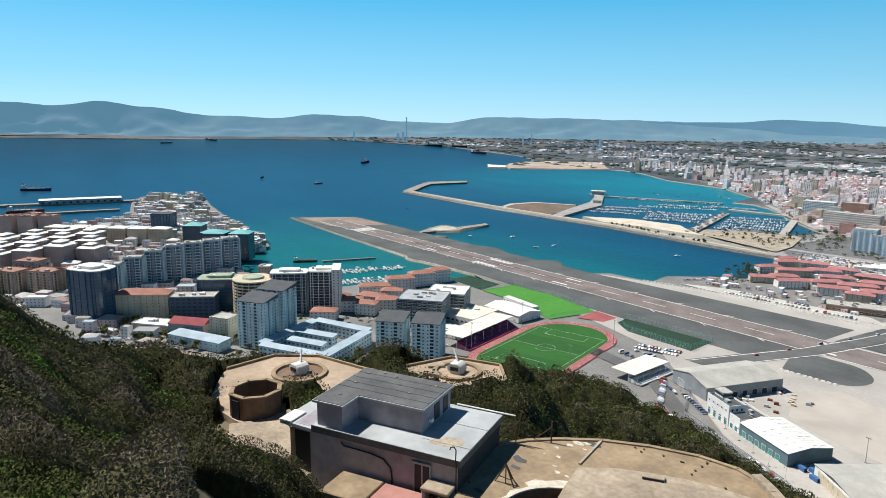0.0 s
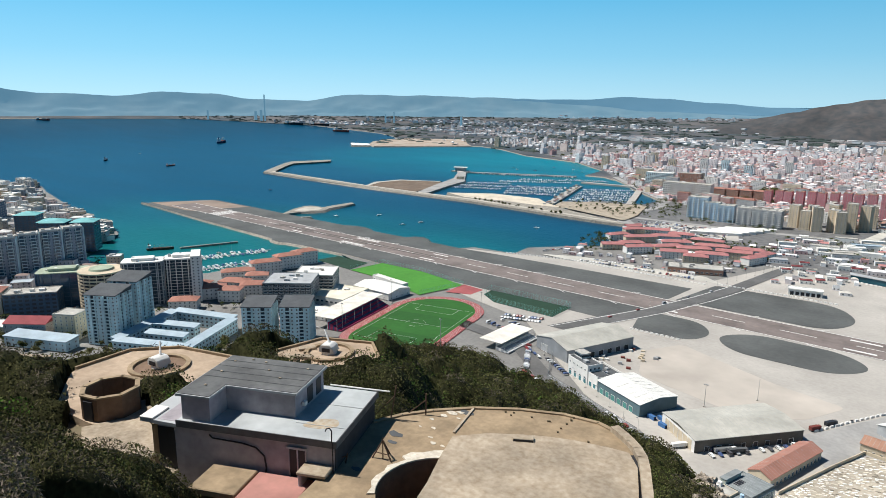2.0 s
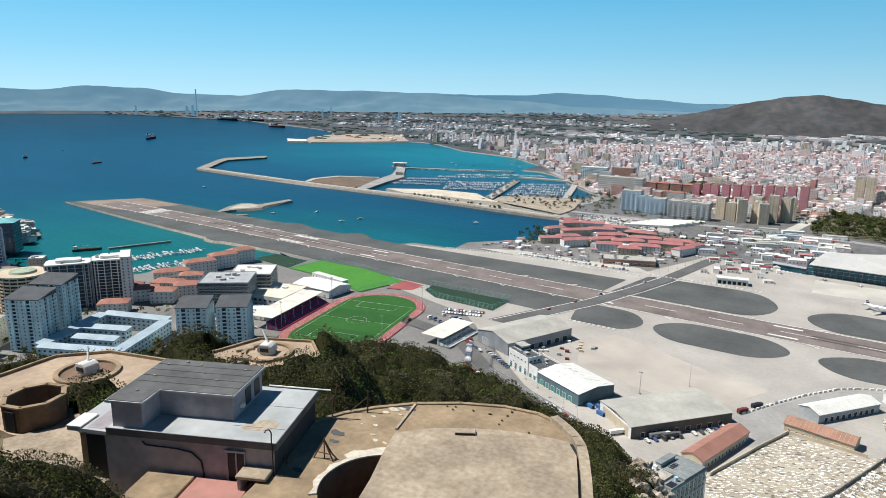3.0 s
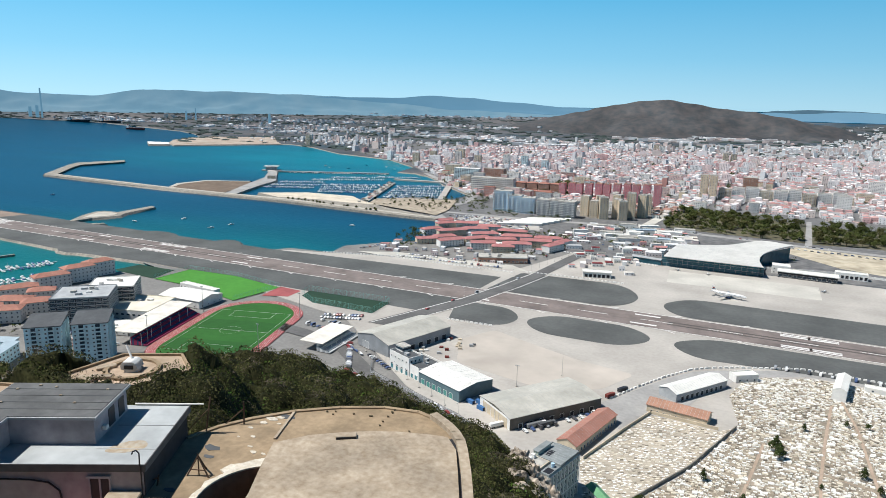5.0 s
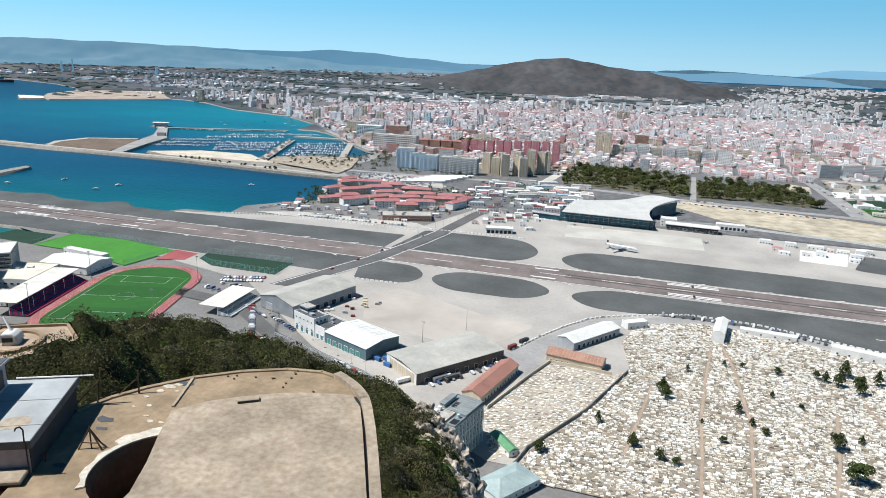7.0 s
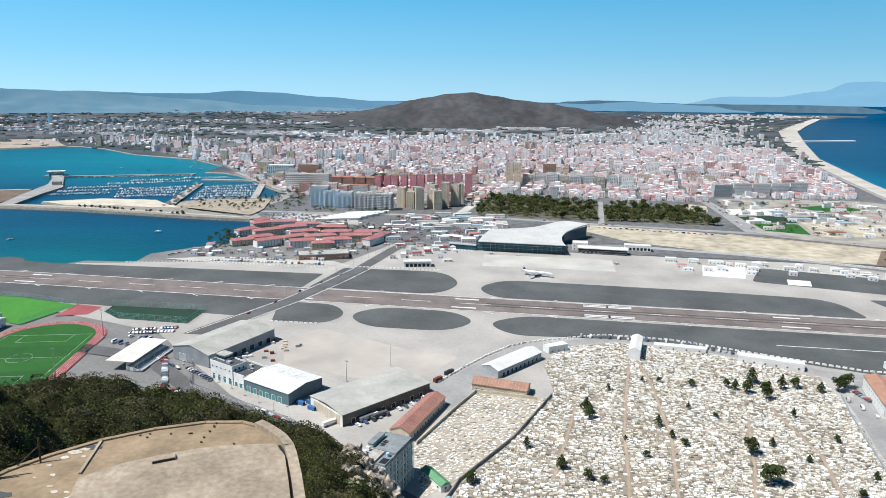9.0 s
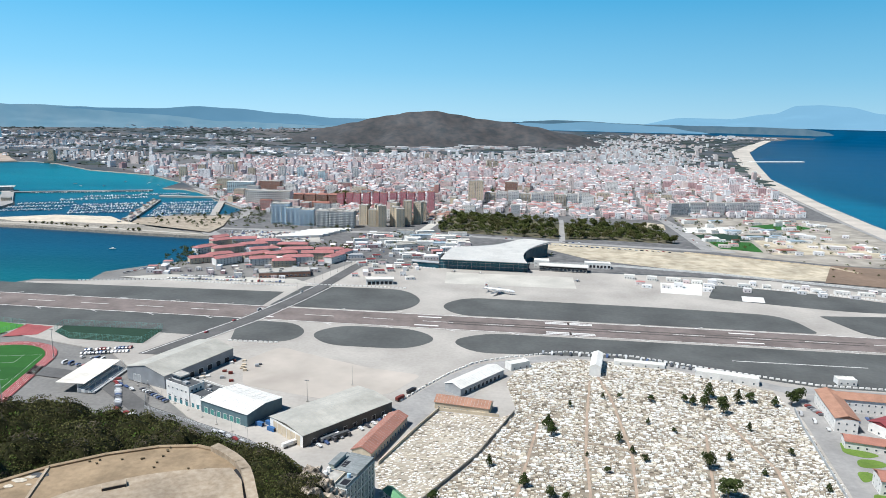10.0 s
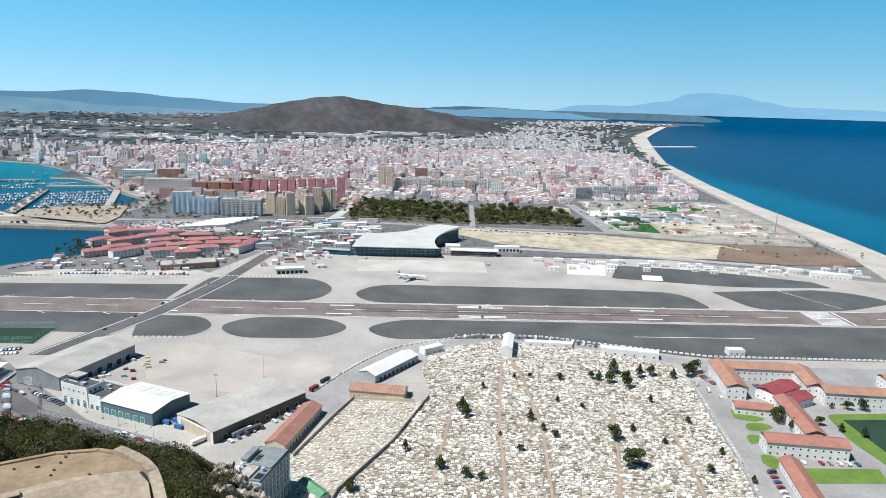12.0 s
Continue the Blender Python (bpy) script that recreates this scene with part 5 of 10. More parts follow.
M_BRIGHTGREEN = mat("bright_green_roof_sheet", (0.15, 0.34, 0.17), (0.12, 0.28, 0.14), fine=1, big=5, rough=0.5)
M_TURQ = mat("pale_turquoise_roof_sheet", (0.40, 0.475, 0.455), (0.33, 0.41, 0.395), fine=1.5, big=7, rough=0.5)
building("store", "small white store by the road", 8, 520, 35, 18, 9, 5, M_WHITE, M_WHITEROOF, floors=1, cols=3, cold=1)
building("chapel", "narrow white mortuary chapel with a white roof", 72, 528, 80, 34, 9, 8, M_WHITE, M_WHITEROOF, "gable", 1, 3, 0, sides="f", rise=2)
building("store", "white walled yard building", 108, 540, -5, 40, 7, 3, M_WHITE, M_WHITEROOF, floors=1, cols=4, cold=0)
building("store", "long white boundary store", 172, 520, -14, 46, 8, 5, M_WHITE, M_WHITEROOF, floors=1, cols=6, cold=0)
building("green_shelter", "small shelter with a bright green metal roof", -54, 315, -47, 19, 5.5, 3.6, M_WHITE, M_BRIGHTGREEN, "gable", 1, 3, 1, rise=1.6, over=0.5)
hall = building("turquoise_hall", "hall with a broad pale turquoise metal roof", -45, 281, 55.7, 27, 16.5, 4.6, M_WHITE, M_TURQ, "hip", 1, 6, 3, rise=3.0, over=0.6)
for k in range(7):
    part("roof_seam", tube("roof_seam", (-12 + 4 * k, -8.6, 4.75), (-12 + 4 * k if abs(-12 + 4 * k) < 5 else (5.2 if k > 3 else -5.2), -0.2, 7.7), 0.05, M_TURQ, n=4), hall)
building("airfield_hut", "small white airfield hut beside the fence", 264, 528, 0, 14, 8, 4, M_WHITE, M_WHITEROOF, floors=1, cols=3, cold=1)
# the apartment block under the cliff
M_CLIFFROOF = mat("grey_roof_paving", (0.27, 0.29, 0.29), (0.20, 0.22, 0.22), fine=2, big=6)
M_CLIFFWALL = mat("grey_green_render", (0.44, 0.47, 0.41), (0.36, 0.39, 0.34), fine=2, big=8)
a1 = building("cliff_apartments", "grey-green apartment block with roof terraces and a metal roof", -78.6, 304, 75, 30, 16.4, 23, M_CLIFFWALL, M_CLIFFROOF, floors=8, cols=8, cold=4, win=(1.5, 1.9), sides="frbl", plant=0, glass=M_GLASS, trim=M_WHITE)
for zz in (7.4, 15.2, 22.2):
    part("cornice", box("cornice", -15.2, -8.7, zz, 15.2, 8.7, zz + 0.35, M_WHITE), a1)
for k in range(9):
    part("pilaster", box("pilaster", -15.05 + 3.75 * k - 0.22, -8.72, 0.0, -15.05 + 3.75 * k + 0.22, -8.48, 22.2, M_WHITE), a1)
part("roof_terrace", box("roof_terrace", -14.4, -2.0, 23.3, -4.0, 7.9, 24.5, M_CREAM, bevel=0.05), a1, "cream roof terrace")
part("terrace_floor", box("terrace_floor", -13.9, -1.5, 24.5, -4.5, 7.4, 24.54, M_FLATROOF), a1)
part("metal_roof", prism("metal_roof", [(-3.6, -8.2), (14.6, -8.2), (14.6, 5.0), (-3.6, 5.0)], 23.3, 24.6, M_CLIFFROOF), a1, "blue-grey standing seam roof")
for k in range(9):
    part("roof_seam", box("roof_seam", -3.4 + 2.1 * k, -8.2, 24.6, -3.32 + 2.1 * k, 5.0, 24.7, M_GREYWALL), a1)
# two thin dark sheets paint the shade of wells sunk in the roof
part("light_well", box("light_well", 0.0, 0.6, 24.6, 6.0, 3.4, 24.63, M_DARK), a1, "flat dark sheet painted as a shaded well in the roof")
part("light_well", box("light_well", -13.0, -7.6, 23.36, -8.0, -3.6, 23.4, M_DARK), a1, "flat dark sheet painted as a shaded sunken terrace")
part("penthouse", box("penthouse", -3.4, 5.1, 23.3, 9.0, 8.0, 26.6, M_CLIFFWALL, bevel=0.05), a1)
part("penthouse_roof", box("penthouse_roof", -3.8, 4.8, 26.6, 9.4, 8.4, 26.85, M_CLIFFROOF, bevel=0.04), a1)
part("water_tank", tube("water_tank", (-6.0, -5.0, 23.4), (-6.0, -5.0, 25.4), 0.9, M_SKYBLUE, n=14), a1, "pale blue water tank")
for k in range(3):
    part("roof_hut", box("roof_hut", -13.8 + 3.2 * k, 5.0, 24.54, -12.2 + 3.2 * k, 7.0, 26.0 + 0.3 * k, M_WHITE, bevel=0.05), a1)

# ---- terminal ----
def terminal():
    e = thing("terminal", "modern terminal with a sweeping pale roof and dark teal glass walls", "airport terminal", pose(-37, 868, 0))
    bm = bmesh.new()
    nx, ny = 26, 16

    def left(v):
        return Vector((-57 + 8 * v, -7 + 84 * v, 13.2))

    def right(v):
        return Vector((57 - 9 * math.sin(math.pi * min(1.0, v * 0.95)) + 36 * v ** 2.4, -9 + 116 * v, 13.2 + 6.0 * v ** 1.4))

    grid = []
    for i in range(nx + 1):
        u = i / nx
        col = []
        for j in range(ny + 1):
            v = j / ny
            s = u ** 1.15
            p = left(v) * (1 - s) + right(v) * s
            p.y += 34 * v * v * math.exp(-((u - 0.78) / 0.2) ** 2)
            p.z += 1.2 * math.sin(math.pi * v) * (1 - u) + 1.5 * v * math.exp(-((u - 0.75) / 0.2) ** 2)
            col.append(tuple(p))
        grid.append(col)
    for off, flip in ((0.0, True), (0.9, False)):
        vs = [[bm.verts.new((x, y, z + off)) for x, y, z in col] for col in grid]
        for i in range(nx):
            for j in range(ny):
                q = (vs[i][j], vs[i + 1][j], vs[i + 1][j + 1], vs[i][j + 1])
                bm.faces.new(q[::-1] if flip else q)
    for i in range(nx):
        for j in (0, ny):
            a, b = grid[i][j], grid[i + 1][j]
            bm.faces.new([bm.verts.new(c) for c in (a, b, (b[0], b[1], b[2] + 0.9), (a[0], a[1], a[2] + 0.9))])
    for j in range(ny):
        for i in (0, nx):
            a, b = grid[i][j], grid[i][j + 1]
            bm.faces.new([bm.verts.new(c) for c in (a, b, (b[0], b[1], b[2] + 0.9), (a[0], a[1], a[2] + 0.9))])
    part("roof", bm_mesh("roof", bm, M_TERMROOF), e)
    for j in range(1, ny, 1):
        bm = bmesh.new()
        pts = [Vector((grid[i][j][0], grid[i][j][1], grid[i][j][2] + 0.98)) for i in range(nx + 1)]
        for a, b in zip(pts, pts[1:]):
            n = Vector((0, 0.12, 0))
            bm.faces.new([bm.verts.new(v) for v in (a - n, b - n, b + n, a + n)])
        part("roof_seam", bm_mesh("roof_seam", bm, M_GREYWALL), e)
    # glass front and curved east end
    bm = bmesh.new()
    add_box(bm, -60, 0, 0, 58, 0.6, 13.2)
    add_box(bm, -60, 0.6, 0, -59.4, 70, 13.2)
    part("front_glass", bm_mesh("front_glass", bm, M_TEALGLASS), e)
    bm = bmesh.new()
    prev = None
    for k in range(17):
        v = 0.05 + 0.93 * k / 16
        p = right(v)
        cur = (bm.verts.new((p.x - 2.0, p.y, 0)), bm.verts.new((p.x - 1.2, p.y, p.z + 0.1)))
        if prev:
            bm.faces.new((prev[0], cur[0], cur[1], prev[1]))
        prev = cur
    part("end_glass", bm_mesh("end_glass", bm, M_TEALGLASS), e)
    for zz in (4.4, 8.8):
        part("glazing_bar", box("glazing_bar", -60, -0.22, zz, 58, 0.0, zz + 0.22, M_GREYWALL), e)
    for k in range(20):
        x = -59.5 + 6.18 * k
        part("mullion", box("mullion", x - 0.09, -0.2, 0, x + 0.09, 0.0, 13.3, M_GREYWALL), e)
    part("pier", prism("pier", [(-96, 4), (-60, -2), (-60, 5), (-98, 14)], 0, 6.5, M_TEALGLASS), e)
    part("pier_roof", prism("pier_roof", [(-97, 3), (-60, -3), (-60, 6), (-99, 15)], 6.5, 7.2, M_GREYWALL), e)
    return e


M_TERMROOF = mat("pale_standing_seam_roof", (0.66, 0.64, 0.59), (0.56, 0.54, 0.50), fine=5, big=22, rough=0.5, dirt=0.12)
terminal()
building("gate_building", "white gate building beside the terminal", 40, 905, 0, 20, 16, 9, M_WHITE, M_WHITEROOF, floors=2, cols=4, cold=3)
building("gate_building", "long low white gate building with dark windows", 68, 884, -3, 62, 14, 7, M_DARK, M_WHITEROOF, floors=1, cols=12, cold=2, win=(4.2, 3.4), over=1.5)
building("gate_building", "white building with dark bays", 116, 912, 0, 34, 12, 7, M_WHITE, M_WHITEROOF, floors=1, cols=7, cold=2, win=(3.4, 3.8), glass=M_DARK)
f1 = building("fire_station", "white fire station with dark garage bays", -157, 770, 15, 32, 12, 6, M_WHITE, M_WHITEROOF, floors=0, over=0.8)
add_doors(f1, -6, [-12.5, -7.5, -2.5, 2.5, 7.5, 12.5], 3.8, 4.2, M_DARK)
for k in range(14):
    x = 150 + 30 * k * 0.9
    building("airfield_hut", "low white airfield hut", x, 858 - 0.12 * (x - 150) + RNG.uniform(-6, 10), -6, RNG.uniform(8, 20), 7, RNG.uniform(3, 5), M_WHITE, M_WHITEROOF, floors=1, cols=4, cold=1, sides="f", group="airfield huts")
building("beach_hall", "long white building near the beach", 505, 795, -12, 46, 10, 6, M_WHITE, M_WHITEROOF, floors=1, cols=9, cold=2, sides="fr")
patch("pavement_stand", [(-80, 786), (-84, 846), (78, 848), (78, 790)], 0.08, M_LIGHTC := mat("newer_pale_concrete", (0.55, 0.52, 0.46), (0.48, 0.46, 0.41), fine=3, big=40), "paler concrete aircraft stand")
patch("pavement_stand", [(176, 790), (186, 842), (236, 842), (222, 786)], 0.08, M_WHITEROOF, "white-painted concrete stand")
patch("pavement_pad", [(262, 768), (268, 792), (292, 790), (286, 766)], 0.2, M_WHITE, "white square marked on dark tarmac")

# ---- school and club by the cemetery ----
def long_house(name, label, x0, y0, x1, y1, d, h, floors, roofm=M_TILE2, rise=2.6, wall=M_WHITE, group="school wings", sides="frbl"):
    L = math.hypot(x1 - x0, y1 - y0)
    return building(name, label, (x0 + x1) / 2, (y0 + y1) / 2, math.degrees(math.atan2(y1 - y0, x1 - x0)), L, d, h, wall, roofm, "gable", floors, int(L / 4.2), int(d / 4), win=(1.3, 1.5), sides=sides, rise=rise, over=0.7, group=group)


WING = "white two-storey wing with an orange tiled roof"
long_house("school_wing", WING, 224, 438, 231, 486, 14, 9.5, 2)
long_house("school_wing", WING, 231.2, 480, 290, 476, 14, 9.5, 2)
long_house("school_wing", WING, 290, 478, 283, 441, 13, 9.5, 2)
long_house("school_wing", WING, 284, 437, 345, 430, 14, 9.5, 2)
long_house("school_hall", "white hall with a dark red metal roof", 244, 437, 270, 452, 15, 7, 1, M_REDROOF, group="school halls")
long_house("school_hall", "white hall with a dark red metal roof", 250, 425, 272, 436, 13, 6, 1, M_REDROOF, group="school halls")
long_house("school_wing", "low white wing with a terracotta roof", 214, 420, 238, 415, 10, 5, 1, M_TILE)
long_house("school_wing", WING, 250, 425, 243, 372, 12, 8, 2, M_TILE)
long_house("school_wing", WING, 208, 367, 254, 360, 13, 8.5, 2, M_TILE)
long_house("school_wing", "low wing with a terracotta roof", 213, 347, 204, 300, 10, 5, 1, M_TILE)
long_house("school_wing", WING, 345, 462, 380, 458, 14, 8, 2)
patch("road_school", [(205, 470), (212, 470), (222, 432), (211, 425), (196, 345), (188, 290), (178, 290), (190, 350), (202, 440)], 0.1, M_LIGHTROAD, "pale road along the cemetery wall", category="road")
patch("pavement_school", [(212, 470), (224, 500), (400, 500), (400, 280), (196, 280), (196, 345), (211, 425)], 0.06, M_LIGHTROAD, "pale paved school yard")
for pts in ([(214, 425), (209, 408), (221, 403), (232, 408), (222, 414)], [(210, 391), (221, 391), (231, 396), (226, 402), (214, 402)], [(204, 372), (212, 377), (216, 386), (206, 386)], [(200, 350), (204, 362), (212, 360), (212, 350), (205, 344)]):
    patch("lawn", pts, 0.16, M_LAWN, "small green lawn in the school yard", 5, category="lawn")
patch("lawn", [(219, 330), (222, 346), (266, 346), (262, 331)], 0.16, M_LAWN, "green lawn with paths", category="lawn")
patch("field", [(276, 416), (330, 419), (330, 300), (276, 330), (270, 380)], 0.14, M_LAWN, "sports field with a mown green border", 6, category="field")
patch("field_turf", [(283, 408), (330, 410), (330, 320), (284, 345)], 0.2, M_GRASSD, "dark green sports field", category="field")

# ---- Spanish town: the named blocks ----
for x, y, w, d, h in ((-424, 1180, 34, 24, 36), (-398, 1172, 26, 22, 30), (-372, 1168, 26, 22, 28)):
    building("blue_block", "sky-blue and white apartment block", x, y, 8, w, d, h, M_SKYBLUE, M_FLATROOF, floors=int(h / 3), cols=int(w / 4), cold=5, win=(2.4, 1.6), balcony=True, group="blue apartment blocks", plant=2)
for x in (-340, -316, -294):
    building("grey_block", "grey and white apartment block with bay windows", x, 1162, 3, 23, 20, 28, M_GREYWALL, M_FLATROOF, floors=9, cols=5, cold=4, win=(2.6, 1.7), balcony=True, group="grey apartment blocks", plant=2)
building("long_hotel", "long low white hotel with ribbon windows", -522, 1380, 4, 96, 24, 34, M_WHITE, M_FLATROOF, floors=8, cols=20, cold=4, win=(3.8, 2.0), bands=M_CREAM, plant=3)
building("long_hotel", "long white hotel with blue glazing", -678, 1604, 8, 66, 22, 27, M_BLUEGREY, M_WHITEROOF, floors=8, cols=14, cold=4, win=(3.2, 2.0))
building("brown_block", "long brown brick apartment slab", -610, 1622, 6, 54, 20, 29, M_BROWNWALL, M_FLATROOF, floors=9, cols=10, cold=3)
building("brown_block", "tall beige apartment slab by the shore", -735, 1640, 10, 40, 20, 30, M_CREAM, M_FLATROOF, floors=9, cols=8, cold=3)
for k in range(4):
    building("brown_block", "terracotta brick apartment block with arches", -480 + 26 * k, 1448 + 4 * k, 6, 24, 20, 21, M_BROWNWALL, M_TILE, "hip", 6, 5, 3, rise=2.5, over=0.4, group="brick blocks")
building("brown_block", "low terraced brick block", -420, 1380, 4, 60, 22, 13, M_BROWNWALL, M_TILE, floors=4, cols=12, cold=4)
for k in range(11):
    x = -378 + 20.5 * k
    building("pink_block", "deep pink apartment tower with white balconies", x, 1428 - 0.28 * (x + 378) + 8 * math.sin(k * 2.1), 2, 14, 18, 28 + 1.6 * k, M_PINK, M_BROWNWALL, floors=9 + k // 3, cols=3, cold=3, win=(1.8, 1.5), plant=1, group="pink towers")
for k, (x, y, h) in enumerate(((-272, 1194, 36), (-254, 1182, 30), (-237, 1178, 38), (-216, 1196, 34), (-196, 1216, 44), (-205, 1184, 33), (-178, 1232, 40), (-176, 1270, 36), (-252, 1222, 34), (-224, 1240, 36))):
    building("beige_block", "beige apartment tower with rounded bays", x, y, 15 * (k % 3) - 10, 15, 15, h, M_BEIGE, M_FLATROOF, floors=int(h / 3.2), cols=3, cold=3, win=(1.7, 1.5), plant=1, group="beige towers")
for k in range(9):
    building("white_row_block", "white apartment block in a long row by the park", -58 + 27 * k, 1572 + 4 * (k % 2), 2, 25, 16, 24 + (k % 3) * 3, M_WHITE if k % 3 else M_CREAM, M_FLATROOF, floors=8, cols=6, cold=3, win=(2.0, 1.6), balcony=True, group="white blocks by the park", plant=1)
building("brick_tower", "square red-brown brick office tower", -10, 1622, 0, 30, 24, 46, M_BROWNWALL, M_FLATROOF, floors=12, cols=6, cold=4)
for x in (-82, -100):
    building("beige_tower", "tall beige tower by the park", x, 1560, 0, 16, 16, 52, M_BEIGE, M_FLATROOF, floors=16, cols=3, cold=3, win=(1.6, 1.5))
for x, y, h in ((-1708, 2327, 42), (-966, 1871, 35), (-939, 1936, 38), (-913, 2104, 36), (-106, 2614, 32), (-80, 2620, 30), (-384, 2883, 35), (-360, 2880, 33), (-880, 2000, 36), (-700, 1960, 38), (-650, 1985, 36), (-500, 2060, 34), (-770, 1900, 36), (-560, 1900, 33)):
    building("town_tower", "pale apartment tower rising over the roofs", x, y, 8, 20, 16, h, RNG.choice((M_WHITE, M_CREAM, M_BEIGE, M_BLUEGREY)), M_FLATROOF, floors=11, cols=4, cold=2, win=(2.4, 1.7), group="towers among the roofs")
for k in range(5):
    building("east_block", "grey-white apartment slab near the beach", 350 + 42 * k, 1478 + 16 * k, 16, 40, 14, 25, M_WHITE if k else M_GREYWALL, M_FLATROOF, floors=8, cols=10, cold=3, win=(2.2, 1.6), group="slabs near the beach")
# red-roofed estate by the airfield
for k, (x, y, r, w, h) in enumerate(((-415, 838, 40, 30, 7), (-398, 862, 40, 34, 8), (-440, 905, 60, 34, 8), (-405, 905, 45, 46, 9), (-378, 838, 50, 36, 9), (-380, 935, 30, 40, 9), (-350, 870, 50, 42, 9), (-352, 905, 30, 40, 9), (-330, 842, 25, 34, 9), (-318, 880, 30, 44, 9), (-305, 912, 20, 44, 9),
                                     (-288, 862, 20, 40, 9), (-270, 892, 15, 44, 9), (-262, 925, 15, 40, 8), (-242, 880, 70, 34, 9), (-440, 960, 50, 34, 8), (-410, 975, 20, 36, 8), (-370, 968, 15, 36, 8), (-325, 950, 12, 44, 8), (-238, 912, 70, 30, 8), (-455, 985, 60, 28, 7), (-300, 840, 20, 30, 8))):
    building("estate_house", "pink-walled estate block with a dark red tiled roof", x, y, r, w, 13.5, h, M_WHITE if k % 3 else M_CREAM, M_ESTATE if k else (M_ESTATE := mat("dull_red_roof_tiles", (0.44, 0.19, 0.18), (0.35, 0.15, 0.145), fine=1.0, big=7, bump=0.3)), "hip" if k % 4 else "gable", 3, int(w / 4.5), 3, win=(1.5, 1.5), sides="fr", rise=2.8, over=0.6, group="red-roofed estate")
building("supermarket", "low red-brown shop building with flat grey roofs", -282, 790, 22, 62, 26, 6, M_BROWNWALL, M_FLATROOF, floors=1, cols=12, cold=4, win=(3, 2), plant=4)
for k in range(22):
    x, y = -250 + 160 * RNG.random(), 985 + 140 * RNG.random()
    s = RNG.uniform(7, 16)
    building("frontier_shed", "low white frontier building", x, y, RNG.choice((10, 25)), s * RNG.uniform(1.2, 3), s, RNG.uniform(4, 7), M_WHITE, RNG.choice((M_WHITEROOF, M_WHITEROOF, M_FLATROOF, M_BLUEROOF)), floors=1, cols=5, cold=2, sides="f", group="frontier sheds")
for k in range(14):
    x, y = -215 + 60 * RNG.random() + 3 * k, 820 + 110 * RNG.random()
    building("yard_hut", "small yard hut by the road", x, y, 20, RNG.uniform(6, 14), 6, RNG.uniform(3, 5), M_WHITE, RNG.choice((M_WHITEROOF, M_TRACK, M_FLATROOF)), floors=1, cols=3, cold=0, sides="f", group="yard huts")
for k in range(6):
    building("market_tent", "long white market awning", -345 + 6 * k, 1040 + 14 * k, 24, 74, 7, 3.6, M_WHITE, M_WHITEROOF, "gable", rise=1.0, over=0.5, group="white market awnings")


# ---- trees ----
def leaf_cloud(rng, clumps, per, leaf, squash=1.0):
    """Leaves (small folded quads) strewn over the skins of several clumps (centre, radius)."""
    V, Fc = [], []
    for (cx, cy, cz), r in clumps:
        n = max(6, int(per * r * r))
        d = rng.normal(size=(n, 3))
        d /= np.linalg.norm(d, axis=1)[:, None]
        d[:, 2] = np.where(d[:, 2] < -0.3, -d[:, 2], d[:, 2])
        p = d * (r * rng.uniform(0.80, 1.03, size=(n, 1)))
        p[:, 2] *= squash
        p += (cx, cy, cz)
        nrm = d * 0.75 + np.array((-0.25, -0.1, 0.75)) + rng.normal(size=(n, 3)) * 0.55
        nrm /= np.linalg.norm(nrm, axis=1)[:, None]
        a = np.cross(nrm, rng.normal(size=(n, 3)))
        a /= np.linalg.norm(a, axis=1)[:, None]
        b = np.cross(nrm, a)
        s = leaf * rng.uniform(0.6, 1.35, size=(n, 1))
        q = np.stack([p - a * s, p - b * s * 0.62, p + a * s, p + b * s * 0.62], axis=1)
        V.append(q.reshape(-1, 3))
    return np.concatenate(V)


def quads(name, verts, material):
    me = bpy.data.meshes.new(name)
    n = len(verts) // 4
    me.vertices.add(n * 4)
    me.vertices.foreach_set("co", np.asarray(verts, dtype=np.float32).ravel())
    me.loops.add(n * 4)
    me.loops.foreach_set("vertex_index", np.arange(n * 4, dtype=np.int32))
    me.polygons.add(n)
    me.polygons.foreach_set("loop_start", np.arange(0, n * 4, 4, dtype=np.int32))
    me.materials.append(material)
    me.update(calc_edges=True)
    return me


def leaf_mat(name, a, b, c):
    m = mat(name, a, b, fine=2.4, big=9, rough=0.75, island=0.3, spec=0.06, contrast=0.3, dirt=0.4)
    return m


M_LEAF = leaf_mat("dark_evergreen_leaves", (0.048, 0.062, 0.018), (0.092, 0.104, 0.032), (0.066, 0.076, 0.029))
M_LEAF2 = leaf_mat("olive_scrub_leaves", (0.072, 0.074, 0.028), (0.118, 0.110, 0.044), (0.115, 0.098, 0.050))
M_LEAF3 = leaf_mat("fresh_green_leaves", (0.070, 0.170, 0.022), (0.100, 0.210, 0.030), (0.060, 0.130, 0.024))
M_DRY = leaf_mat("dry_grey_brown_twigs", (0.105, 0.085, 0.064), (0.19, 0.155, 0.12), (0.09, 0.07, 0.05))
M_BARK = mat("grey_brown_bark", (0.13, 0.10, 0.075), (0.08, 0.06, 0.045), fine=0.3, big=2, bump=0.5)


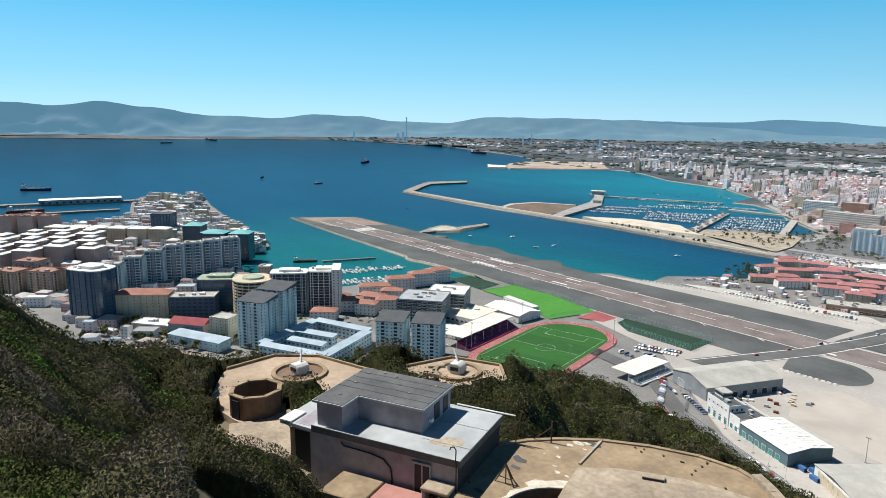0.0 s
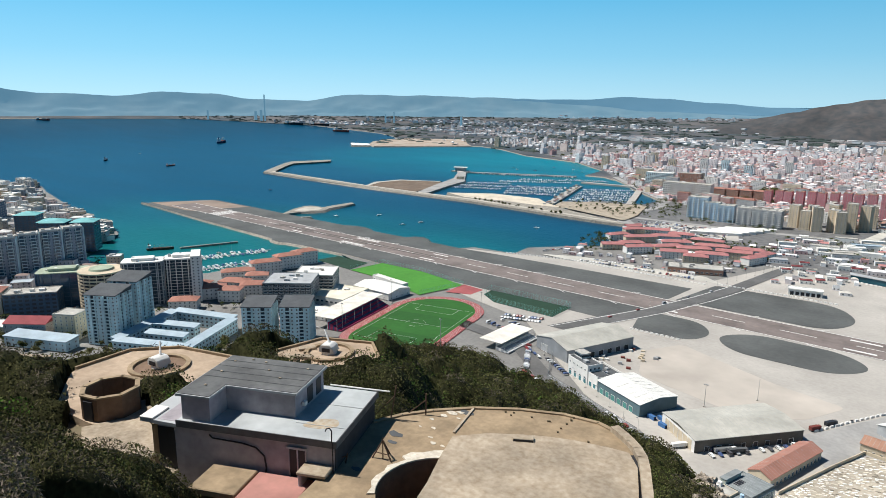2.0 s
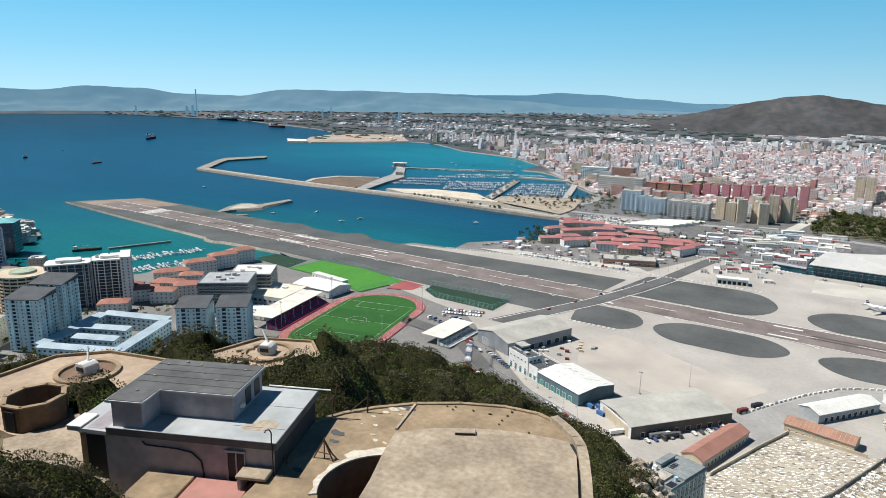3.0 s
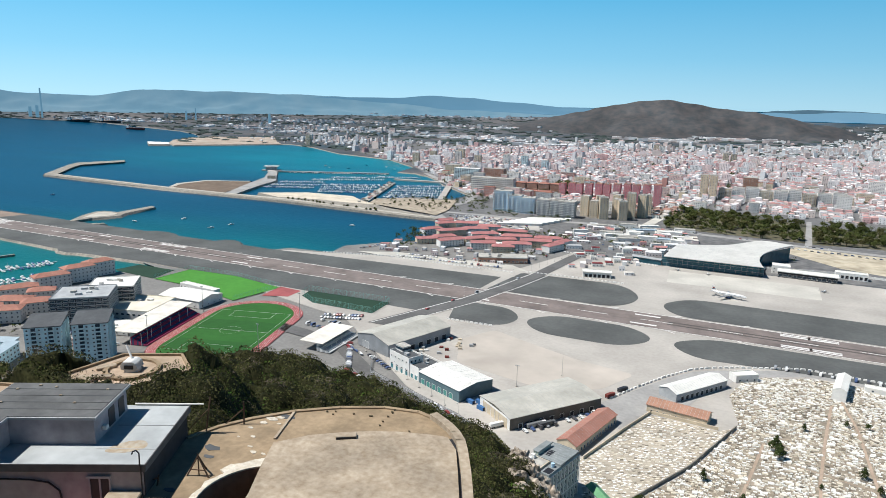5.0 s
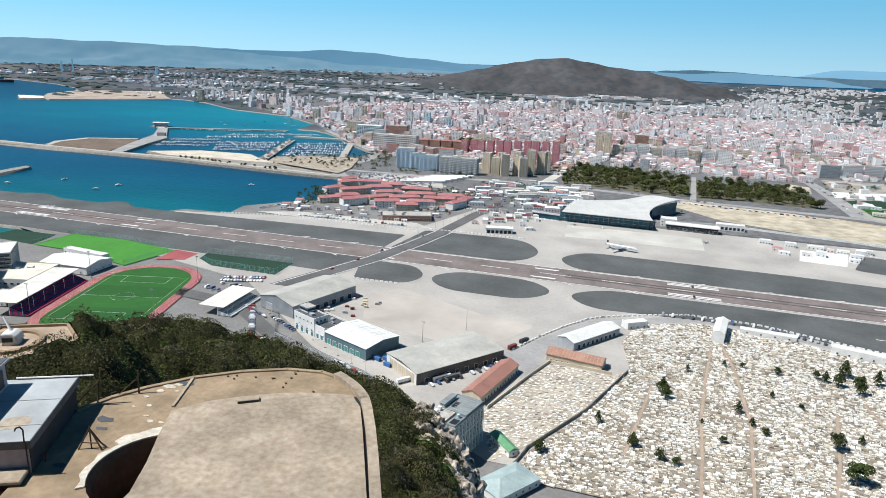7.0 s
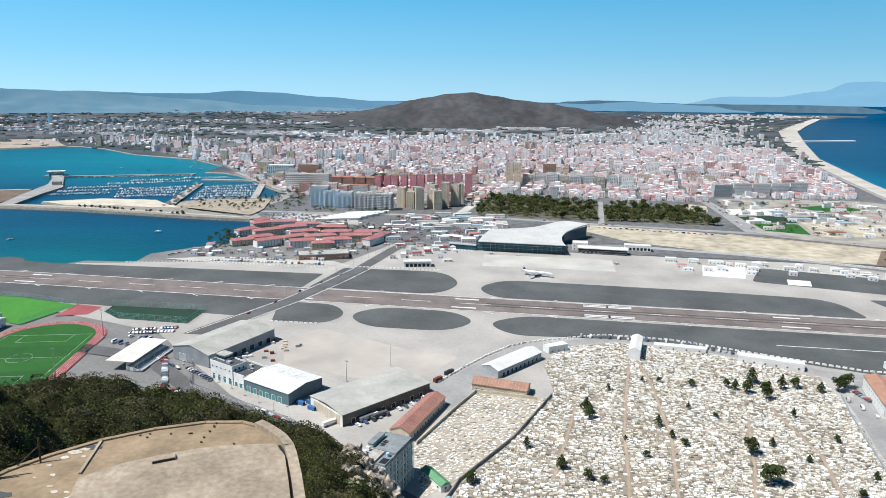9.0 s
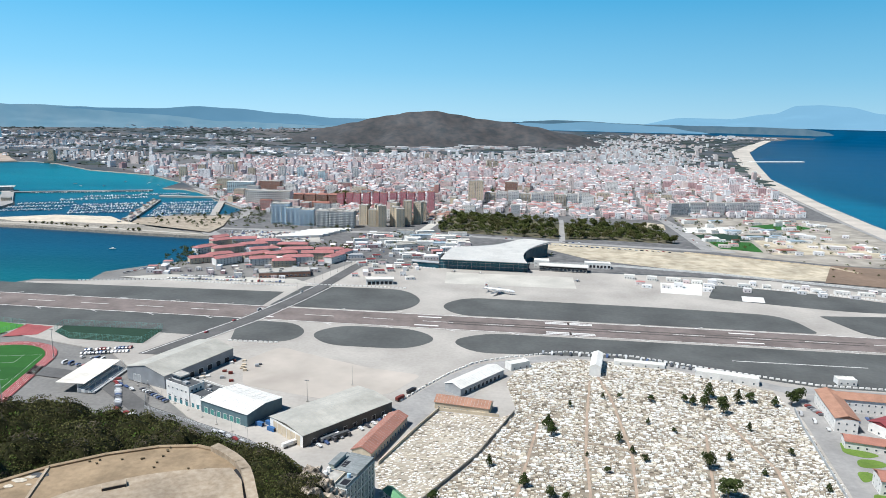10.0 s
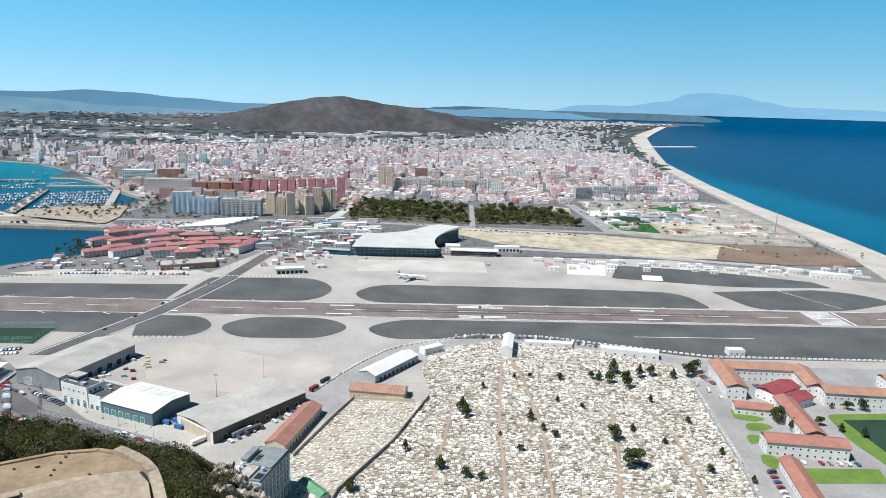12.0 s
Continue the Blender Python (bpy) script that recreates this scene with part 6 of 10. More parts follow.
def tree_proto(name, label, h, r, leaf, material, seed, conifer=False, per=10):
    rng = np.random.default_rng(seed)
    e = thing(name, label, "tree", pose(-20 + 9 * seed % 60, 1200 + seed, 0))
    bm = bmesh.new()
    add_tube(bm, (0, 0, -0.5), (0.1, 0.05, h * 0.45), h * 0.03, h * 0.018, 7)
    for k in range(5):
        a = 2 * math.pi * k / 5 + seed
        add_tube(bm, (0.1, 0.05, h * (0.28 + 0.04 * k)), (r * 0.55 * math.cos(a), r * 0.55 * math.sin(a), h * (0.5 + 0.05 * k)), h * 0.012, h * 0.005, 5)
    part("trunk", bm_mesh("trunk", bm, M_BARK), e)
    clumps = []
    for k in range(11):
        if conifer:
            t = k / 10
            a = 2.4 * k
            q = r * (1 - t) * 0.55
            clumps.append(((q * math.cos(a), q * math.sin(a), h * (0.3 + 0.66 * t)), r * (0.62 - 0.42 * t)))
        else:
            a, q = 2.4 * k, r * 0.62 * math.sqrt(k / 10)
            clumps.append(((q * math.cos(a), q * math.sin(a), h * (0.62 + 0.2 * rng.uniform(-1, 1))), r * rng.uniform(0.34, 0.52)))
    part("crown", quads("crown", leaf_cloud(rng, clumps, per, leaf), material), e)
    return e


TREES = [tree_proto("park_tree", "dark green park tree with a rounded crown", 10 + k, 5.2 + 0.5 * k, 0.7, M_LEAF if k != 1 else M_LEAF2, 20 + k, per=11) for k in range(3)]
M_LEAFDARK = leaf_mat("deep_green_tree_leaves", (0.030, 0.044, 0.014), (0.060, 0.076, 0.024), (0.046, 0.056, 0.022))
CEMTREES = [tree_proto("cemetery_tree", "dark green tree among white graves", 8.5, 4.2, 0.42, M_LEAFDARK, 31, per=40), tree_proto("cypress", "dark conifer among white graves", 10, 3.4, 0.4, M_LEAFDARK, 32, True, per=40)]


def plant_tree(protos, x, y, s, rng, z=0.0, group=""):
    p = protos[rng.randrange(len(protos))]
    c = copy_thing(p, pose(x, y, z, 0, 0, rng.uniform(0, 360)))
    c.scale = (s, s, s * rng.uniform(0.85, 1.15))
    if group:
        c["group"] = group
    return c


TR = random.Random(11)
PARK = [(-126, 1148), (-140, 1250), (-122, 1345), (0, 1345), (111, 1305), (262, 1262), (266, 1120), (150, 1130), (97, 1120)]
n = 0
while n < 215:
    x, y = TR.uniform(-150, 290), TR.uniform(1110, 1350)
    if inside(x, y, PARK) and abs(x - 82 - 0.05 * (y - 1200)) > 7:
        plant_tree(TREES, x, y, TR.uniform(0.75, 1.35), TR, group="park trees")
        n += 1
patch("park_ground", PARK, 0.1, mat("park_earth", (0.17, 0.14, 0.09), (0.06, 0.07, 0.04), fine=12, big=40), "brown earth and dry grass under the park trees", category="ground")
for x, y, s in ((212, 485, 1.3), (205, 478, 1.2), (192, 474, 0.9), (176, 478, 0.9), (166, 474, 1.0), (153, 468, 0.9), (148, 482, 1.3), (140, 462, 1.2), (133, 467, 0.9), (151, 455, 1.2), (128, 470, 0.7), (104, 468, 0.7), (70, 468, 0.5), (82, 470, 0.5),
                (28, 412, 1.2), (30, 404, 1.0), (72, 402, 0.8), (78, 388, 0.6), (84, 378, 0.6), (120, 376, 1.1), (122, 345, 1.5), (12, 340, 1.0), (26, 332, 0.7), (34, 330, 0.6), (135, 388, 0.6), (60, 362, 0.5), (110, 420, 0.5), (160, 430, 0.6), (175, 400, 0.5), (150, 372, 0.6),
                (-8, 360, 0.7), (95, 430, 0.5), (45, 450, 0.5), (50, 380, 0.4), (180, 360, 0.6), (165, 340, 0.6), (185, 330, 0.5), (-36, 318, 0.9), (236, 404, 1.3), (240, 392, 0.9), (248, 380, 0.8), (262, 400, 0.7), (272, 392, 0.7), (282, 384, 0.7), (296, 424, 0.8), (306, 423, 0.9), (286, 426, 0.5)):
    plant_tree(CEMTREES, x, y, s, TR, group="trees among the graves")
TREES2 = [tree_proto("street_tree", "dark green street tree with an uneven crown", 9 + k, 4.4 + 0.5 * k, 0.7, M_LEAF if k else M_LEAF2, 24 + k, per=11) for k in range(2)]
for k in range(26):
    x, y = TR.uniform(-450, -230), TR.uniform(830, 1000)
    plant_tree(TREES2, x, y, TR.uniform(0.4, 0.7), TR, group="estate trees")
for k in range(40):
    t = TR.random()
    x, y = ((-850 + 240 * t, 1068 - 36 * t + TR.uniform(-3, 3)) if k < 24 else (-690 + 160 * t, 1140 + TR.uniform(-30, 80)) if k < 40 else (-650 + 120 * t, 1260 + 120 * t + TR.uniform(-20, 20)))
    plant_tree(TREES2, x, y, TR.uniform(0.35, 0.75), TR, group="palms and trees along the quay")
for k in range(18):
    x, y = TR.uniform(-760, -440), TR.uniform(130, 330)
    plant_tree(TREES2, x, y, TR.uniform(0.4, 0.7), TR, group="street trees")
for x, y in ((-400, 1500), (-392, 1494), (-408, 1510), (-386, 1508), (-397, 1520)):
    plant_tree(TREES, x, y, 2.0, TR, group="tall dark trees")


# ---- small houses of the town ----
M_HWALL = palette("house_walls", ((0.82, 0.80, 0.79), (0.78, 0.70, 0.68), (0.76, 0.62, 0.60), (0.58, 0.38, 0.37), (0.84, 0.83, 0.82), (0.70, 0.60, 0.55), (0.82, 0.80, 0.79), (0.80, 0.76, 0.75)))
M_HROOF = palette("house_roofs", ((0.46, 0.24, 0.22), (0.56, 0.36, 0.33), (0.72, 0.66, 0.64), (0.38, 0.22, 0.20), (0.64, 0.54, 0.51), (0.82, 0.80, 0.79), (0.36, 0.36, 0.37), (0.78, 0.75, 0.74), (0.50, 0.28, 0.26)))
M_HWIN = mat("shaded_windows", (0.07, 0.075, 0.085), (0.045, 0.05, 0.055), fine=2, big=9, rough=0.3)


def house_geometry(V, F, I, x, y, rot, w, d, h, hip, z=0.0, s=1.0, windows=True):
    c, sn = math.cos(rot), math.sin(rot)
    o = len(V)

    def put(a, b, zz):
        V.append(warp(x + (a * c - b * sn), y + (a * sn + b * c), z + zz))

    for zz in (0, h):
        for a, b in ((-w, -d), (w, -d), (w, d), (-w, d)):
            put(a / 2, b / 2, zz)
    for k in range(4):
        F.append((o + k, o + (k + 1) % 4, o + 4 + (k + 1) % 4, o + 4 + k))
        I.append(0)
    q = len(V)
    for a, b in ((-w, -d), (w, -d), (w, d), (-w, d)):
        put(a * 0.51, b * 0.51, h)
    if hip:
        r = min(w, d) * 0.22
        if w > d:
            put(-w / 2 + d / 2, 0, h + r), put(w / 2 - d / 2, 0, h + r)
            F.extend(((q, q + 1, q + 5, q + 4), (q + 2, q + 3, q + 4, q + 5), (q + 1, q + 2, q + 5), (q + 3, q, q + 4)))
        else:
            put(0, -d / 2 + w / 2, h + r), put(0, d / 2 - w / 2, h + r)
            F.extend(((q + 1, q + 2, q + 5, q + 4), (q + 3, q, q + 4, q + 5), (q, q + 1, q + 4), (q + 2, q + 3, q + 5)))
        I.extend((1, 1, 1, 1))
    else:
        for a, b in ((-w, -d), (w, -d), (w, d), (-w, d)):
            put(a * 0.46, b * 0.46, h - 0.5)
        for k in range(4):
            F.append((q + k, q + (k + 1) % 4, q + 4 + (k + 1) % 4, q + 4 + k))
            I.append(1)
        F.append((q + 4, q + 5, q + 6, q + 7))
        I.append(1)
    if windows:
        n = max(2, int(w / 4))
        for fl in range(max(1, int(h / 3.3))):
            for k in range(n):
                u = -w / 2 + w * (k + 0.5) / n
                m = len(V)
                for a, zz in ((-0.65, 0), (0.65, 0), (0.65, 1.4), (-0.65, 1.4)):
                    put(u + a, -d / 2 - 0.06, 1.1 + fl * 3.2 + zz)
                F.append((m, m + 1, m + 2, m + 3))
                I.append(2)


def town_streets(x, y):
    """The street grid of the town, bent by its districts."""
    a = 46 * noise.noise(Vector((x / 330, y / 330, 1.7))) + 18 * noise.noise(Vector((x / 120, y / 120, 4.1)))
    b = 46 * noise.noise(Vector((x / 330, y / 330, 9.3))) + 18 * noise.noise(Vector((x / 120, y / 120, 6.6)))
    return x * 0.98 + y * 0.12 + a, y - x * 0.10 + b


def scatter_town():
    rng = random.Random(5)
    taken = [(o.location.x, o.location.y) for o in scene.objects if o.get("category") == "building"]
    cells = {}
    for p in taken:
        cells.setdefault((int(p[0] // 30), int(p[1] // 30)), []).append(p)

    def free(x, y, r):
        i, j = int(x // 30), int(y // 30)
        return all((x - p[0]) ** 2 + (y - p[1]) ** 2 > r * r for a in (-1, 0, 1) for b in (-1, 0, 1) for p in cells.get((i + a, j + b), ()))

    area = [(-560, 1340), (-690, 1480), (-790, 1640), (-850, 1700), (-970, 1860), (-1220, 2040), (-1440, 2150), (-1500, 2650), (-700, 2930), (200, 2960), (880, 2900), (820, 2560), (735, 2020), (695, 1800), (650, 1600), (615, 1500), (340, 1440), (300, 1360), (100, 1370), (-70, 1400), (-130, 1290), (-170, 1130), (-300, 1190)]
    V, F, I = [], [], []
    # apartment blocks among the houses, thickest on the west side and along the avenues
    flats = []
    for _ in range(2600):
        x, y = rng.uniform(-1450, 860), rng.uniform(1230, 2900)
        if not inside(x, y, area) or not free(x, y, 27):
            continue
        d = noise.noise(Vector((x / 260, y / 260, 3.3)))
        if rng.random() > (0.75 if x < -330 and y < 2150 else 0.30) + 0.5 * d:
            continue
        cells.setdefault((int(x // 30), int(y // 30)), []).append((x, y))
        long_ = rng.random() < 0.5
        flats.append((math.hypot(x, y), x, y, math.radians(-6 + rng.choice((0, 0, 8, 90))), rng.uniform(22, 38) if long_ else rng.uniform(13, 19), rng.uniform(10, 13), rng.choice((12, 15, 18, 18, 21, 24, 30)) * rng.uniform(0.9, 1.1)))
        if len(flats) > 330:
            break
    flats.sort()
    tone = {M_WHITE: "white", M_CREAM: "cream", M_BEIGE: "beige", M_FLATPINK: "pale pink", M_FLATBRICK: "brick-red", M_GREYWALL: "grey"}
    for k, (r, x, y, rot, w, d, h) in enumerate(flats):
        if k < 70:
            wall = rng.choice((M_WHITE, M_WHITE, M_CREAM, M_BEIGE, M_FLATPINK, M_FLATPINK, M_FLATBRICK, M_GREYWALL))
            building("apartment_house", "mid-rise %s apartment house among town roofs" % tone[wall], x, y, math.degrees(rot), w, d, h, wall, rng.choice((M_FLATROOF, M_FLATROOF, M_TILE)), floors=max(3, int(h / 3.1)), cols=max(3, int(w / 3.6)), cold=max(2, int(d / 3.6)), win=(1.9, 1.5), sides="fr", plant=rng.choice((0, 1)), group="apartment houses of the town")
        else:
            house_geometry(V, F, I, x, y, rot, w, d, h, False, windows=r < 2500)
            house_geometry(V, F, I, x + rng.uniform(-3, 3), y, rot, 5, 4, h + 2.6, False, windows=False)
    near_ones = []
    cols, rows_ = set(), set()
    g = -1480
    while g < 980:
        cols.add(g)
        g += 12 * rng.choice((4, 5, 6, 6, 7, 9))
    g = 1190
    while g < 3000:
        rows_.add(g)
        g += 13 * rng.choice((3, 3, 4, 5, 6))
    for gy in range(1190, 3000, 13):
        for gx in range(-1480, 980, 12):
            if gx in cols or gy in rows_:
                continue
            x2, y2 = town_streets(gx, gy)
            x2, y2 = x2 + rng.uniform(-1.8, 1.8), y2 + rng.uniform(-1.8, 1.8)
            if not inside(x2, y2, area) or not free(x2, y2, 17.5):
                continue
            if noise.noise(Vector((x2 / 70, y2 / 70, 8.8))) > 0.42 or rng.random() < 0.05:
                continue
            w, d = rng.uniform(8.5, 13.5), rng.uniform(8, 12.5)
            h = rng.choice((3.4, 3.8, 6.4, 6.6, 7, 9.6, 9.8, 12.6))
            near_ones.append((math.hypot(x2, y2), x2, y2, math.radians(-6 + rng.choice((0, 0, 0, 9, -7))), w, d, h, rng.random() < 0.42))
    near_ones.sort()
    for k, (r, x, y, rot, w, d, h, hip) in enumerate(near_ones):
        if k < 110:
            e = thing("town_house", "small pale town house with a tiled or flat roof", "house", pose(x, y, 0, 0, 0, math.degrees(rot)), "houses of the town")
            part("wall", box("wall", -w / 2, -d / 2, 0, w / 2, d / 2, h, M_HWALL_O), e)
            part("roof", roof_mesh("hip" if hip else "flat", w, d, h, 0.3, M_HROOF_O, min(w, d) * 0.2), e)
            n = max(2, int(w / 4))
            bm = bmesh.new()
            for fl in range(max(1, int(h / 3.3))):
                for j in range(n):
                    u = -w / 2 + w * (j + 0.5) / n
                    add_box(bm, u - 0.65, -d / 2 - 0.08, 1.0 + 3.1 * fl, u + 0.65, -d / 2 + 0.05, 2.4 + 3.1 * fl)
            part("glazing", bm_mesh("glazing", bm, M_HWIN), e)["kind"] = "stuff"
        else:
            house_geometry(V, F, I, x, y, rot, w, d, h, hip, windows=r < 2200)
    tagged(new("town_houses", mesh_of("town_houses", V, F, [M_HWALL, M_HROOF, M_HWIN], I)), "closely packed white and pink houses with tiled roofs", "houses", kind="stuff")
    V2 = []
    r3 = np.random.default_rng(8)
    for k in range(5200):
        x, y = rng.uniform(-1450, 880), rng.uniform(1250, 2950)
        thick = noise.noise(Vector((x / 150, y / 150, 2.2)))
        if inside(x, y, area) and rng.random() < 0.16 + 1.1 * max(0.0, thick - 0.12):
            s = rng.uniform(2.6, 5.4)
            V2.append(leaf_cloud(r3, [((0, 0, s), s), ((s, 0.4 * s, s * 0.8), s * 0.8), ((-0.8 * s, 0.2 * s, s * 0.7), s * 0.7)], 34 / (s * s), s * 0.30, 0.9) + np.array((x, y, 0)))
    tagged(new("town_trees", quads("town_trees", np.concatenate(V2), M_LEAF)), "dark trees scattered between the houses", "trees", kind="stuff")
    # far settlements on the plain, round the bay and towards the hills: houses, then large works and warehouses
    V, F, I = [], [], []
    for cx, cy, sx, sy, num, lo, hi in ((-1650, 2640, 420, 240, 320, 8, 22), (-2500, 3500, 620, 300, 420, 10, 34), (-700, 3250, 560, 160, 260, 12, 36), (420, 3400, 520, 300, 620, 8, 20), (-300, 3150, 700, 130, 420, 8, 24), (700, 4200, 420, 600, 420, 10, 26), (900, 5600, 600, 900, 260, 12, 36),
                                        (-3600, 4500, 900, 300, 320, 14, 46), (-2000, 4700, 1300, 300, 240, 16, 50), (-4300, 3500, 500, 120, 220, 12, 50), (-1900, 7500, 900, 300, 240, 20, 60), (1500, 7600, 500, 900, 160, 16, 40), (560, 2900, 300, 500, 240, 9, 20), (2400, 8600, 900, 700, 120, 24, 60), (-3300, 7000, 1600, 400, 160, 20, 70)):
        for k in range(num):
            x, y = cx + rng.gauss(0, 0.5) * sx, cy + rng.gauss(0, 0.5) * sy
            if not inside(x, y, SPAIN) or inside(x, y, area):
                continue
            w = rng.uniform(lo, hi) * 0.8
            house_geometry(V, F, I, x, y, rng.uniform(-0.3, 0.3), w, w * rng.uniform(0.5, 0.9), rng.uniform(4, 9) if rng.random() < 0.86 else rng.uniform(14, 30), rng.random() < 0.3, windows=False)
    for cx, cy, num, spread in ((-2017, 3557, 34, 190), (-1516, 3347, 44, 210), (-1224, 3311, 36, 170), (-886, 2990, 22, 130), (-477, 3900, 44, 170), (-150, 4300, 40, 180), (28, 3606, 30, 180), (326, 3737, 30, 190), (-2300, 3050, 26, 160), (-3000, 3350, 24, 200)):
        for k in range(num):
            x, y = cx + rng.gauss(0, 0.7) * spread, cy + rng.gauss(0, 0.35) * spread
            if inside(x, y, SPAIN) and not inside(x, y, area):
                w = rng.uniform(24, 70)
                house_geometry(V, F, I, x, y, rng.choice((-0.1, 0.05, 0.3)), w, w * rng.uniform(0.35, 0.6), rng.uniform(7, 13), False, windows=False)
    tagged(new("far_houses", mesh_of("far_houses", V, F, [M_FARWALL, M_FARROOF], I)), "white far houses and warehouses on the plain", "houses", kind="stuff")
    # low rounded woods and hedges between the far settlements
    ib = bmesh.new()
    bmesh.ops.create_icosphere(ib, subdivisions=2, radius=1.0)
    ico = np.array([v.co[:] for v in ib.verts])
    tri = np.array([[v.index for v in f.verts] for f in ib.faces])
    ib.free()
    r2 = np.random.default_rng(3)
    domes, faces = [], []
    for k in range(5200):
        az, r = rng.uniform(-62, 20), rng.uniform(2300, 8500)
        x, y = r * math.sin(math.radians(az)), r * math.cos(math.radians(az))
        if not inside(x, y, SPAIN) or inside(x, y, area) or noise.noise(Vector((x / 420, y / 260, 1.1))) < rng.uniform(-0.5, 0.3) or inside(x, y, BEACH):
            continue
        sx, sy, sz = rng.uniform(10, 46), rng.uniform(10, 26), rng.uniform(3.5, 8)
        p = ico * r2.uniform(0.72, 1.2, size=(len(ico), 1)) * np.array((sx, sy, sz)) + np.array((x, y, 0.0))
        faces.append(tri + 42 * len(domes))
        domes.append(np.array([warp(*q) for q in p]))
    tagged(new("far_woods", mesh_of("far_woods", np.concatenate(domes).tolist(), np.concatenate(faces).tolist(), [M_FARLEAF])), "dark low woods and hedges on the plain, tinted blue for haze", "woods", kind="stuff")


M_FLATPINK = mat("pale_pink_render", (0.70, 0.50, 0.46), (0.60, 0.43, 0.39), fine=2, big=9)
M_FLATBRICK = mat("brick_red_render", (0.46, 0.24, 0.21), (0.38, 0.20, 0.17), fine=2, big=9)
M_HWALL_O = palette("house_wall_paint", ((0.74, 0.70, 0.64), (0.66, 0.56, 0.46), (0.72, 0.64, 0.56), (0.56, 0.40, 0.33), (0.76, 0.74, 0.70)), source="o")
M_HROOF_O = palette("house_roof_cover", ((0.44, 0.26, 0.21), (0.50, 0.33, 0.27), (0.64, 0.58, 0.53), (0.40, 0.23, 0.18), (0.72, 0.69, 0.65), (0.36, 0.34, 0.33)), source="o")
M_FARWALL = palette("far_house_walls", ((0.80, 0.79, 0.78), (0.72, 0.64, 0.60), (0.62, 0.50, 0.46), (0.78, 0.76, 0.74)))
M_FARROOF = palette("far_house_roofs", ((0.76, 0.76, 0.76), (0.52, 0.40, 0.37), (0.82, 0.82, 0.82), (0.42, 0.44, 0.47), (0.80, 0.79, 0.78)))
# leaf green shifted to blue in place of haze
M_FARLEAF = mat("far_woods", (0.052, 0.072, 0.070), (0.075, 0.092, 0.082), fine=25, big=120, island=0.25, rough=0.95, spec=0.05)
scatter_town()
# avenue, sports grounds, sandy plots
patch("road_avenue", [(-500, 1030), (-560, 1110), (-530, 1240), (-560, 1330), (-690, 1480), (-830, 1650), (-818, 1658), (-674, 1492), (-540, 1340), (-508, 1240), (-530, 1110), (-470, 1030)], 0.15, M_LIGHTROAD, "wide pale avenue along the shore", category="road")
patch("road_frontier", [(-560, 1100), (-380, 1110), (-150, 1135), (120, 1095), (300, 1078), (345, 1075), (345, 1062), (300, 1062), (120, 1080), (-150, 1118), (-380, 1094), (-560, 1086)], 0.12, M_LIGHTROAD, "road along the frontier", category="road")
patch("road_park", [(76, 1105), (90, 1345), (98, 1345), (86, 1105)], 0.2, M_LIGHTROAD, "straight pale path through the park", category="road")
patch("road_east", [(296, 1080), (294, 1300), (286, 1470), (304, 1470), (318, 1300), (322, 1080)], 0.16, M_LIGHTROAD, "straight pale road beside the sports grounds", category="road")
patch("pavement_lot", [(-490, 1020), (-430, 1090), (-330, 1096), (-300, 1010), (-440, 1000)], 0.1, M_CONC, "pale open car park", category="car park")
patch("pavement_sports", [(312, 1075), (330, 1440), (610, 1470), (668, 1430), (640, 1215), (622, 1060), (596, 990), (455, 1000), (330, 1050)], 0.1, mat("pale_dusty_paving", (0.44, 0.40, 0.335), (0.27, 0.245, 0.21), fine=26, big=70, contrast=0.3), "pale dusty ground of the sports district", 5)
patch("road_esplanade", [(600, 905), (622, 1062), (640, 1220), (664, 1432), (716, 1800), (836, 2520), (846, 2518), (726, 1798), (674, 1430), (650, 1218), (632, 1060), (610, 903)], 0.72, M_LIGHTROAD, "pale esplanade behind the beach", category="road")
patch("sand_strip", [(40, 1045), (64, 1085), (216, 1062), (445, 985), (470, 950), (415, 890), (320, 890), (200, 930), (110, 965)], 0.2, M_YELSAND, "yellow sandy building plot behind a fence", category="plot")
patch("plot_brown", [(400, 884), (455, 996), (571, 977), (626, 936), (598, 868), (500, 862)], 0.24, M_BROWNSOIL, "brown bare plot near the beach", category="plot")
for pts, m_, lab in (([(322, 1220), (398, 1254), (406, 1176), (322, 1170)], M_GRASSD, "dull green pitch"), ([(327, 1160), (400, 1165), (390, 1075), (330, 1095)], M_GRASS, "green pitch"), ([(410, 1185), (516, 1197), (504, 1082), (398, 1060)], M_YELSAND, "yellow sand pitch"), ([(455, 1352), (545, 1410), (577, 1345), (490, 1310)], M_GRASS, "green pitch ringed by a track"),
                     ([(410, 1240), (500, 1250), (500, 1215), (412, 1205)], M_GRASSD, "dark green court"), ([(520, 1190), (600, 1180), (590, 1060), (515, 1080)], M_YELSAND, "sandy park with paths"), ([(310, 1240), (318, 1300), (420, 1330), (420, 1262)], M_WHITEROOF, "pale roofs of a sports centre"), ([(230, 1290), (262, 1350), (290, 1330), (280, 1262)], M_YELSAND, "pale bare ground beside the park")):
    patch("sports_ground", pts, 0.2, m_, lab, 4, category="sports ground")
for k in range(30):
    x, y = RNG.uniform(330, 600), RNG.uniform(1060, 1440)
    s = RNG.uniform(6, 16)
    building("sports_building", "low white sports building", x, y, 14, s * 1.8, s * 0.8, RNG.uniform(3, 7), M_WHITE, RNG.choice((M_WHITEROOF, M_FLATROOF, M_TILE, M_BLUEROOF)), floors=1, cols=4, cold=0, sides="f", group="sports buildings")

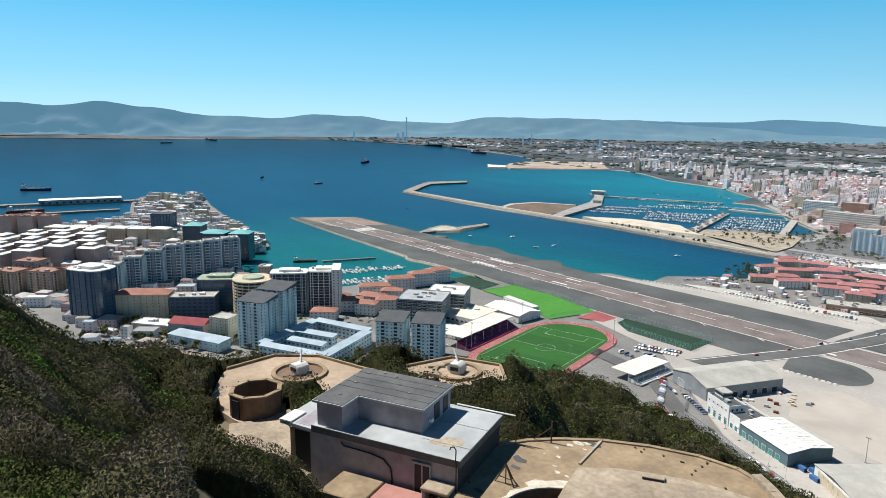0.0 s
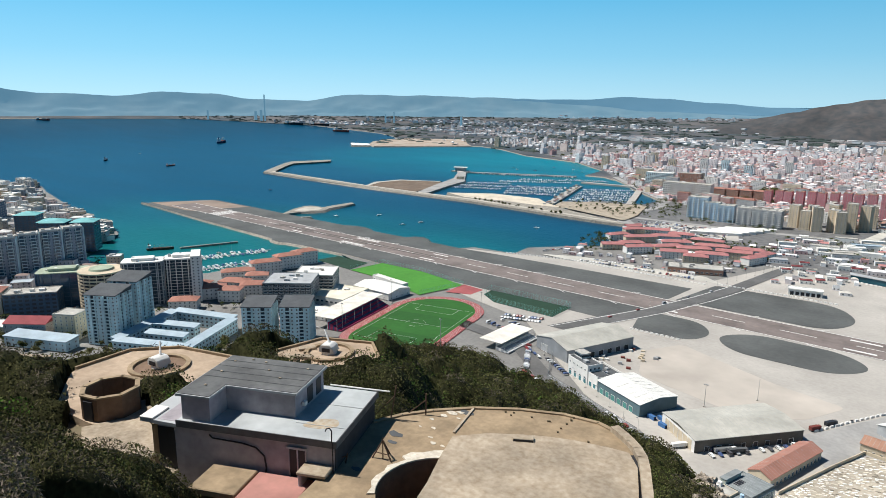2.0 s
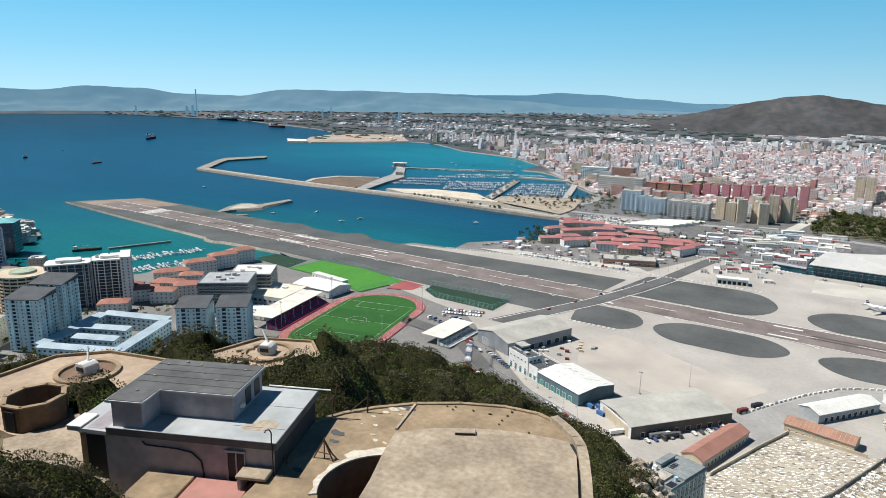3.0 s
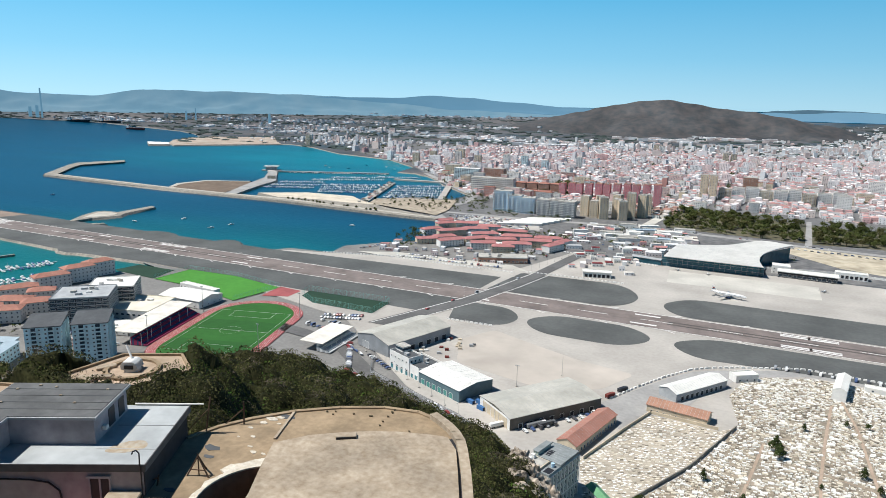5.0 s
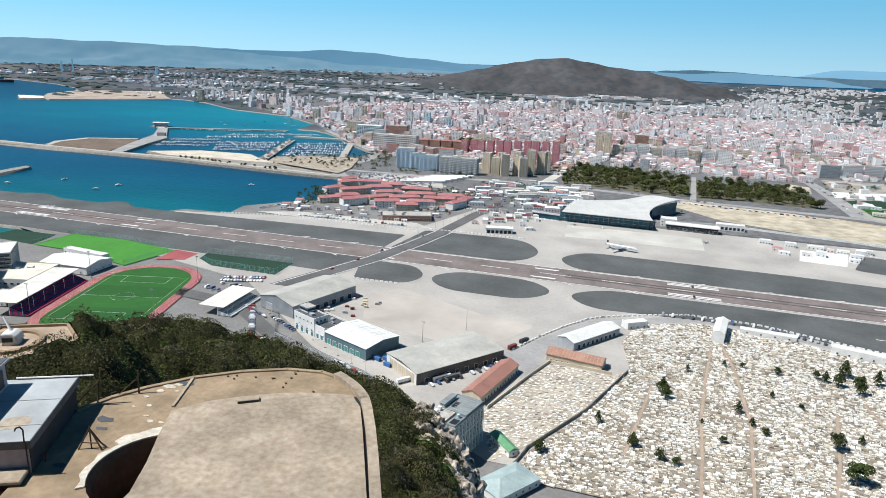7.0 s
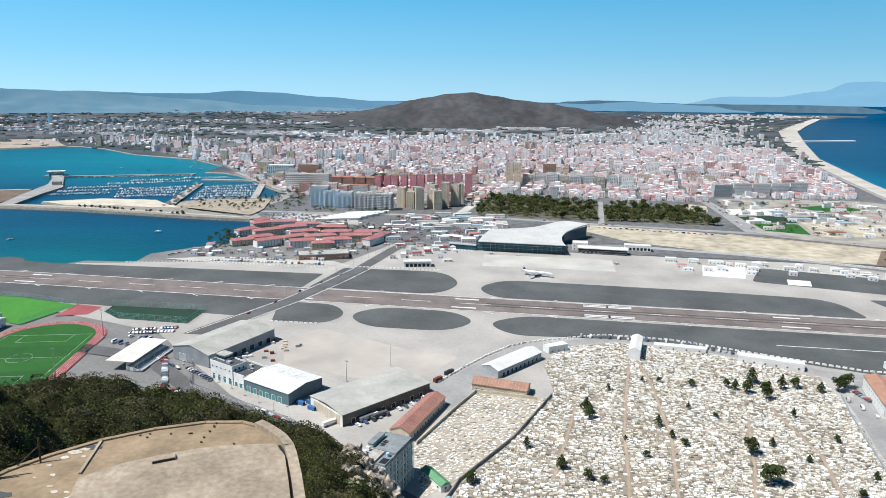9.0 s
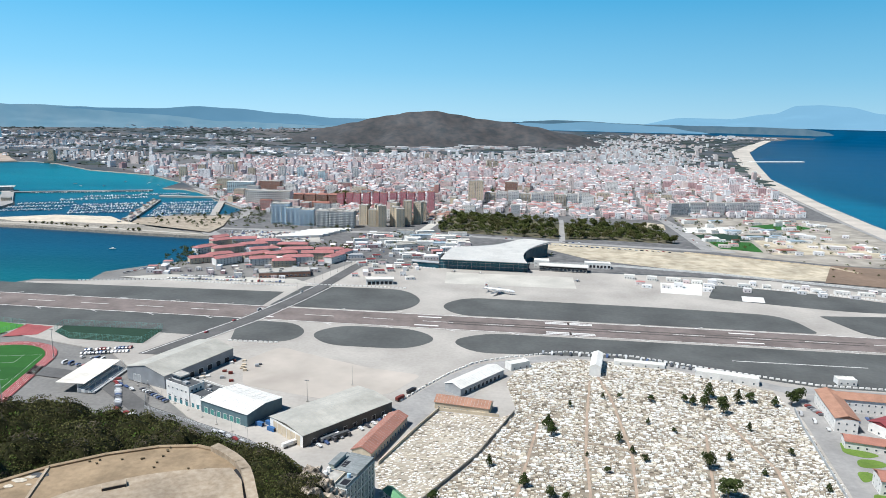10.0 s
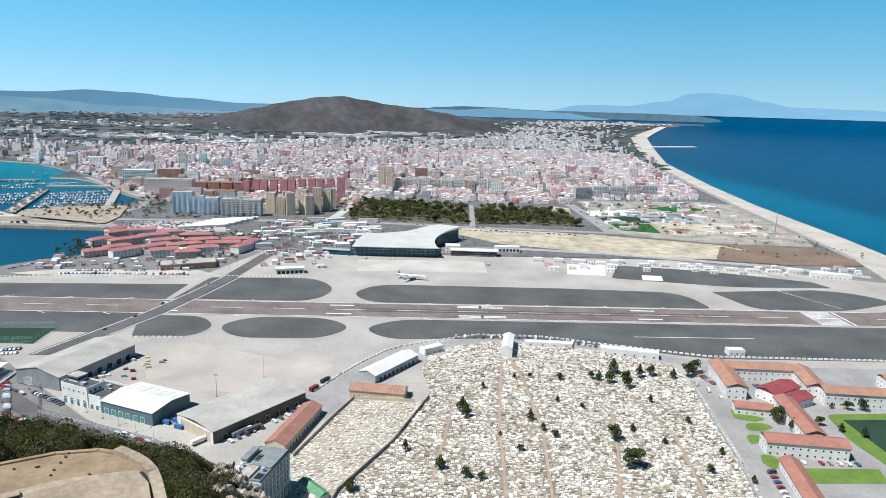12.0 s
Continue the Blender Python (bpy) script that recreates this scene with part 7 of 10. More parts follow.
# ---- cemetery ----
M_CEM = mat("stony_cemetery_ground", (0.36, 0.305, 0.235), (0.21, 0.175, 0.13), fine=3, big=22, contrast=0.4, dirt=0.25)
CEM = [(-44, 290), (-40, 318), (-14, 370), (8, 436), (0, 486), (10, 526), (54, 546), (104, 544), (166, 520), (201, 500), (200, 440), (188, 350), (176, 285)]
patch("cemetery_ground", CEM, 0.12, M_CEM, "stony pale cemetery ground", category="ground")
M_CEMOLD = mat("pale_trodden_cemetery_ground", (0.50, 0.44, 0.355), (0.33, 0.285, 0.22), fine=3, big=16, contrast=0.4, dirt=0.25)
CEMW = [(-74, 350), (-58, 400), (-44, 428), (-4, 424), (4, 432), (-18, 370), (-44, 318), (-58, 300)]
patch("cemetery_ground", CEMW, 0.12, M_CEMOLD, "stony pale old cemetery ground", category="ground")
PATHS = [((44, 290), (48, 340), (50, 385), (56, 440), (64, 500)), ((68, 290), (78, 390), (76, 470), (70, 520)), ((100, 290), (118, 360), (130, 420)), ((8, 330), (22, 420)), ((150, 300), (160, 380), (150, 440)), ((40, 400), (78, 390))]


def on_path(x, y, w=1.6):
    for line in PATHS:
        for (x0, y0), (x1, y1) in zip(line, line[1:]):
            dx, dy = x1 - x0, y1 - y0
            t = max(0, min(1, ((x - x0) * dx + (y - y0) * dy) / (dx * dx + dy * dy)))
            if (x - x0 - t * dx) ** 2 + (y - y0 - t * dy) ** 2 < w * w:
                return True
    return False


def graves():
    rng = random.Random(9)
    V, F = [], []

    def slab(x, y, rot, w, d, h, z=0.1, t=1.0):
        c, s = math.cos(rot), math.sin(rot)
        o = len(V)
        for zz, k in ((z, 1.0), (z + h, t)):
            for a, b in ((-w, -d), (w, -d), (w, d), (-w, d)):
                V.append((x + (a * c - b * s) * k / 2, y + (a * s + b * c) * k / 2, zz))
        F.extend(((o + 4, o + 5, o + 6, o + 7), (o, o + 1, o + 5, o + 4), (o + 1, o + 2, o + 6, o + 5), (o + 2, o + 3, o + 7, o + 6), (o + 3, o, o + 4, o + 7)))

    for poly_, gx, gy, big in ((CEM, 2.35, 1.75, False), (CEMW, 2.3, 1.5, True)):
        xs, ys = [p[0] for p in poly_], [p[1] for p in poly_]
        y = min(ys)
        row = 0
        while y < max(ys):
            x = min(xs) + rng.uniform(0, 2)
            while x < max(xs):
                px_, py_ = x + rng.uniform(-0.5, 0.5), y + rng.uniform(-0.5, 0.5)
                dens = noise.noise(Vector((px_ * 0.035, py_ * 0.035, 2.0)))
                if inside(px_, py_, poly_) and not (poly_ is CEM and on_path(px_, py_)) and rng.random() < 0.86 + 0.25 * dens:
                    rot = math.radians(rng.gauss(0, 6) + 18 * noise.noise(Vector((px_ * 0.02, py_ * 0.02, 7))))
                    k = rng.random()
                    if big:
                        if k < 0.88:
                            slab(px_, py_, rot + 0.5, rng.uniform(1.3, 2.1), rng.uniform(0.6, 1.1), rng.uniform(0.08, 0.26))
                    elif k < 0.55:
                        slab(px_, py_, rot, rng.uniform(1.6, 2.1), rng.uniform(0.7, 1.05), rng.uniform(0.25, 0.6))
                        if rng.random() < 0.55:
                            slab(px_ - 0.9, py_, rot, 0.2, rng.uniform(0.6, 0.9), rng.uniform(0.9, 1.5), t=0.92)
                    elif k < 0.85:
                        slab(px_, py_, rot, rng.uniform(1.8, 2.2), rng.uniform(0.9, 1.2), 0.25)
                        slab(px_, py_, rot, rng.uniform(1.2, 1.7), rng.uniform(0.5, 0.8), 0.7, t=0.85)
                    else:
                        slab(px_, py_, rot, rng.uniform(2.0, 3.2), rng.uniform(1.6, 2.4), rng.uniform(0.3, 0.9), t=0.95)
                x += gx * rng.uniform(0.75, 1.35)
            row += 1
            y += gy * (1.25 if row % 7 == 0 else 1.0)
    M_GRAVE = palette("grave_stones", ((0.86, 0.84, 0.78), (0.74, 0.68, 0.58), (0.82, 0.79, 0.72), (0.50, 0.44, 0.35), (0.87, 0.86, 0.82), (0.66, 0.59, 0.47), (0.22, 0.19, 0.15), (0.84, 0.82, 0.77)), dirt=0.12)
    return mesh_of("graves", V, F, [M_GRAVE])


tagged(new("grave_stones", graves()), "crowded white and grey grave slabs and headstones", "graves", kind="stuff")
M_REDPATH = mat("reddish_earth_path", (0.44, 0.34, 0.26), (0.36, 0.27, 0.20), fine=2, big=9)
for line in PATHS:
    a = [(x - 0.8, y) for x, y in line] + [(x + 0.8, y) for x, y in reversed(line)]
    patch("cemetery_path", a, 0.2, M_REDPATH, "narrow reddish earth path between graves", category="path")


def wall_run(name, label, pts, h, t, material, category="wall", kind="structure"):
    bm = bmesh.new()
    for (x0, y0), (x1, y1) in zip(pts, pts[1:]):
        a, b = Vector((x0, y0, 0)), Vector((x1, y1, 0))
        nrm = (b - a).cross(Vector((0, 0, 1))).normalized() * t / 2
        add_prism(bm, [tuple((a - nrm)[:2]), tuple((a + nrm)[:2]), tuple((b + nrm)[:2]), tuple((b - nrm)[:2])], -0.3, h)
    return tagged(new(name, bm_mesh(name, bm, material)), label, category, kind=kind)


wall_run("wall_cemetery", "weathered stone wall dividing the cemetery", [(-46, 300), (-42, 318), (-16, 370), (6, 434)], 2.2, 0.6, M_RIPRAP)
wall_run("wall_cemetery_east", "pale wall along the school road", [(204, 470), (198, 440), (186, 350), (174, 285)], 2.4, 0.5, M_GREYWALL)
wall_run("wall_old_cemetery", "pale boundary wall of the old cemetery", [(-72, 352), (-56, 402), (-46, 430), (-4, 426)], 2.2, 0.5, M_CREAM)
wall_run("wall_frontier", "long pale frontier wall", [(-60, 905), (110, 930), (260, 905), (470, 845), (560, 800)], 2.6, 0.4, M_WHITE)
wall_run("wall_sand_plot", "pale wall at the edge of the sandy plot", [(262, 1046), (446, 980), (470, 948)], 2.0, 0.4, M_CREAM)


def blocks():
    """Black and white painted barrier blocks in rows."""
    V, F = [], []
    rows = ([(-74, 442), (-60, 471), (-46, 497), (-29, 522), (-17, 532), (3, 543), (50, 564), (106, 562), (174, 540), (240, 520), (420, 516), (540, 515)], [(-505, 716), (-420, 738), (-330, 736), (-250, 738)], [(-236, 748), (-170, 752), (-120, 752)], [(-245, 543), (-200, 545)], [(250, 842), (300, 834), (361, 822), (430, 800)], [(-225, 880), (-100, 862)])
    for line in rows:
        for (x0, y0), (x1, y1) in zip(line, line[1:]):
            L = math.hypot(x1 - x0, y1 - y0)
            rot = math.atan2(y1 - y0, x1 - x0)
            k = 0.0
            while k < L:
                t = k / L
                cx, cy, c, s = x0 + (x1 - x0) * t, y0 + (y1 - y0) * t, math.cos(rot), math.sin(rot)
                o = len(V)
                for zz, q in ((0.0, 1.0), (1.3, 0.8)):
                    for a, b in ((-1.7, -0.6), (1.7, -0.6), (1.7, 0.6), (-1.7, 0.6)):
                        V.append((cx + a * q * c - b * q * s, cy + a * q * s + b * q * c, zz))
                F.extend(((o + 4, o + 5, o + 6, o + 7), (o, o + 1, o + 5, o + 4), (o + 1, o + 2, o + 6, o + 5), (o + 2, o + 3, o + 7, o + 6), (o + 3, o, o + 4, o + 7)))
                k += 4.6
    return mesh_of("barrier_blocks", V, F, [M_WHITE])


tagged(new("barrier_blocks", blocks()), "rows of white barrier blocks along the airfield", "barrier", kind="stuff")


# ---- marina, boats and ships ----
# the basins: west of the office quay, the middle one, the one east of the central pier, the north mole
PONTOONS = [((-1042, 1296), (-944, 1352), 4), ((-1026, 1246), (-925, 1300), 4), ((-1012, 1204), (-905, 1252), 4), ((-925, 1305), (-806, 1378), 4), ((-905, 1272), (-790, 1340), 4), ((-886, 1240), (-775, 1302), 4), ((-868, 1208), (-760, 1262), 4),
            ((-768, 1382), (-668, 1440), 3), ((-754, 1346), (-650, 1400), 3), ((-742, 1312), (-634, 1362), 3), ((-730, 1278), (-618, 1326), 3), ((-718, 1244), (-604, 1290), 3), ((-706, 1210), (-600, 1250), 3),
            ((-1150, 1476), (-905, 1590), 6), ((-1004, 1376), (-850, 1478), 6), ((-900, 1520), (-790, 1560), 5), ((-990, 1440), (-880, 1510), 5), ((-782, 419), (-758, 520), 4), ((-728, 397), (-714, 470), 4)]


def strip(name, label, a, b, w, z, material, category="pontoon"):
    p, q = Vector((*a, 0)), Vector((*b, 0))
    n = (q - p).cross(Vector((0, 0, 1))).normalized() * w / 2
    return tagged(new(name, prism(name, [tuple((p - n)[:2]), tuple((p + n)[:2]), tuple((q + n)[:2]), tuple((q - n)[:2])], SEA - 0.6, z, material)), label, category, kind="structure")


strip("quay_central", "broad pale central marina pier", (-688, 1100), (-797, 1416), 18, 0.6, M_CONC, "pier")
strip("quay_north", "pale north mole of the marina", (-830, 1490), (-690, 1500), 14, 0.6, M_CONC, "pier")
strip("quay_east", "pale east quay of the marina", (-578, 1228), (-672, 1486), 14, 0.6, M_CONC, "pier")
strip("quay_west", "pale mole with moored boats", (-1184, 1465), (-905, 1592), 12, 0.4, M_LIGHTROAD, "pier")
strip("jetty_posts", "long dark jetty standing on posts", (-852, 440), (-830, 515), 3, -0.5, M_RIPRAP, "jetty")
for a, b, w in PONTOONS:
    strip("pontoon", "narrow pale floating pontoon", a, b, 2.0, SEA + 0.7, M_GREYWALL)
strip("quay_office", "small concrete quay under the harbour office", (-1220, 1480), (-1160, 1430), 16, 0.1, M_CONC, "pier")
strip("quay_office_end", "broad concrete quay end", (-1240, 1482), (-1196, 1490), 30, 0.0, M_CONC, "pier")
building("harbour_office", "white harbour office on stilts with an overhanging roof", -1218, 1486, 30, 30, 16, 9, M_GREYWALL, M_WHITEROOF, floors=2, cols=6, cold=3, over=5)
building("quay_house", "low pale house at the quay's end", -1078, 1314, 30, 18, 12, 7, M_CREAM, M_FLATROOF, floors=2, cols=4, cold=2)


def boat_proto(name, label, length, mast):
    e = thing(name, label, "boat", pose(-790, 462, SEA))
    bm = bmesh.new()
    w = length * 0.16
    sect = [(-0.5, 0.85), (-0.2, 1.0), (0.15, 0.95), (0.38, 0.6), (0.5, 0.04)]
    rows = []
    for t, k in sect:
        rows.append([bm.verts.new(c) for c in ((t * length, -w * k, 1.0 + 0.5 * max(0, t)), (t * length, -w * k * 0.6, -0.3), (t * length, w * k * 0.6, -0.3), (t * length, w * k, 1.0 + 0.5 * max(0, t)))])
    for a, b in zip(rows, rows[1:]):
        for k in range(3):
            bm.faces.new((a[k], a[k + 1], b[k + 1], b[k]))
        bm.faces.new((a[3], a[0], b[0], b[3]))
    bm.faces.new(rows[0])
    bmesh.ops.recalc_face_normals(bm, faces=bm.faces[:])
    part("hull", bm_mesh("hull", bm, M_BOAT), e)
    part("cabin", box("cabin", -0.18 * length, -w * 0.6, 1.0, 0.16 * length, w * 0.6, 2.0, M_GUNWHITE_, bevel=0.15), e)
    part("cabin_window", box("cabin_window", -0.185 * length, -w * 0.61, 1.45, 0.165 * length, w * 0.61, 1.8, M_DARK), e)
    if mast:
        part("mast", tube("mast", (0.08 * length, 0, 1.0), (0.08 * length, 0, length * 1.15), 0.09, M_METAL, n=5), e)
    return e


M_BOAT = palette("boat_hulls", ((0.80, 0.79, 0.76), (0.78, 0.78, 0.78), (0.72, 0.70, 0.66), (0.12, 0.17, 0.30), (0.80, 0.78, 0.72)), source="o", rough=0.4)
M_GUNWHITE_ = mat("white_boat_cabin", (0.80, 0.79, 0.77), (0.72, 0.71, 0.69), fine=1, big=4, rough=0.4)
BOATS = [boat_proto("sailing_boat", "white sailing boat moored at a pontoon", 12, True), boat_proto("motor_boat", "white motor boat moored at a pontoon", 10, False)]
bc = 0
BR = random.Random(13)
for a, b, w in PONTOONS:
    L = math.hypot(b[0] - a[0], b[1] - a[1])
    ang = math.degrees(math.atan2(b[1] - a[1], b[0] - a[0]))
    k = 6.0
    while k < L - 4:
        for s in (-1, 1):
            if BR.random() < 0.3:
                t = k / L
                off = 8.5 * s
                x, y = a[0] + (b[0] - a[0]) * t - off * math.sin(radians(ang)), a[1] + (b[1] - a[1]) * t + off * math.cos(radians(ang))
                c = copy_thing(BOATS[BR.randrange(2)], pose(x, y, SEA, 0, 0, ang + 90 * s + BR.uniform(-4, 4)))
                q = BR.uniform(0.8, 1.5)
                c.scale = (q, q, q)
                c["group"] = "boats in the marinas"
                bc += 1
        k += BR.uniform(8.0, 12.0)
for x, y, r in ((-1269, 877, 20), (-854, 815, 80), (-760, 778, 30), (-752, 814, 60), (-583, 907, 10), (-900, 756, 10), (-2409, 1122, 40), (-1130, 1640, 0), (-1180, 1690, 30), (-1010, 1760, 60), (-1080, 1660, 15), (-960, 1720, 10), (-1085, 1770, 40)):
    c = copy_thing(BOATS[1], pose(x, y, SEA, 0, 0, r))
    c["label"], c["group"] = "small white boat lying at anchor", "boats at anchor"
BOATS[0]["group"] = BOATS[1]["group"] = "boats in the marinas"


def ship(x, y, rot, length, hullm, deckm, label, cranes=3):
    wx, wy, wz = warp(x, y, SEA)
    s = math.hypot(wx, wy) / math.hypot(x, y)
    e = thing("cargo_ship", label, "ship", Matrix.Translation((wx, wy, wz)) @ pose(0, 0, 0, 0, 0, rot), "ships in the bay")
    e.scale = (s, s, s)
    bm = bmesh.new()
    w, h = length * 0.085, length * 0.075
    rows = []
    for t, k in ((-0.5, 0.8), (-0.42, 1.0), (0.32, 1.0), (0.44, 0.6), (0.52, 0.03)):
        up = h * (1.0 if t < 0.3 else 1.25)
        rows.append([bm.verts.new(c) for c in ((t * length, -w * k, up), (t * length * 0.96, -w * k * 0.8, -1), (t * length * 0.96, w * k * 0.8, -1), (t * length, w * k, up))])
    for a, b in zip(rows, rows[1:]):
        for k in range(3):
            bm.faces.new((a[k], a[k + 1], b[k + 1], b[k]))
        bm.faces.new((a[3], a[0], b[0], b[3]))
    bm.faces.new(rows[0])
    bmesh.ops.recalc_face_normals(bm, faces=bm.faces[:])
    part("hull", bm_mesh("hull", bm, hullm), e)
    part("bridge_house", box("bridge_house", -0.44 * length, -w * 0.85, h, -0.32 * length, w * 0.85, h + length * 0.13, M_WHITE, bevel=0.3), e)
    part("bridge_window", box("bridge_window", -0.318 * length, -w * 0.8, h + length * 0.105, -0.317 * length + 0.3, w * 0.8, h + length * 0.12, M_DARK), e)
    part("funnel", tube("funnel", (-0.41 * length, 0, h + length * 0.13), (-0.415 * length, 0, h + length * 0.19), length * 0.02, hullm, n=10), e)
    for k in range(4):
        t = -0.27 + 0.15 * k
        part("hatch_cover", box("hatch_cover", t * length, -w * 0.7, h, (t + 0.12) * length, w * 0.7, h + length * 0.025, deckm, bevel=0.2), e)
    for k in range(cranes):
        t = -0.2 + 0.2 * k
        part("deck_crane", tube("deck_crane", (t * length, 0, h), (t * length, 0, h + length * 0.12), length * 0.008, M_CREAM, n=6), e)
        part("crane_arm", tube("crane_arm", (t * length, 0, h + length * 0.11), ((t + 0.14) * length, 0, h + length * 0.14), length * 0.005, M_CREAM, n=6), e)
    part("fore_mast", tube("fore_mast", (0.42 * length, 0, h), (0.42 * length, 0, h + length * 0.1), length * 0.004, M_WHITE, n=6), e)
    return e


M_HULLR, M_HULLB, M_HULLK = mat("dull_red_hull", (0.20, 0.05, 0.04), fine=4, big=20), mat("dark_blue_hull", (0.03, 0.05, 0.11), fine=4, big=20), mat("black_hull", (0.03, 0.03, 0.035), fine=4, big=20)
M_DECK = mat("ship_deck", (0.26, 0.16, 0.12), (0.20, 0.13, 0.10), fine=4, big=20)
ship(-2139, 237, 60, 78, M_HULLB, M_CREAM, "dark blue cargo ship with a white bridge at anchor")
ship(-2227, 925, 150, 48, M_HULLK, M_DECK, "small dark ship at anchor", 1)
ship(-1925, 986, 110, 36, M_HULLR, M_DECK, "small red-hulled tug at anchor", 0)
ship(-2749, 1655, 130, 100, M_HULLB, M_HULLR, "blue and red cargo ship with deck cranes", 3)
ship(-3181, 2727, 10, 120, M_HULLR, M_DECK, "long red tanker near the far shore", 1)
ship(-4220, 3154, 20, 160, M_HULLK, M_DECK, "dark tanker at the far quay", 1)
ship(-3975, 3205, 15, 160, M_HULLK, M_DECK, "dark tanker moored at the far quay", 1)
ship(-5561, 1530, 80, 90, M_HULLK, M_WHITE, "small far ship off the western shore", 1)
ship(-6127, 2079, 40, 110, M_HULLR, M_WHITE, "small far ship near the beach", 1)
ship(-1430, 150, 82, 60, M_HULLK, M_DECK, "dark ship moored at the harbour mole", 1)
ship(-1660, 160, 80, 70, M_HULLR, M_CREAM, "ship moored at the port quay", 2)
strip("mole", "long dark harbour mole", (-1620, 60), (-1590, 330), 14, 1.0, M_RIPRAP, "mole")
strip("mole_outer", "long pale outer mole", (-1800, 100), (-1740, 400), 22, 1.5, M_RIPRAP, "mole")
# dredger by the small jetty
ship(-868, 420, 60, 34, M_RUST, M_RUST, "rusty dredging barge beside the jetty", 2)

# ---- refinery chimney and far industry ----
for x, y, h, r in ((-4975, 3420, 220, 7), (-5060, 3440, 90, 14), (-5120, 3425, 80, 14), (-4100, 4000, 70, 8), (-4040, 4040, 90, 6), (-3200, 3900, 70, 10), (-5600, 3250, 80, 10)):
    wx, wy, wz = warp(x, y, 0)
    s = math.hypot(wx, wy) / math.hypot(x, y)
    e = thing("chimney", "tall far refinery chimney or tower", "chimney", Matrix.Translation((wx, wy, wz)), "refinery towers")
    # the shaft takes the hills' self-lit haze material
    part("shaft", tube("shaft", (0, 0, -20 * s), (0, 0, h * s), r * s, M_HAZE, r * s * 0.8, 10), e)
pier = strip("pier_east", "white stone pier running out from the beach", (1170, 3560), (1480, 3700), 26, 3.0, M_WHITE, "pier")
for v in pier.data.vertices:
    v.co = warp(*v.co)


# ---- vehicles ----
M_CAR = palette("car_paint", ((0.75, 0.75, 0.74), (0.80, 0.79, 0.77), (0.10, 0.10, 0.11), (0.35, 0.36, 0.37), (0.30, 0.05, 0.05), (0.08, 0.12, 0.25), (0.60, 0.60, 0.60)), source="o", rough=0.3, spec=0.5)
M_TYRE = mat("black_rubber", (0.03, 0.03, 0.03), fine=0.2, big=1)


def car_proto(name, label, length, height, van=False):
    e = thing(name, label, "car", pose(-112, 374, 0.1))
    bm = bmesh.new()
    L, w = length / 2, 0.9
    prof = [(-L, 0.35), (-L, 0.95), (-L * 0.75, height), (L * 0.85 if van else L * 0.25, height), (L * 0.95 if van else L * 0.55, 0.98), (L, 0.85), (L, 0.35)]
    a = [bm.verts.new((x, -w, z)) for x, z in prof]
    b = [bm.verts.new((x, w, z)) for x, z in prof]
    bm.faces.new(a)
    bm.faces.new(b[::-1])
    for k in range(len(prof)):
        n = (k + 1) % len(prof)
        bm.faces.new((a[k], b[k], b[n], a[n]))
    bmesh.ops.recalc_face_normals(bm, faces=bm.faces[:])
    part("body", bm_mesh("body", bm, M_CAR), e)
    part("glass", box("glass", -L * 0.7, -w - 0.02, 1.0, L * (0.8 if van else 0.3), w + 0.02, height - 0.12, M_DARK, bevel=0.02), e)
    for sx in (-0.62, 0.62):
        for sy in (-1, 1):
            part("wheel", tube("wheel", (L * sx, sy * (w - 0.12), 0.32), (L * sx, sy * (w + 0.04), 0.32), 0.32, M_TYRE, n=10), e)
    return e


CARS = [car_proto("parked_car", "parked saloon car on the asphalt", 4.4, 1.45), car_proto("parked_van", "parked van with a tall body", 5.4, 2.3, True)]
CR = random.Random(17)


def park(x, y, rot, van=0.2, group="parked cars"):
    c = copy_thing(CARS[1 if CR.random() < van else 0], pose(x, y, 0.3, 0, 0, rot + CR.uniform(-3, 3)))
    c["group"] = group


def car_row(x0, y0, x1, y1, n, rot, van=0.15, fill=0.85):
    for k in range(n):
        if CR.random() < fill:
            t = k / max(1, n - 1)
            park(x0 + (x1 - x0) * t, y0 + (y1 - y0) * t, rot, van)


car_row(-112, 368, -72, 420, 13, -38, 0.4)
car_row(-262, 431, -236, 415, 9, 60, 0.1)
car_row(-182, 376, -160, 366, 5, -25, 0.2)
car_row(-300, 446, -270, 430, 6, -30, 0.1)
car_row(-410, 745, -270, 752, 34, 90, 0.05, 0.9)
car_row(-400, 760, -320, 764, 20, 90, 0.05, 0.8)
car_row(-475, 760, -462, 790, 8, 20, 0.1)
car_row(-275, 560, -215, 790, 7, 74, 0.2)
car_row(-480, 300, -455, 355, 10, 40, 0.1)
car_row(-500, 345, -470, 352, 8, 40, 0.1)
car_row(-350, 470, -300, 462, 9, 80, 0.3)
car_row(-345, 485, -320, 480, 6, 80, 0.3)
car_row(228, 446, 240, 456, 4, 80, 0.1)
car_row(214, 352, 256, 350, 9, 90, 0.05)
car_row(200, 340, 194, 305, 8, 10, 0.1)
car_row(205, 462, 214, 440, 3, 80, 0.3)
car_row(-700, 120, -640, 210, 12, 60, 0.1)
for k in range(40):
    park(CR.uniform(-480, -320), CR.uniform(1015, 1085), CR.choice((20, 110)), 0.05, "cars in the open car park")
for k in range(24):
    t = k / 23
    park(50 + 190 * t, 1066 - 24 * t + CR.uniform(-3, 3), -8, 0.1, "cars along the frontier road")


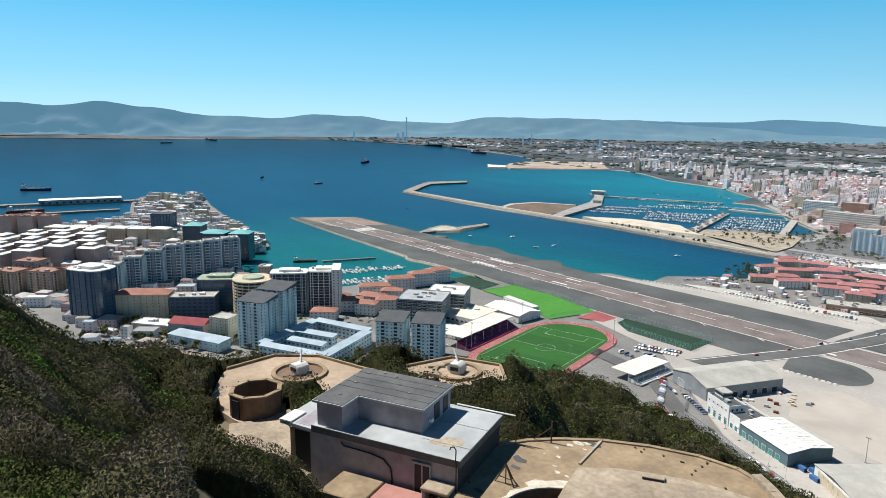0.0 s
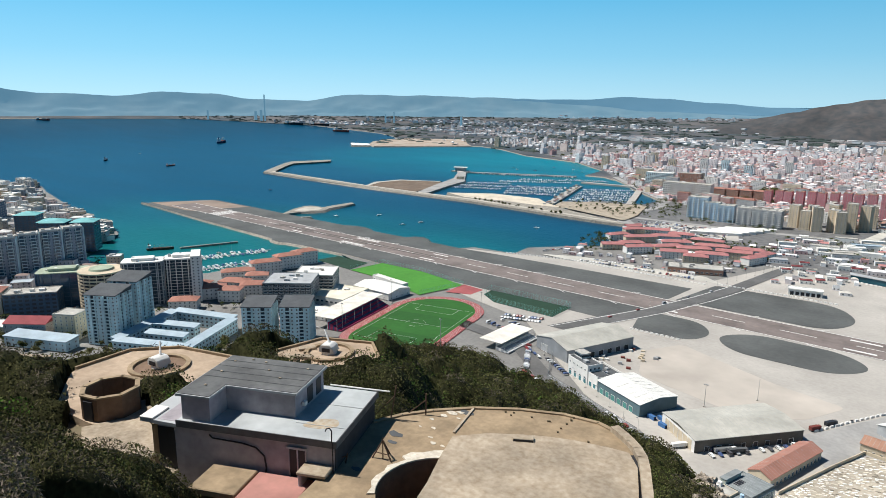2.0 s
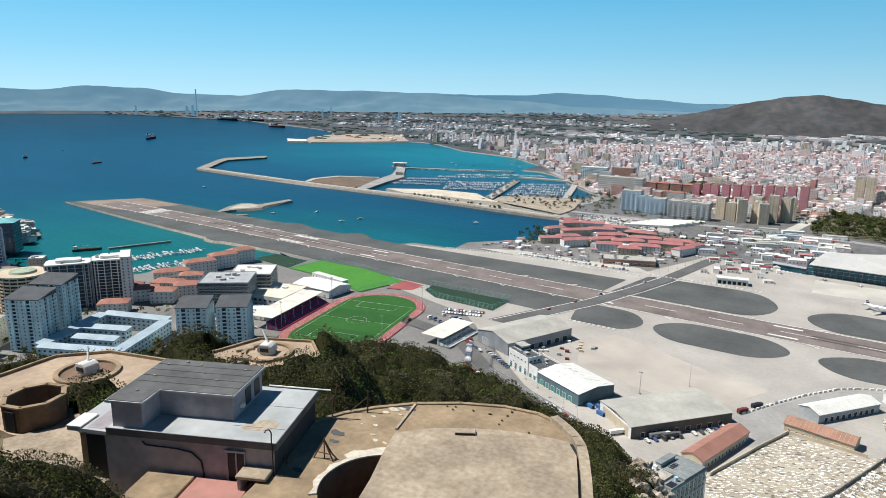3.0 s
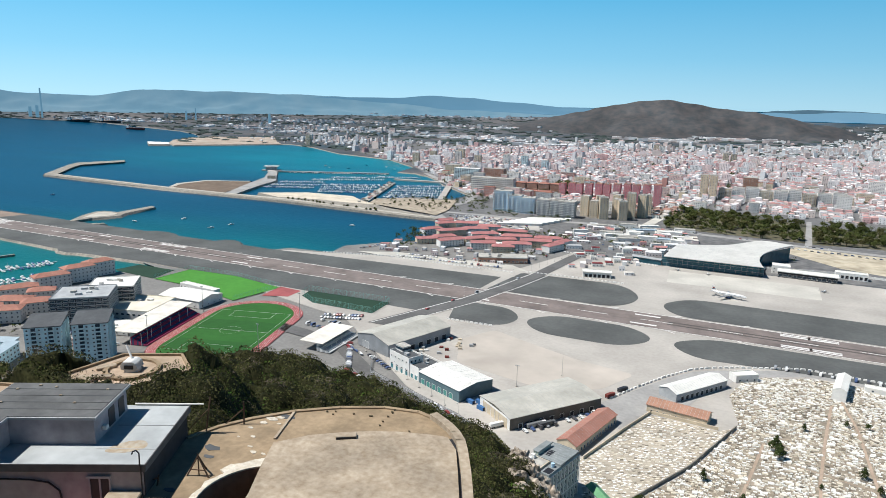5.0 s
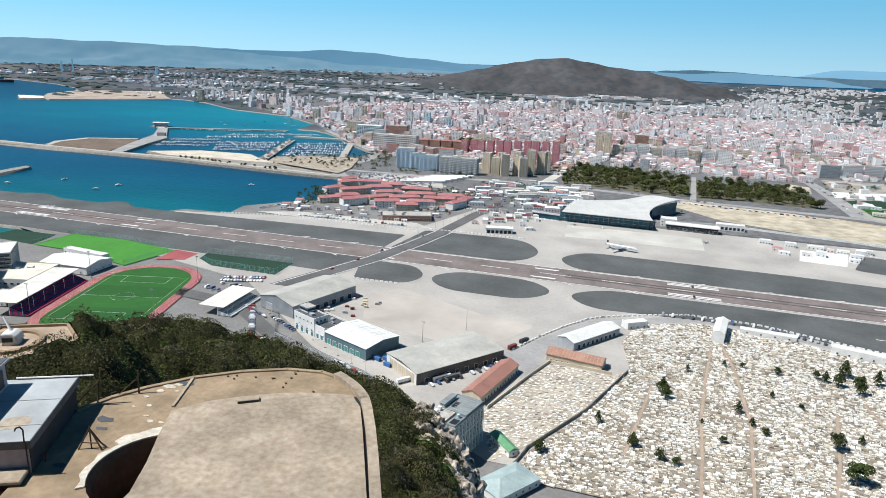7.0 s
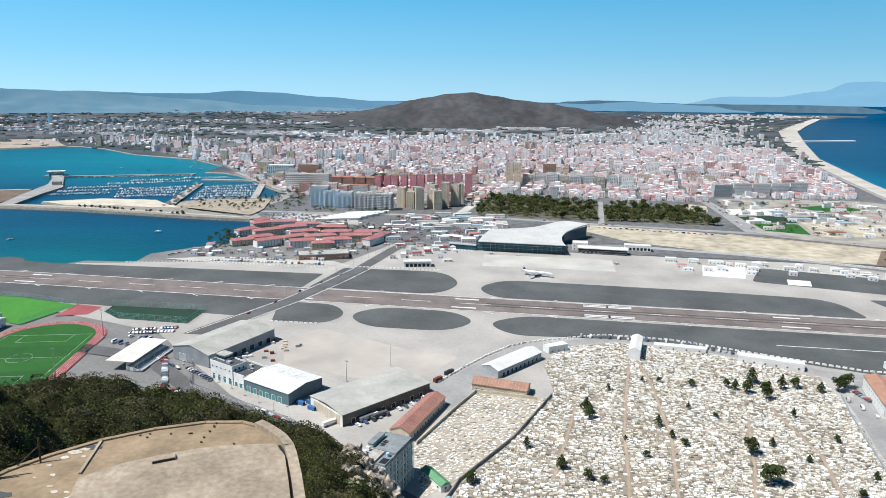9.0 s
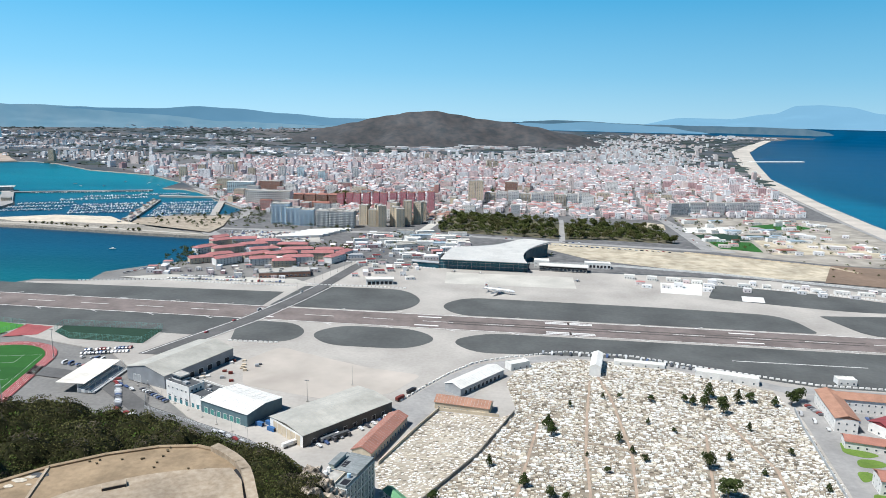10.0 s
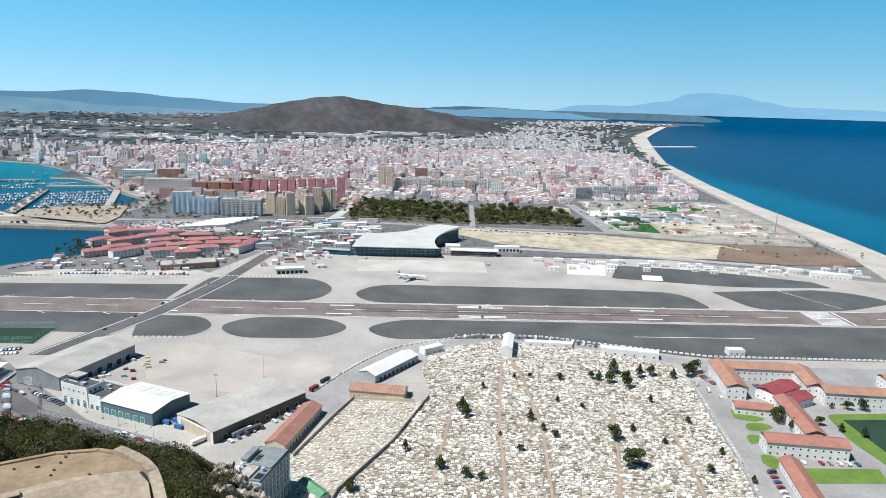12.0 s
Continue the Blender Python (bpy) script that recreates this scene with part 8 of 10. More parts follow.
def truck(x, y, rot, length, cabm, bodym, label):
    e = thing("truck", label, "truck", pose(x, y, 0.1, 0, 0, rot), "trucks")
    part("cab", box("cab", length * 0.3, -1.2, 0.6, length * 0.5, 1.2, 3.0, cabm, bevel=0.15), e)
    part("windscreen", box("windscreen", length * 0.5 - 0.02, -1.05, 1.8, length * 0.5 + 0.03, 1.05, 2.7, M_DARK), e)
    part("body", box("body", -length * 0.5, -1.25, 0.9, length * 0.28, 1.25, 3.2, bodym, bevel=0.08), e)
    for sx in (-0.4, -0.25, 0.38):
        for sy in (-1, 1):
            part("wheel", tube("wheel", (length * sx, sy * 1.0, 0.5), (length * sx, sy * 1.3, 0.5), 0.5, M_TYRE, n=10), e)


truck(-75, 443, 60, 8, M_HULLR, M_HULLR, "red fire truck on the apron edge")
truck(-69, 457, 60, 9, M_DARKROOF, M_DARK, "dark truck parked on the apron edge")
truck(-108, 378, 52, 14, M_WHITE, M_METAL, "white tanker truck beside the hangar")
truck(-102, 382, 52, 12, M_DARKROOF, M_DARKROOF, "dark truck beside the hangar")
truck(-130, 366, 52, 10, M_WHITE, M_WHITE, "white lorry parked by the hangar doors")
for x, y in ((-152, 392), (-148, 384), (-158, 390)):
    e = thing("container", "blue steel container beside the depot", "container", pose(x, y, 0, 0, 0, -22), "blue containers")
    part("shell", box("shell", -3, -1.2, 0, 3, 1.2, 2.5, M_HULLB2 if x != -152 else (M_HULLB2 := mat("bright_blue_steel", (0.06, 0.16, 0.36), fine=1, big=4)), bevel=0.05), e)
    part("door", box("door", 3.0, -1.1, 0.1, 3.05, 1.1, 2.4, M_HULLB), e)
for k in range(18):
    x, y = CR.uniform(-236, -205), CR.uniform(455, 500)
    e = thing("crate", "stacked goods beside the hangar", "crate", pose(x + (y - 455) * 0.35, y, 0, 0, 0, 20), "goods beside the hangar")
    part("shell", box("shell", -1.6, -1.1, 0, 1.6, 1.1, CR.uniform(0.8, 2.2), CR.choice((M_WHITE, M_HULLR, M_CREAM, M_GREYWALL, M_DARKROOF)), bevel=0.06), e)
    part("skid", box("skid", -1.7, -1.0, -0.02, 1.7, -0.7, 0.14, M_BROWNWALL), e)


# ---- aircraft ----
def airliner(x, y, rot, s, label):
    e = thing("airliner", label, "aircraft", pose(x, y, 0.1, 0, 0, rot))
    e.scale = (s, s, s)
    bm = bmesh.new()
    prev, n = None, 16
    for px_, r, dz in ((-18.5, 0.15, 1.3), (-16, 0.8, 0.9), (-12, 1.5, 0.4), (-8, 1.95, 0), (12, 1.95, 0), (15, 1.7, -0.1), (17.5, 1.1, -0.35), (18.8, 0.2, -0.55)):
        ring = [bm.verts.new((px_, r * math.cos(2 * math.pi * k / n), 4.0 + dz + r * math.sin(2 * math.pi * k / n))) for k in range(n)]
        if prev:
            for k in range(n):
                bm.faces.new((prev[k], prev[(k + 1) % n], ring[(k + 1) % n], ring[k]))
        prev = ring
    bmesh.ops.recalc_face_normals(bm, faces=bm.faces[:])
    part("fuselage", bm_mesh("fuselage", bm, M_GUNWHITE_, smooth=True), e)
    for sy in (-1, 1):
        part("wing", prism("wing", [(3.5, sy * 1.5), (-2.5, sy * 1.5), (-5.6, sy * 17), (-4.0, sy * 17)], 3.0, 3.35, M_METAL), e)
        part("engine", tube("engine", (3.2, sy * 5.7, 2.1), (-0.6, sy * 5.7, 2.1), 1.05, M_HULLB, 0.75, 14), e)
        part("tailplane", prism("tailplane", [(-14, sy * 0.6), (-17, sy * 0.6), (-18.4, sy * 6), (-17.3, sy * 6)], 5.0, 5.2, M_METAL), e)
        part("wheel", tube("wheel", (-1, sy * 3.2, 0.55), (-1, sy * 3.7, 0.55), 0.55, M_TYRE, n=12), e)
        part("gear_leg", tube("gear_leg", (-1, sy * 3.4, 0.5), (-1, sy * 3.0, 3.0), 0.15, M_METAL, n=6), e)
    bm = bmesh.new()
    pr = [(-11.5, 5.7), (-15.5, 11.3), (-17.8, 11.3), (-17.2, 5.6)]
    a = [bm.verts.new((px_, -0.15, pz)) for px_, pz in pr]
    b = [bm.verts.new((px_, 0.15, pz)) for px_, pz in pr]
    bm.faces.new(a)
    bm.faces.new(b[::-1])
    for k in range(4):
        bm.faces.new((a[k], b[k], b[(k + 1) % 4], a[(k + 1) % 4]))
    bmesh.ops.recalc_face_normals(bm, faces=bm.faces[:])
    part("fin", bm_mesh("fin", bm, M_WHITE), e, "white fin with a red and blue flash")
    part("fin_flash", box("fin_flash", -16.8, -0.19, 8.0, -14.4, 0.19, 9.2, M_HULLR), e)
    part("fin_flash", box("fin_flash", -16.9, -0.19, 6.6, -13.6, 0.19, 7.6, M_HULLB), e)
    part("nose_wheel", tube("nose_wheel", (13.5, -0.2, 0.4), (13.5, 0.2, 0.4), 0.4, M_TYRE, n=12), e)
    part("nose_leg", tube("nose_leg", (13.5, 0, 0.4), (13.5, 0, 2.4), 0.12, M_METAL, n=6), e)
    for sy in (-1, 1):
        part("window_strip", box("window_strip", -9, sy * 1.93 - 0.04, 4.35, 13, sy * 1.93 + 0.04, 4.62, M_DARK), e)
    return e


airliner(-13, 751, -14, 1.0, "white airliner with a striped fin taxiing on the apron")
airliner(82, 828, 70, 0.32, "small light aircraft parked on the apron")
airliner(-75, 850, 80, 0.30, "small light aircraft parked by the terminal")
airliner(-40, 846, 100, 0.28, "small light aircraft parked by the terminal")
airliner(368, 824, 170, 0.5, "small white jet parked on the airfield")


# ---- poles, masts, fences ----
def mast(x, y, h, label, r=0.18, heads=0, category="mast"):
    e = thing("light_mast" if heads else "pole", label, category, pose(x, y, 0))
    part("pole", tube("pole", (0, 0, 0), (0, 0, h), r, M_METAL, r * 0.5, 8), e)
    part("base", box("base", -0.7, -0.7, 0, 0.7, 0.7, 0.6, M_CONC, bevel=0.05), e)
    for k in range(heads):
        part("lamp_head", box("lamp_head", -1.5 + k * 1.1, -0.35, h - 0.4 + 0.0, -0.7 + k * 1.1, 0.1, h + 0.3, M_METAL, bevel=0.05), e)
    return e


mast(-139, 430, 16, "steel flood mast standing on the apron", 0.22, 3)
mast(-115, 464, 16, "thin steel mast standing on the apron", 0.15)
for u, v in ((-44, -46), (44, -46), (44, 50), (-44, 50)):
    p = PITCH @ Vector((u, v, 0))
    mast(p.x, p.y, 24, "tall green floodlight mast beside the pitch", 0.3, 3)
mast(580, 1077, 46, "tall white crane mast near the beach", 0.7)
for k in range(26):
    t = k / 25
    mast(-262 + 100 * t ** 1.0, 620 + 500 * t, 9, "street lamp along the crossing road", 0.1, 1, "street lamp") if not 0 < t < 0.2 else None
for k in range(9):
    mast(-290 + 14 * k + 20, 438 - 8.5 * k, 8, "street lamp along the foot road", 0.1, 1, "street lamp")


def mesh_fence(name, label, pts, h, material):
    """Posts and rails with a fine dark net between them."""
    bm = bmesh.new()
    for (x0, y0), (x1, y1) in zip(pts, pts[1:]):
        L = math.hypot(x1 - x0, y1 - y0)
        n = max(1, int(L / 5))
        for k in range(n + 1):
            t = k / n
            add_tube(bm, (x0 + (x1 - x0) * t, y0 + (y1 - y0) * t, 0), (x0 + (x1 - x0) * t, y0 + (y1 - y0) * t, h), 0.09, n=4, caps=False)
        for z in [h * q for q in (0.12, 0.3, 0.5, 0.7, 0.88, 1.0)]:
            add_tube(bm, (x0, y0, z), (x1, y1, z), 0.06, n=4, caps=False)
    return tagged(new(name, bm_mesh(name, bm, material)), label, "fence", kind="structure")


mesh_fence("fence_pitch", "tall green netting fence round the dark pitch", [(-409, 540), (-413, 558), (-318, 562), (-316, 524), (-385, 525), (-409, 540)], 6, M_GREENCLAD)
mesh_fence("fence_training", "green netting fence round the training pitch", [(-589, 514), (-586, 563), (-520, 566), (-447, 553), (-458, 493)], 5, M_GREENCLAD)
mesh_fence("fence_foot_road", "pale wire fence along the foot road", [(-270, 452), (-244, 402), (-165, 370), (-130, 352)], 2.4, M_METAL)
mesh_fence("fence_frontier", "long wire fence along the frontier", [(260, 900), (470, 840), (560, 795)], 2.6, M_METAL)

patch("quay_park", [(-672, 1104), (-690, 1160), (-640, 1200), (-580, 1214), (-540, 1226), (-505, 1110), (-500, 1046), (-560, 1066), (-640, 1092)], 1.85, mat("quay_earth", (0.44, 0.37, 0.285), (0.29, 0.245, 0.185), fine=7, big=20, contrast=0.3), "sandy quay park with bushes", 6, category="park")
patch("pavement_strip", [(-470, 742), (-420, 765), (-262, 772), (-236, 752), (-420, 738)], 0.12, M_LIGHTC, "pale concrete strip beside the runway", category="pavement")
car_row(112, 552, 190, 526, 18, 70, 0.8)
car_row(30, 556, 100, 557, 10, 80, 0.5)
for k in range(26):
    t = k / 25
    x, y = -690 - 106 * t + CR.choice((-5, 5)) + CR.uniform(-1, 1), 1106 + 305 * t
    e = thing("quay_kiosk", "small pale kiosk or shed on the marina pier", "kiosk", pose(x, y, 0.6, 0, 0, 18), "kiosks on the pier")
    part("wall", box("wall", -2.6, -1.8, 0, 2.6, 1.8, 2.8, CR.choice((M_WHITE, M_CREAM, M_GREYWALL))), e)
    part("roof", box("roof", -3.0, -2.2, 2.8, 3.0, 2.2, 3.1, CR.choice((M_FLATROOF, M_TILE, M_DARKROOF))), e)
# trees at the foot of the rock, between the town and the hillside
for k in range(85):
    t = CR.random()
    x, y = (-700 + 330 * t + CR.uniform(-18, 18), 95 + 215 * t + CR.uniform(-22, 40))
    if math.hypot(x + 399, y - 437) < 85:
        continue
    plant_tree(TREES2, x, y, CR.uniform(0.5, 1.0), CR, group="trees at the foot of the rock")

patch("road_boulevard", [(-168, 1140), (-150, 1300), (-118, 1420), (-96, 1560), (-82, 1560), (-102, 1420), (-134, 1300), (-150, 1140)], 0.2, M_LIGHTC, "pale boulevard between the apartment towers", category="road")
patch("pavement_worn", [(-196, 536), (-214, 500), (-196, 452), (-130, 436), (-84, 452), (-66, 492), (-110, 500), (-160, 520)], 0.05, mat("sandy_worn_concrete", (0.50, 0.445, 0.385), (0.43, 0.385, 0.335), fine=14, big=50, contrast=0.7), "sandier worn concrete on the apron", 8)


# ---- the fine grain of town and harbour: low roofs, greenery, cars, moored boats ----
FR = random.Random(77)
M_LOWROOF = palette("low_harbour_roofs", ((0.60, 0.58, 0.55), (0.34, 0.33, 0.32), (0.74, 0.72, 0.69), (0.42, 0.36, 0.31), (0.50, 0.49, 0.47), (0.30, 0.22, 0.19), (0.44, 0.50, 0.53)))


def low_roofs():
    taken = [(o.location.x, o.location.y) for o in scene.objects if o.get("category") == "building"]
    V, F, I = [], [], []
    done = 0
    for _ in range(6000):
        x, y = FR.uniform(-1720, -585), FR.uniform(-60, 520)
        if not all(inside(x + a, y + b, GIB) for a, b in ((14, 0), (-14, 0), (0, 14), (0, -14))) or (x > -690 and y > 150) or (x > -800 and y < 100):
            continue
        if any((x - p[0]) ** 2 + (y - p[1]) ** 2 < 18 ** 2 for p in taken):
            continue
        taken.append((x, y))
        w = FR.uniform(8, 22)
        house_geometry(V, F, I, x, y, math.radians(FR.choice((33, 50, 57, 62)) + FR.uniform(-4, 4)), w, w * FR.uniform(0.45, 0.9), FR.uniform(4, 12), FR.random() < 0.3, windows=True)
        done += 1
        if done > 520:
            break
    for i in range(len(V)):
        V[i] = (V[i][0], V[i][1], V[i][2] - 0.6)
    tagged(new("harbour_roofs", mesh_of("harbour_roofs", V, F, [M_HWALL, M_LOWROOF, M_HWIN], I)), "crowded low grey and white roofs between the harbour blocks", "buildings", kind="stuff")


low_roofs()


def frontier_roofs():
    """Low sheds, kiosks and shop roofs crowded round the frontier and between the estate's blocks."""
    taken = [(o.location.x, o.location.y) for o in scene.objects if o.get("category") == "building"]
    V, F, I = [], [], []
    for x0, x1, y0, y1, num, lo, hi in ((-252, -70, 905, 1112, 120, 6, 17), (-455, -250, 815, 1005, 70, 5, 11), (-215, -120, 785, 900, 40, 4, 10), (-470, -260, 768, 815, 46, 4, 9), (150, 560, 800, 850, 40, 4, 10), (330, 600, 1060, 1440, 60, 5, 15)):
        for _ in range(num):
            x, y = FR.uniform(x0, x1), FR.uniform(y0, y1)
            if any(inside(x + a, y + b, ROAD) for a, b in ((0, 0), (9, 0), (-9, 0))) or any((x - p[0]) ** 2 + (y - p[1]) ** 2 < 11 ** 2 for p in taken) or (x < -250 and not inside(x, y, GIB + []) and not inside(x, y, TOWN)):
                continue
            taken.append((x, y))
            w = FR.uniform(lo, hi)
            house_geometry(V, F, I, x, y, math.radians(FR.choice((12, 20, 102)) if x < 100 else -8), w * FR.uniform(1.0, 1.8), w * 0.8, FR.uniform(2.8, 6.0), FR.random() < 0.25, windows=True)
    tagged(new("frontier_roofs", mesh_of("frontier_roofs", V, F, [M_HWALL, M_FRONTROOF, M_HWIN], I)), "crowded low white sheds and roofs by the frontier", "buildings", kind="stuff")


M_FRONTROOF = palette("low_frontier_roofs", ((0.80, 0.79, 0.77), (0.76, 0.75, 0.73), (0.50, 0.24, 0.22), (0.42, 0.42, 0.42), (0.82, 0.81, 0.80), (0.60, 0.56, 0.50)))
frontier_roofs()


def greenery():
    nr = np.random.default_rng(14)
    heap = []
    spots = [(-476, -440, 845, 925, 46, 2.2, 4.0), (-460, -420, 800, 850, 30, 1.6, 3.0), (-460, -235, 830, 1000, 130, 2.2, 4.2), (-655, -530, 1085, 1240, 55, 1.8, 3.6), (-780, -560, 100, 330, 150, 2.2, 4.5), (-260, -90, 960, 1110, 45, 2.0, 3.8), (-560, -440, 1110, 1330, 80, 2.5, 5.0), (-430, -280, 1100, 1150, 40, 2.0, 4.0),
             (-330, -160, 1250, 1330, 40, 2.5, 5.0), (-440, -330, 1400, 1500, 30, 3.0, 6.0), (300, 600, 1070, 1440, 110, 1.8, 4.0), (-1300, -800, 60, 330, 110, 2.0, 4.2), (-575, -480, 330, 385, 24, 1.8, 3.2), (-160, 60, 930, 1010, 30, 1.8, 3.2), (-135, 75, 1130, 1345, 240, 3.5, 6.0), (95, 262, 1130, 1300, 190, 3.5, 6.0), (420, 640, 900, 1060, 40, 1.5, 2.6)]
    for x0, x1, y0, y1, num, lo, hi in spots:
        for k in range(num):
            x, y, s = FR.uniform(x0, x1), FR.uniform(y0, y1), FR.uniform(lo, hi)
            c = [((FR.uniform(-1, 1) * s * 0.6, FR.uniform(-1, 1) * s * 0.6, s * FR.uniform(0.8, 1.5)), s * FR.uniform(0.45, 0.75)) for _ in range(4)]
            heap.append(leaf_cloud(nr, c, 34 / (s * s), s * 0.24, 0.9) + np.array((x, y, -0.4)))
    tagged(new("street_greenery", quads("street_greenery", np.concatenate(heap), M_LEAF)), "dark green street trees and bushes between buildings", "trees", kind="stuff")


greenery()
M_CARS = palette("small_car_paint", ((0.75, 0.75, 0.74), (0.80, 0.79, 0.77), (0.10, 0.10, 0.11), (0.35, 0.36, 0.37), (0.26, 0.06, 0.05), (0.08, 0.12, 0.25), (0.60, 0.60, 0.60), (0.20, 0.20, 0.21)), rough=0.35, spec=0.5)


def far_cars():
    V, F = [], []

    def put(x, y, rot, z=0.12):
        c, s = math.cos(rot), math.sin(rot)
        o = len(V)
        k = FR.uniform(0.95, 1.2)
        for zz, l, w, sh in ((0.25, 2.15, 0.88, 0), (0.9, 2.15, 0.9, 0), (1.5, 1.2, 0.72, -0.25)):
            for a, b in ((-l, -w), (l, -w), (l, w), (-l, w)):
                a, b = (a + sh) * k, b * k
                V.append((x + a * c - b * s, y + a * s + b * c, z + zz * k))
        for r in (0, 4):
            for q in range(4):
                F.append((o + r + q, o + r + (q + 1) % 4, o + r + 4 + (q + 1) % 4, o + r + 4 + q))
        F.append((o + 8, o + 9, o + 10, o + 11))

    def row(x0, y0, x1, y1, turn, fill=0.8, gap=2.9):
        L, a = math.hypot(x1 - x0, y1 - y0), math.atan2(y1 - y0, x1 - x0)
        d = 0.0
        while d < L:
            if FR.random() < fill:
                put(x0 + (x1 - x0) * d / L, y0 + (y1 - y0) * d / L, a + math.radians(turn) + FR.uniform(-0.06, 0.06))
            d += gap if abs(turn) > 30 else gap * 2

    for j in range(6):
        row(-478 + 4 * j, 1016 + 12 * j, -330 + 2 * j, 1020 + 12 * j, 90, 0.55)
    row(-290, 446, -262, 400, 75, 0.8)
    row(-262, 398, -180, 360, 5, 0.6)
    row(-352, 500, -318, 512, 80, 0.8)
    row(-350, 492, -316, 503, 80, 0.8)
    for j in range(4):
        row(-540 + 12 * j, 356 - 9 * j, -505 + 12 * j, 372 - 9 * j, 90, 0.7)
    for k in range(90):
        put(FR.uniform(-255, -100), FR.uniform(950, 1110), FR.choice((0.2, 1.7, 0.35)))
    for k in range(110):
        put(FR.uniform(-460, -235), FR.uniform(820, 1000), FR.choice((0.5, 2.0, 0.3)))
    for k in range(150):
        put(FR.uniform(-900, -580), FR.uniform(90, 360), math.radians(FR.choice((33, 57, 123))), -0.45)
    row(-545, 1120, -520, 1240, 5, 0.35, 6)
    row(-150, 1127, 118, 1088, 2, 0.4, 5)
    row(305, 1090, 303, 1460, 2, 0.35, 6)
    row(222, 455, 216, 478, 80, 0.7)
    row(240, 462, 276, 460, 85, 0.6)
    row(-236, 560, -220, 640, 2, 0.12, 8)
    tagged(new("parked_cars", mesh_of("parked_cars", V, F, [M_CARS])), "small parked cars, white, grey, dark and red", "cars", kind="stuff")


far_cars()
M_BOATS = palette("moored_hulls", ((0.80, 0.79, 0.77), (0.78, 0.78, 0.78), (0.72, 0.71, 0.69), (0.10, 0.15, 0.30), (0.80, 0.79, 0.75)), rough=0.4)


def moored():
    V, F = [], []
    for (ax, ay), (bx, by), _ in PONTOONS:
        L = math.hypot(bx - ax, by - ay)
        a = math.atan2(by - ay, bx - ax)
        d = 4.0
        while d < L - 3:
            for s in (-1, 1):
                if FR.random() < 0.8:
                    l, w = FR.uniform(7, 13), FR.uniform(2.2, 3.6)
                    x, y = ax + (bx - ax) * d / L - s * (2 + l / 2) * math.sin(a), ay + (by - ay) * d / L + s * (2 + l / 2) * math.cos(a)
                    r = a + s * math.pi / 2 + FR.uniform(-0.06, 0.06)
                    c, sn = math.cos(r), math.sin(r)
                    o = len(V)
                    for zz, k in ((-0.3, 0.75), (1.1, 1.0)):
                        for p, q in ((-0.5, -0.45), (0.15, -0.5), (0.5, 0), (0.15, 0.5), (-0.5, 0.45)):
                            V.append((x + p * l * k * c - q * w * k * sn, y + p * l * k * sn + q * w * k * c, SEA + zz))
                    for k in range(5):
                        F.append((o + k, o + (k + 1) % 5, o + 5 + (k + 1) % 5, o + 5 + k))
                    F.append((o + 5, o + 6, o + 7, o + 8, o + 9))
                    o = len(V)
                    for zz, k in ((1.1, 1.0), (2.2, 0.8)):
                        for p, q in ((-0.25, -0.3), (0.12, -0.3), (0.12, 0.3), (-0.25, 0.3)):
                            V.append((x + p * l * k * c - q * w * k * sn, y + p * l * k * sn + q * w * k * c, SEA + zz))
                    for k in range(4):
                        F.append((o + k, o + (k + 1) % 4, o + 4 + (k + 1) % 4, o + 4 + k))
                    F.append((o + 4, o + 5, o + 6, o + 7))
            d += FR.uniform(4.5, 6.5)
    tagged(new("moored_boats", mesh_of("moored_boats", V, F, [M_BOATS])), "rows of small white boats close together along pontoons", "boats", kind="stuff")


moored()


# ---- the battery below the camera ----
def near_thing(name, label, category, x, y, z, rot=0.0, group="", kind="", data=None):
    e = new(name, data)
    e.location, e.rotation_euler, e.scale = near(x, y, z), (0, 0, radians(rot)), (K, K, K)
    return tagged(e, label, category, group, kind)


M_MAUVE = mat("faded_grey_mauve_paint", (0.44, 0.40, 0.42), (0.32, 0.29, 0.31), fine=0.6, big=2.6, dirt=0.3, bump=0.08)
M_FELT = mat("dark_roofing_felt", (0.135, 0.135, 0.132), (0.095, 0.096, 0.096), fine=0.5, big=2.2, dirt=0.3)
M_SHEET = mat("pale_grey_painted_roof", (0.44, 0.46, 0.46), (0.36, 0.375, 0.375), fine=0.8, big=3.0, dirt=0.22)
M_RUSTSTAIN = mat("brown_roof_stain", (0.36, 0.28, 0.19), (0.42, 0.38, 0.31), fine=0.4, big=1.5, contrast=0.3)
M_NEARBLACK = mat("near_black_coating", (0.035, 0.035, 0.04), (0.055, 0.052, 0.055), fine=0.6, big=2.5)
M_REDSLAB = mat("faded_red_painted_concrete", (0.42, 0.20, 0.17), (0.33, 0.17, 0.14), fine=0.7, big=2.5, dirt=0.25)
M_BRICKBROWN = mat("brown_rendered_brick", (0.23, 0.15, 0.10), (0.16, 0.105, 0.07), fine=0.5, big=2.2, bump=0.3)
M_PALEEARTH = mat("pale_trodden_earth", (0.46, 0.35, 0.25), (0.36, 0.27, 0.19), fine=0.7, big=4, bump=0.15, contrast=0.4)
M_GUNWHITE = mat("white_painted_steel", (0.74, 0.73, 0.70), (0.60, 0.58, 0.54), fine=0.5, big=2, rough=0.5)
M_SCUFF = mat("white_lime_scuffs", (0.66, 0.61, 0.52), (0.50, 0.43, 0.33), fine=0.25, big=1.2, contrast=0.35)


